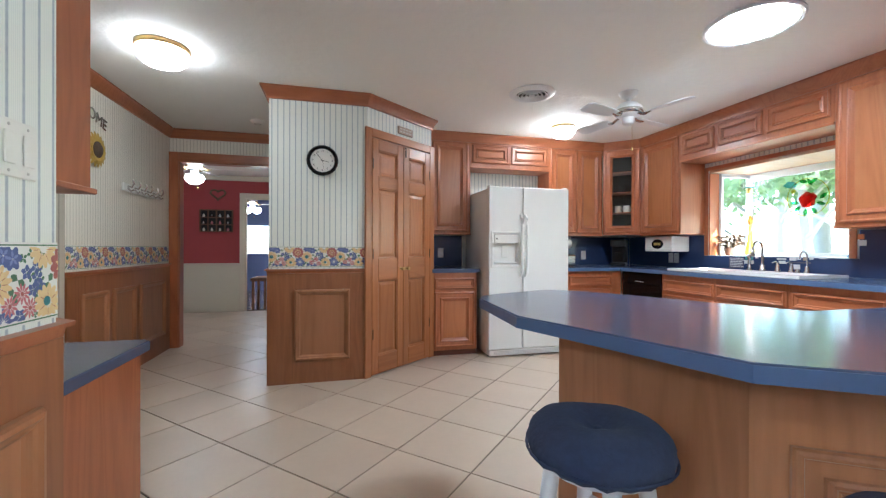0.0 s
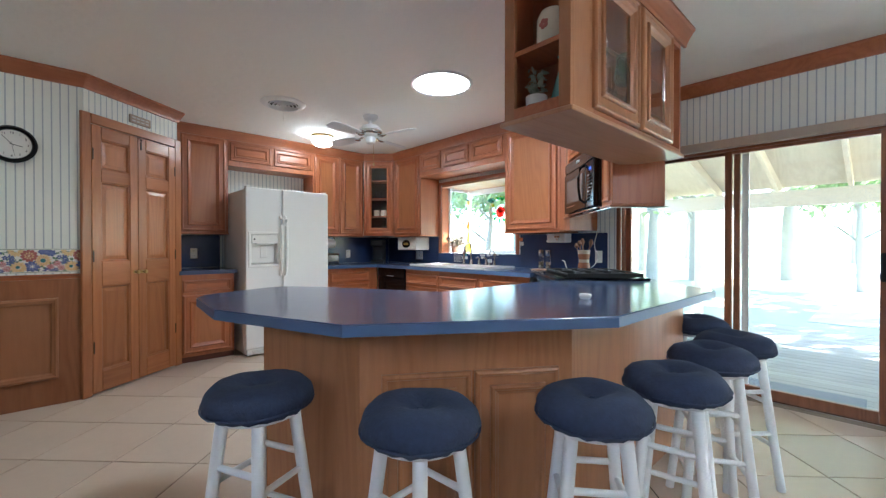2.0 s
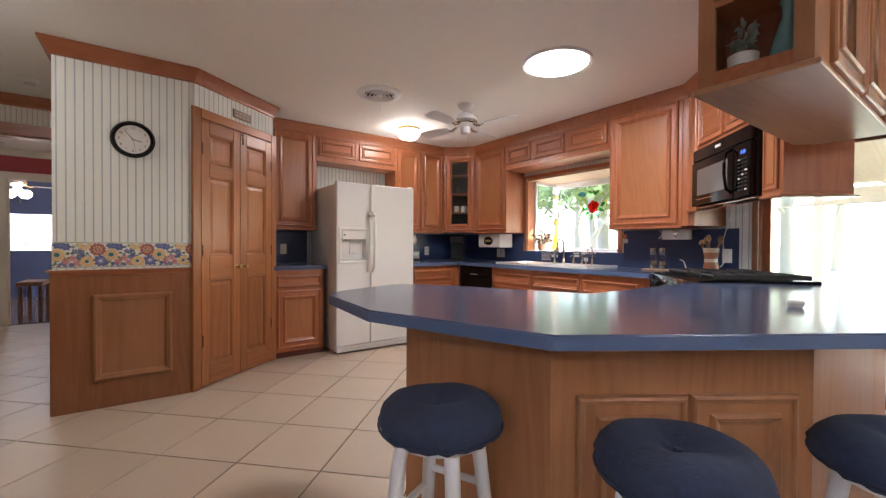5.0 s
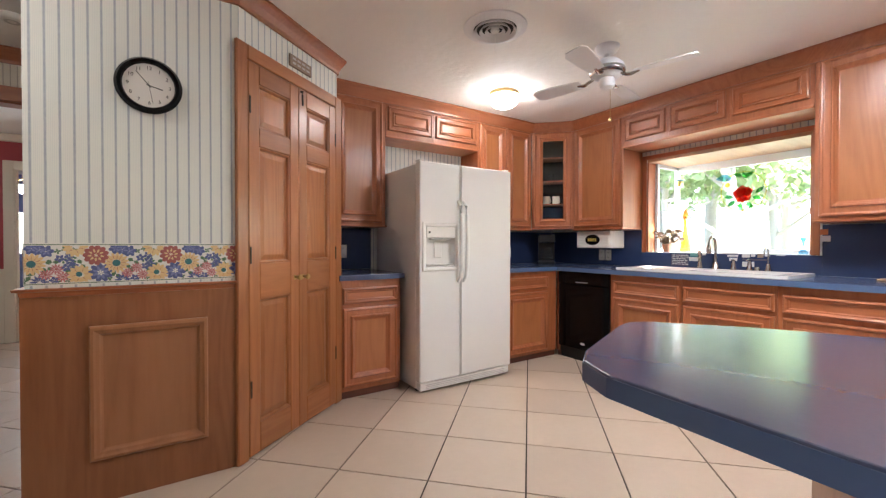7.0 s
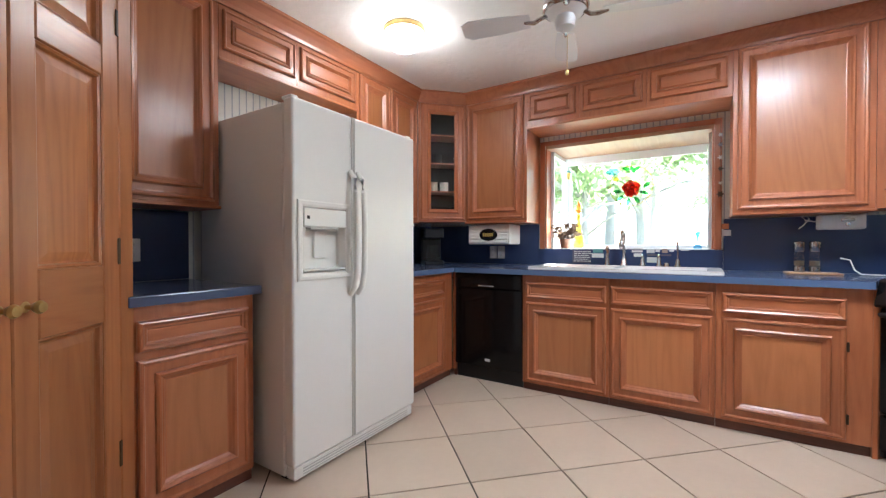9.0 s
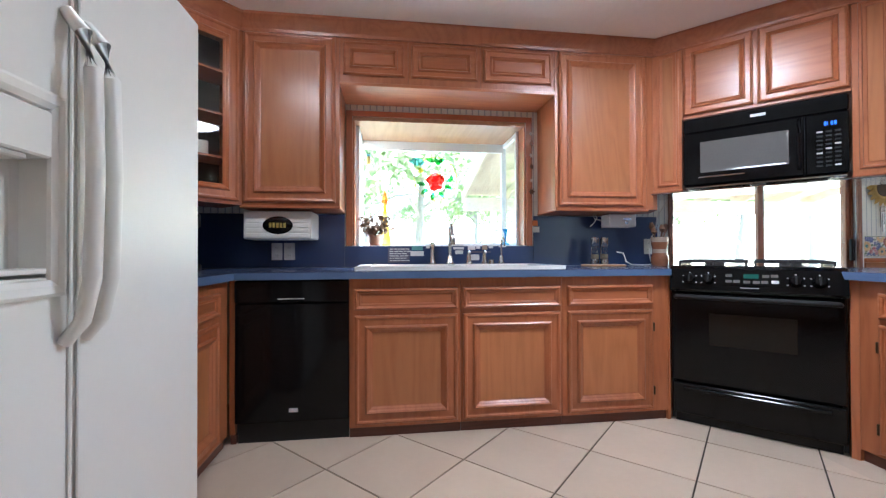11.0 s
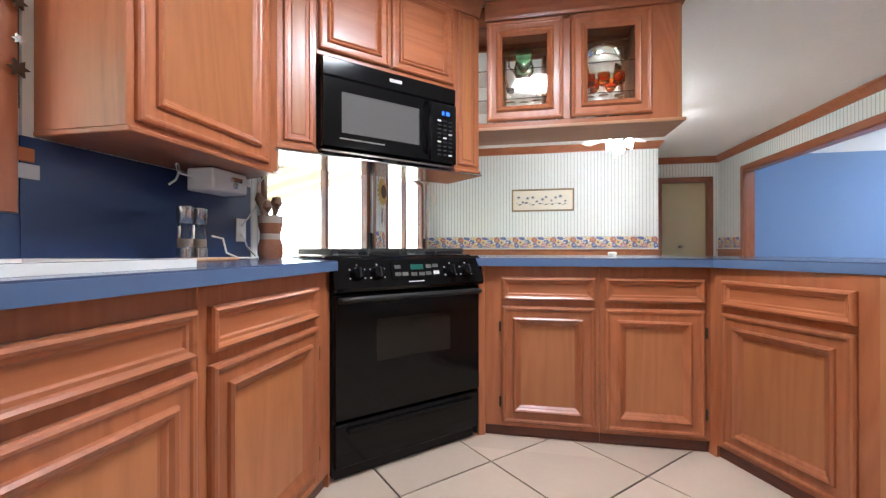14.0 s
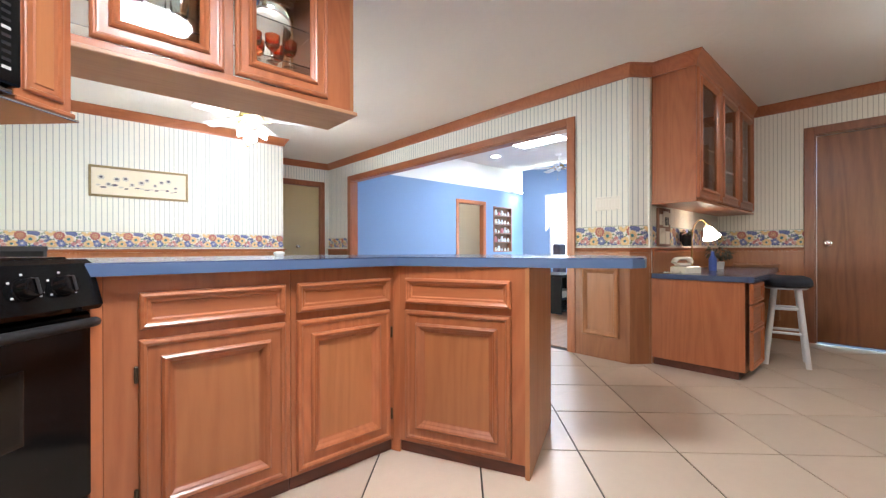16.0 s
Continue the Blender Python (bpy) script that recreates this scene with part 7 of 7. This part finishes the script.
part("bracket", box(-0.012, 0.012, -0.0575, -0.046, 0.04, 0.13, 0.002), BLACKM, o)
part("foliage", leaves(40, 0.05, 0.07, 0.016, 8), LEAF, o, at=pose(0, 0, 0.08))
o = thing("desk_plant", "small dark potted plant on the desk", "plant", pose(-1.80, 2.62, 0.7355))
part("pot", lathe([(0, 0), (0.035, 0), (0.042, 0.07), (0.037, 0.07), (0, 0.06)], 18), GREYPL, o, smooth=True)
part("foliage", leaves(150, 0.13, 0.14, 0.022, 21), DARKLEAF, o, at=pose(0, 0, 0.07))
o = thing("key_rack", "small wall rack with papers and keys", "rack", at(-0.80, 2.412, 180))
part("board", box(0, 0.27, -0.02, -0.001, 0.955, 1.275, 0.003), SPOON, o)
for x, z, w, h in ((0.02, 0.975, 0.12, 0.13), (0.15, 0.97, 0.09, 0.11), (0.10, 1.12, 0.12, 0.13), (0.02, 1.13, 0.06, 0.09), (0.225, 1.14, 0.035, 0.10)):
    part("paper", box(x, x + w, -0.024, -0.0205, z, z + h), CREAM, o, "cream paper")
for i in range(3):
    part("key", box(0.125 + 0.032 * i, 0.14 + 0.032 * i, -0.029, -0.0245, 1.13, 1.20, 0.002), BLACKM, o)
solid("desk_bottle", lathe([(0, 0), (0.03, 0), (0.032, 0.10), (0.014, 0.14), (0.014, 0.17), (0, 0.175)], 16), BLUEPL, "blue plastic spray bottle on the desk", "bottle", at=pose(-1.42, 2.66, 0.7355), smooth=True)


# ---- rooms beyond the openings ----
structure("wall_red_room", box(-4.6, -1.50, 8.90, 9.0, 0.84, 2.6), RED, "red painted wall of the far room")
structure("wall_red_dado", box(-4.6, -1.50, 8.90, 9.0, 0, 0.80), CREAM, "cream painted wainscot of the far room")
structure("trim_red_rail", box(-4.6, -1.50, 8.875, 9.0, 0.80, 0.84, 0.003), CREAM, "cream chair rail of the far room", "trim")
structure("wall_red_head", box(-1.50, 0.6, 8.90, 9.0, 1.98, 2.6), RED, "red painted wall over the far doorway")
structure("wall_red_side", box(-0.55, 0.6, 8.90, 9.0, 0, 1.98), RED, "red painted wall beside the far doorway")
structure("wall_red_west", box(-4.7, -4.6, 6.37, 9.0, 0, 2.6), RED, "red painted side wall")
structure("wall_red_east", box(0.6, 0.7, 6.0, 9.0, 0, 2.6), RED, "red painted side wall")
structure("wall_red_front", box(-4.6, -3.0, 6.25, 6.37, 0, 2.6), RED, "red painted front wall")
structure("ceiling_red_room", box(-4.7, 0.7, 6.37, 9.0, 2.36, 2.6), CEILING, "off-white ceiling of the far room", "ceiling")
casing("door_casing_far", (-1.50, 8.90), (-0.55, 8.90), 1.98, "cream painted doorway casing", 0.09, 0.02, 0.1, CREAM, CREAM)
structure("floor_far_room", box(-4.6, 2.0, 9.0, 13.0, -0.1, -0.002), CLAYP, "pale carpet of the farthest room", "floor")
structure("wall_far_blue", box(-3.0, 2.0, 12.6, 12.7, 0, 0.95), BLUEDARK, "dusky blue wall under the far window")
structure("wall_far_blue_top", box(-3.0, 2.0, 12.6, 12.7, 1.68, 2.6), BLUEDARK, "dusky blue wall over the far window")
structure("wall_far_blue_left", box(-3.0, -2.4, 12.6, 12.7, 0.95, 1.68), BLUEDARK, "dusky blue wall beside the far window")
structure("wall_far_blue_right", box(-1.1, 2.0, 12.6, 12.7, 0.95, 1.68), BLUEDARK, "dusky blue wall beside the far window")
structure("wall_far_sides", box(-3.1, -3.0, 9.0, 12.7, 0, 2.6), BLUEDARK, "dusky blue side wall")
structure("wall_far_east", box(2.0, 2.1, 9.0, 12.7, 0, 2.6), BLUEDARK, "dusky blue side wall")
structure("ceiling_far_room", box(-3.1, 2.1, 9.0, 12.7, 2.36, 2.6), CEILING, "off-white ceiling of the farthest room", "ceiling")
o = thing("window_far", "white slatted blind in the farthest window", "window", kind="structure")
for i in range(16):
    part("slat", box(-2.39, -1.11, 12.59, 12.63, 0.965 + i * 0.0445, 0.993 + i * 0.0445), PLASTIC, o)
o = thing("piano_bench", "dark wooden stand beside the far doorway", "stand", pose(-1.43, 9.25, 0))
part("top", box(-0.02, 0.25, -0.15, 0.45, 0.50, 0.56, 0.01), SPOON, o)
for x in (0.0, 0.2):
    for y in (-0.12, 0.4):
        part("leg", box(x, x + 0.04, y, y + 0.04, 0, 0.499), SPOON, o)
GLOBE = [(0, -0.13), (0.05, -0.125), (0.10, -0.09), (0.115, -0.05), (0.09, -0.01), (0.05, 0.0), (0, 0.0)]
fan2 = fan(-1.744, 7.134, 0.10, "white far-room ceiling fan with a lit globe", 5, 8, 0.58)
fan2.location.z = 2.36
part("globe", lathe(GLOBE, 22), LAMP_FAR, fan2, "lit white glass globe", at=pose(0, 0, -0.285), smooth=True)
fan3 = fan(-1.683, 10.49, 0.22, "white ceiling fan with lit globes in a bedroom", 4, 10, 0.5)
fan3.location.z = 2.36
for x in (-0.09, 0.09):
    part("globe", lathe([(r * 0.75, z) for r, z in GLOBE], 18), LAMP_FAR, fan3, "lit white glass globe", at=pose(x, 0, -0.40), smooth=True)
structure("trim_red_crown", box(-4.6, 0.6, 8.86, 8.899, 2.27, 2.359, 0.006), CREAM, "cream crown moulding of the far room", "trim")
o = thing("display_box", "dark wooden display box of small trinkets", "shadow box", pose(-2.19, 8.896, 1.38))
part("back", box(0.01, 0.50, -0.02, -0.001, 0.01, 0.37), BLACKM, o)
for q in ((0, 0.51, 0, 0.014), (0, 0.51, 0.366, 0.38), (0, 0.51, 0.12, 0.13), (0, 0.51, 0.24, 0.25)):
    part("shelf", box(q[0], q[1], -0.07, -0.0205, q[2], q[3]), SPOON, o)
for x in (0.0, 0.12, 0.25, 0.38, 0.498):
    part("divider", box(x, x + 0.012, -0.068, -0.0207, 0.0145, 0.3655), SPOON, o)
rnd = random.Random(2)
for i in range(12):
    x, z = 0.03 + 0.125 * (i % 4), (0.0145, 0.1305, 0.2505)[i // 4]
    solid("trinket", lathe([(0, 0), (0.018, 0), (0.02, 0.03), (0.008, 0.05), (0, 0.06)], 10), rnd.choice((CERAMIC, STEEL, B_PNK, PRINT)), "small trinket in the display box", "trinket", at=pose(-2.19 + x + 0.03, 8.85, 1.38 + z), group="trinkets", smooth=True)
o = thing("heart_wreath", "twig wreath shaped like a heart", "wreath", pose(-1.92, 8.88, 2.03))
heart = [(0.012 * 16 * math.sin(a) ** 3 * 0.6, 0, 0.0085 * (13 * math.cos(a) - 5 * math.cos(2 * a) - 2 * math.cos(3 * a) - math.cos(4 * a)) * 0.7) for a in [2 * math.pi * i / 30 for i in range(31)]]
part("twigs", tube(heart, 0.016, 8), DRYLEAF, o, smooth=True)
o = thing("dark_cabinet_clock", "dark wooden wall cabinet on the red wall", "wall cabinet", pose(-2.62, 8.896, 1.20))
part("body", box(-0.10, 0.14, -0.12, -0.001, 0, 0.52, 0.006), SPOON, o)
part("hood", prism([(-0.13, -0.14), (0.17, -0.14), (0.17, -0.002), (-0.13, -0.002)], 0.521, 0.56, 0.01), SPOON, o)
part("glass", box(-0.07, 0.11, -0.126, -0.1205, 0.06, 0.46), BLACKG, o)

# living room to the west
LX, LY, LZ = -6.2, -3.0, 2.42
structure("floor_living", box(-9.0, WX - T - 0.001, -6.5, 2.28, -0.12, -0.012), LOFTWOOD, "bed of the wooden living-room floor", "floor")
b = bmesh.new()
y = -3.0
k = 0
while y < 2.2:
    box(-7.0 + 0.3 * (k % 3), -3.4 + 0.3 * (k % 3), y, y + 0.098, -0.0115, 0.0, bm=b)
    box(-3.398 + 0.3 * (k % 3), -0.655, y, y + 0.098, -0.0115, 0.0, bm=b)
    y += 0.1
    k += 1
solid("floor_boards", b, LOFTWOOD, "honey-brown wooden floor boards", "floor", kind="stuff")
b = bmesh.new()
box(-3.80, WX - T, LY - T, LY, 0, LZ, bm=b)
box(-4.68, -3.80, LY - T, LY, 2.03, LZ, bm=b)
box(-5.04, -4.68, LY - T, LY, 0, LZ, bm=b)
box(-5.77, -5.04, LY - T, LY, 2.0, LZ, bm=b)
box(-5.77, -5.04, LY - T, LY, 0, 0.85, bm=b)
box(-6.6, -5.77, LY - T, LY, 0, LZ, bm=b)
structure("wall_living_south", b, BLUEWALL, "blue painted living-room wall with a doorway")
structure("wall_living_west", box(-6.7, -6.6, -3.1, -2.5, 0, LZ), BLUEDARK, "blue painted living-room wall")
b = bmesh.new()
box(-5.75, -5.65, -2.55, -1.75, 0, 2.9, bm=b)
box(-5.75, -5.65, -1.75, -0.6, 0, 0.5, bm=b)
box(-5.75, -5.65, -1.75, -0.6, 2.15, 2.9, bm=b)
box(-5.75, -5.65, -0.6, 2.3, 0, 2.9, bm=b)
structure("wall_living_window", b, BLUEWALL, "blue painted wall with the living-room window")
structure("wall_living_north", box(-6.7, DX - T, 2.28, 2.40, 0, 3.1), BLUEWALL, "blue painted living-room wall")
b = bmesh.new()
box(-6.7, WX - T, LY - 0.10, LY, LZ, 3.05, bm=b)
structure("wall_living_upper", b, WHITEWALL, "white upper wall of the living room")
b = bmesh.new()
box(-6.7, WX - T, -3.1, -1.37, 3.0, 3.1, bm=b)
box(-6.7, WX - T, -0.33, 2.4, 3.0, 3.1, bm=b)
box(-6.7, -4.12, -1.37, -0.33, 3.0, 3.1, bm=b)
box(-3.46, WX - T, -1.37, -0.33, 3.0, 3.1, bm=b)
structure("ceiling_living", b, WHITEWALL, "white raised living-room ceiling with a skylight", "ceiling")
structure("wall_living_over", box(WX - T, WX - T + 0.1, -3.2, 2.4, CH + 0.101, 3.1), WHITEWALL, "white wall over the wide opening")
structure("ceiling_living_low", box(-6.7, -5.66, -3.0, -2.45, 2.40, 2.419), CEILING, "low ceiling over the far passage", "ceiling")
structure("window_skylight", box(-4.119, -3.461, -1.369, -0.331, 3.005, 3.03), LAMP_LOFT, "bright flat skylight panel in the living room", "skylight")
for x, y in ((-4.21, -2.22), (-5.9, -2.75)):
    solid("recessed_light", lathe([(0, -0.003), (0.07, -0.003), (0.085, -0.006), (0.09, 0)], 24), LAMP_FAN, "lit recessed ceiling light", "recessed light", at=pose(x, y, 3.0 if x > -5 else 2.399), group="recessed lights", smooth=True)
fan4 = fan(-5.05, -1.14, 0.2, "white living-room ceiling fan", 5, 25, 0.6)
fan4.location.z = 3.0
casing("door_casing_living", (-3.80, LY), (-4.68, LY), 2.02, "stained oak casing of the living-room doorway", 0.08)
structure("wall_passage", box(-5.0, -3.4, -5.2, -5.1, 0, 2.4), CREAM, "cream wall of the passage beyond")
structure("wall_passage_side", box(-5.0, -4.9, -5.1, -3.13, 0, 2.4), CREAM, "cream wall of the passage beyond")
structure("wall_passage_east", box(-3.5, -3.4, -5.1, -3.13, 0, 2.4), CREAM, "cream wall of the passage beyond")
structure("ceiling_passage", box(-5.0, -3.4, -5.1, -3.13, 2.38, 2.45), CEILING, "ceiling of the passage beyond", "ceiling")
# added lamp, hidden above the door head, that brightens the passage walls
dome("passage_light", -4.2, -4.4, 0.1, "unseen fill light added to brighten the passage")
o = thing("wall_shelf", "dark wooden built-in shelf of small collectibles", "shelf", pose(-5.77, LY - 0.12, 0.85))
part("back", box(0.03, 0.70, 0.0, 0.012, 0.02, 1.13), SPOON, o)
for x in (0.0, 0.70):
    part("side", box(x, x + 0.03, 0.0, 0.14, 0.0, 1.15), FRAMEWOOD, o)
for z in (0.0, 0.24, 0.47, 0.70, 0.92, 1.13):
    part("shelf_board", box(0.031, 0.699, 0.0125, 0.13, z, z + 0.02), FRAMEWOOD, o)
rnd = random.Random(8)
for z in (0.02, 0.26, 0.49, 0.72, 0.94):
    for i in range(5):
        s = rnd.uniform(0.6, 1.4)
        solid("collectible", lathe([(0, 0), (0.03 * s, 0), (0.04 * s, 0.04 * s), (0.02 * s, 0.08 * s), (0.025 * s, 0.10 * s), (0, 0.11 * s)], 10), rnd.choice((CERAMIC, PRINT, B_PNK, GREYPL)), "small pale collectible on the shelf", "collectible", at=pose(-5.69 + i * 0.125, LY - 0.05, 0.851 + z), group="collectibles", smooth=True)
o = thing("window_living", "living-room window with a gathered white curtain", "window", kind="structure")
for q in ((-1.75, -1.70, 0.5, 2.15), (-0.65, -0.6, 0.5, 2.15), (-1.70, -0.65, 0.5, 0.56), (-1.70, -0.65, 2.09, 2.15)):
    part("window_frame", box(-5.70, -5.64, *q), WHITEPAINT, o)
for i in range(24):
    part("slat", box(-5.70, -5.66, -1.69, -0.66, 0.58 + i * 0.062, 0.61 + i * 0.062), PLASTIC, o)
b = bmesh.new()
n = 30
rows = [[b.verts.new((-5.60 + 0.025 * math.sin(i * 1.1), -1.85 + 0.9 * i / n, 2.22 - (0.0 if j == 0 else (0.75 * (1 - i / n) + 0.12 + 0.05 * math.sin(i * 0.9))))) for j in range(2)] for i in range(n + 1)]
for a, c in zip(rows, rows[1:]):
    b.faces.new((a[0], c[0], c[1], a[1]))
solid("curtain", b, CLOTH, "gathered white curtain swag at the living-room window", "curtain", smooth=True)
o = thing("armchair", "dark blue upholstered chair in the living room", "chair", pose(-3.6, -0.55, 0, 0, 0, 20))
part("seat", box(-0.3, 0.3, -0.3, 0.3, 0.25, 0.45, 0.04, seg=2), BLACKM, o)
part("backrest", box(-0.3, 0.3, 0.22, 0.34, 0.451, 1.02, 0.04, seg=2), CARD, o)
for x in (-0.26, 0.2):
    for y in (-0.26, 0.22):
        part("leg", box(x, x + 0.05, y, y + 0.05, 0, 0.249), BLACKM, o)
o = thing("media_stand", "black media stand in the living room", "stand", pose(-2.6, 0.35, 0))
part("top", box(-0.3, 0.3, -0.25, 0.25, 0.52, 0.56, 0.006), BLACKM, o)
for x in (-0.3, 0.27):
    part("side", box(x, x + 0.03, -0.25, 0.25, 0, 0.5195), BLACKM, o)
part("shelf", box(-0.269, 0.269, -0.24, 0.24, 0.2, 0.22), BLACKM, o)
part("bottom", box(-0.269, 0.269, -0.24, 0.24, 0.03, 0.05), BLACKM, o)
part("device", box(-0.2, 0.2, -0.2, 0.2, 0.221, 0.32, 0.01), GREYPL, o)

# ---- outdoors: deck, patio roof, lawn and trees ----
structure("ground", box(EX + T + 0.02, 160, -120, 120, -0.5, -0.16), GRASS, "sunlit lawn reaching to the trees", "lawn")
structure("ground_back", box(-160, EX + T + 0.01, -120, 120, -0.6, -0.2), GRASS, "lawn round the house", "lawn")
o = thing("deck", "weathered wooden patio deck", "deck", kind="structure")
pl = finish("board", box(0, 7.2, 0, 0.136, -0.035, 0.0, 0.004), DECKWOOD)
for i in range(28):
    d = new("board", pl)
    d.matrix_basis = at(EX + T + 0.06 + i * 0.142 + 0.136, -3.2, 90)
    d.matrix_basis = Matrix.Translation((0, 0, -0.03)) @ d.matrix_basis
    d.parent = o
part("joists", box(EX + T + 0.03, 8.0, -3.2, 4.0, -0.16, -0.066), DECKWOOD, o)
structure("path", box(9.5, 40, -2.5, 1.5, -0.159, -0.15), STONE, "pale gravel drive across the lawn", "path")
o = thing("patio_roof", "wooden patio roof with exposed rafters", "roof", kind="structure")
RT = math.degrees(math.atan2(0.95, 4.0))
rm = Matrix.Translation((EX + T, 0, 2.93)) @ Matrix.Rotation(radians(RT), 4, "Y")
part("decking", box(0.0, 4.05, -3.6, 3.15, 0.0, 0.03), RAFTER, o, at=rm)
raf = finish("rafter", box(0.0, 4.05, 0, 0.045, -0.14, -0.001, 0.003), RAFTER)
for i in range(10):
    d = new("rafter", raf)
    d.matrix_basis, d.parent = rm @ Matrix.Translation((0, -3.55 + i * 0.74, 0)), o
part("beam", box(7.7, 7.8, -3.6, 3.15, 1.70, 1.92, 0.004), RAFTER, o)
for y in (-3.4, -0.35, 2.6):
    part("post", box(7.70, 7.80, y, y + 0.10, -0.16, 1.699, 0.004), RAFTER, o)
b = box(EX + T + 0.09, EX + T + 0.62, SL1[0] + 0.12, SL1[0] + 1.35, -0.029, -0.017, 0.004)
solid("door_mat", b, MATGREY, "grey ribbed mat on the deck by the door", "mat")
pf = fan(6.2, -0.4, 0.18, "dark patio ceiling fan under the rafters", 5, 30, 0.55)
pf.location.z = 2.45

def tree(m, label, height, spread, seed, name="tree"):
    r = random.Random(seed)
    o = thing(name, label, "tree", m, "garden trees")
    base_r = 0.03 * height
    b = tube([(0, 0, 0), (0.05, 0.03, height * 0.25), (-0.05, 0.1, height * 0.5), (0.1, 0, height * 0.85)], [base_r, base_r * 0.75, base_r * 0.5, base_r * 0.12], 10)
    for i in range(8):
        a, z = r.uniform(0, 6.28), height * r.uniform(0.3, 0.7)
        e = (spread * r.uniform(0.5, 0.9) * math.cos(a), spread * r.uniform(0.5, 0.9) * math.sin(a), z + height * r.uniform(0.08, 0.3))
        tube([(0, 0.05, z), (e[0] * 0.5, e[1] * 0.5, (z + e[2]) / 2 + 0.2), e], [base_r * 0.35, base_r * 0.22, base_r * 0.06], 7, bm=b)
    part("trunk", b, TRUNK, o, smooth=True)
    verts, faces = [], []
    for _ in range(34):
        a, e, d = r.uniform(0, 6.28), r.uniform(-0.5, 1.3), r.uniform(0.35, 1.0)
        c = Vector((spread * d * math.cos(a) * math.cos(e), spread * d * math.sin(a) * math.cos(e), height * 0.66 + height * 0.30 * d * math.sin(e)))
        for _ in range(75):
            q = c + Vector((r.gauss(0, 1), r.gauss(0, 1), r.gauss(0, 0.7))) * spread * 0.17
            t = Euler((r.uniform(-1.2, 1.2), r.uniform(-1.2, 1.2), r.uniform(0, 6.28))).to_matrix()
            s = 0.022 * height * r.uniform(0.6, 1.4)
            k = len(verts)
            verts += [q + t @ Vector(p) for p in ((-s, 0, 0), (0, s * 0.5, 0), (s, 0, 0), (0, -s * 0.5, 0))]
            faces.append((k, k + 1, k + 2, k + 3))
    me = bpy.data.meshes.new("crown")
    me.from_pydata([tuple(v) for v in verts], [], faces)
    me.materials.append(CROWN)
    c = new("crown", me)
    c.parent = o
    return o


t1 = tree(pose(17.5, 5.4, -0.2), "broad shade tree with open leafy crown", 7.5, 2.9, 1)
t2 = tree(pose(15.0, -3.0, -0.2), "tall shade tree with leafy crown", 9.0, 3.6, 2)
t3 = tree(pose(9.2, 7.2, -0.2), "young garden tree with loose foliage", 4.6, 1.9, 3)
for x, y, a in ((13.5, 8.2, 70), (15.5, 6.2, 200), (22, 9, 40), (30, -4, 100), (26, -14, 200), (34, 16, 10), (18, 14, 80), (42, 2, 30), (38, -22, 60)):
    copy_thing(t1, pose(x, y, -0.2, 0, 0, a))
for x, y, a in ((20, 3, 140), (24, -8, 10), (14, 10, 60), (28, 6, 190), (48, -10, 70), (46, 14, 200), (20, -18, 20)):
    copy_thing(t2, pose(x, y, -0.2, 0, 0, a))
for x, y, a in ((12.5, -6.5, 100), (16.5, 1.0, 30), (8.2, 5.6, 80), (11.5, 6.0, 10), (10.5, 9.5, 150)):
    copy_thing(t3, pose(x, y, -0.2, 0, 0, a))


# ---- floor tiles, laid corner to corner with the walls ----
STEP = 0.6466
HALF = STEP / 2 - 0.0055
tile_me = bpy.data.meshes.new("tile")
b = bmesh.new()
prism([(HALF, 0), (0, HALF), (-HALF, 0), (0, -HALF)], -0.005, 0.0, 0.0012, bm=b, seg=1)
tile_me = finish("tile", b, TILE)
floor = bpy.data.objects["floor"]


def clipped(poly, x0, x1, y0, y1):
    for axis, lim, keep in ((0, x0, 1), (0, x1, -1), (1, y0, 1), (1, y1, -1)):
        out = []
        for i, p in enumerate(poly):
            q = poly[(i + 1) % len(poly)]
            a, c = (p[axis] - lim) * keep, (q[axis] - lim) * keep
            if a >= 0:
                out.append(p)
            if a * c < 0:
                t = a / (a - c)
                out.append((p[0] + (q[0] - p[0]) * t, p[1] + (q[1] - p[1]) * t))
        poly = out
        if len(poly) < 3:
            return []
    return poly


AREAS = ((WX + 0.001, EX + 0.03, -2.94, 2.30), (DX, EX, 2.30, 6.25), (-2.9, -0.47, 6.25, 8.89))
for i in range(-14, 9):
    for j in range(-17, 15):
        p, q = 7.03 + STEP * i, -1.69 + STEP * j
        cx, cy = (p + q) / 2, (p - q) / 2 
        cy += STEP / 2
        dia = [(cx + HALF, cy), (cx, cy + HALF), (cx - HALF, cy), (cx, cy - HALF)]
        for x0, x1, y0, y1 in AREAS:
            poly = clipped(dia, x0, x1, y0, y1)
            if not poly:
                continue
            if len(poly) == 4 and all(abs(a[0] - c[0]) + abs(a[1] - c[1]) < 1e-6 for a, c in zip(poly, dia)):
                o = new("tile", tile_me)
                o.matrix_basis = Matrix.Translation((cx, cy, 0))
            else:
                o = new("tile", finish("tile", prism([(x - cx, y - cy) for x, y in poly], -0.005, 0.0), TILE))
                o.matrix_basis = Matrix.Translation((cx, cy, 0))
            o.parent = floor
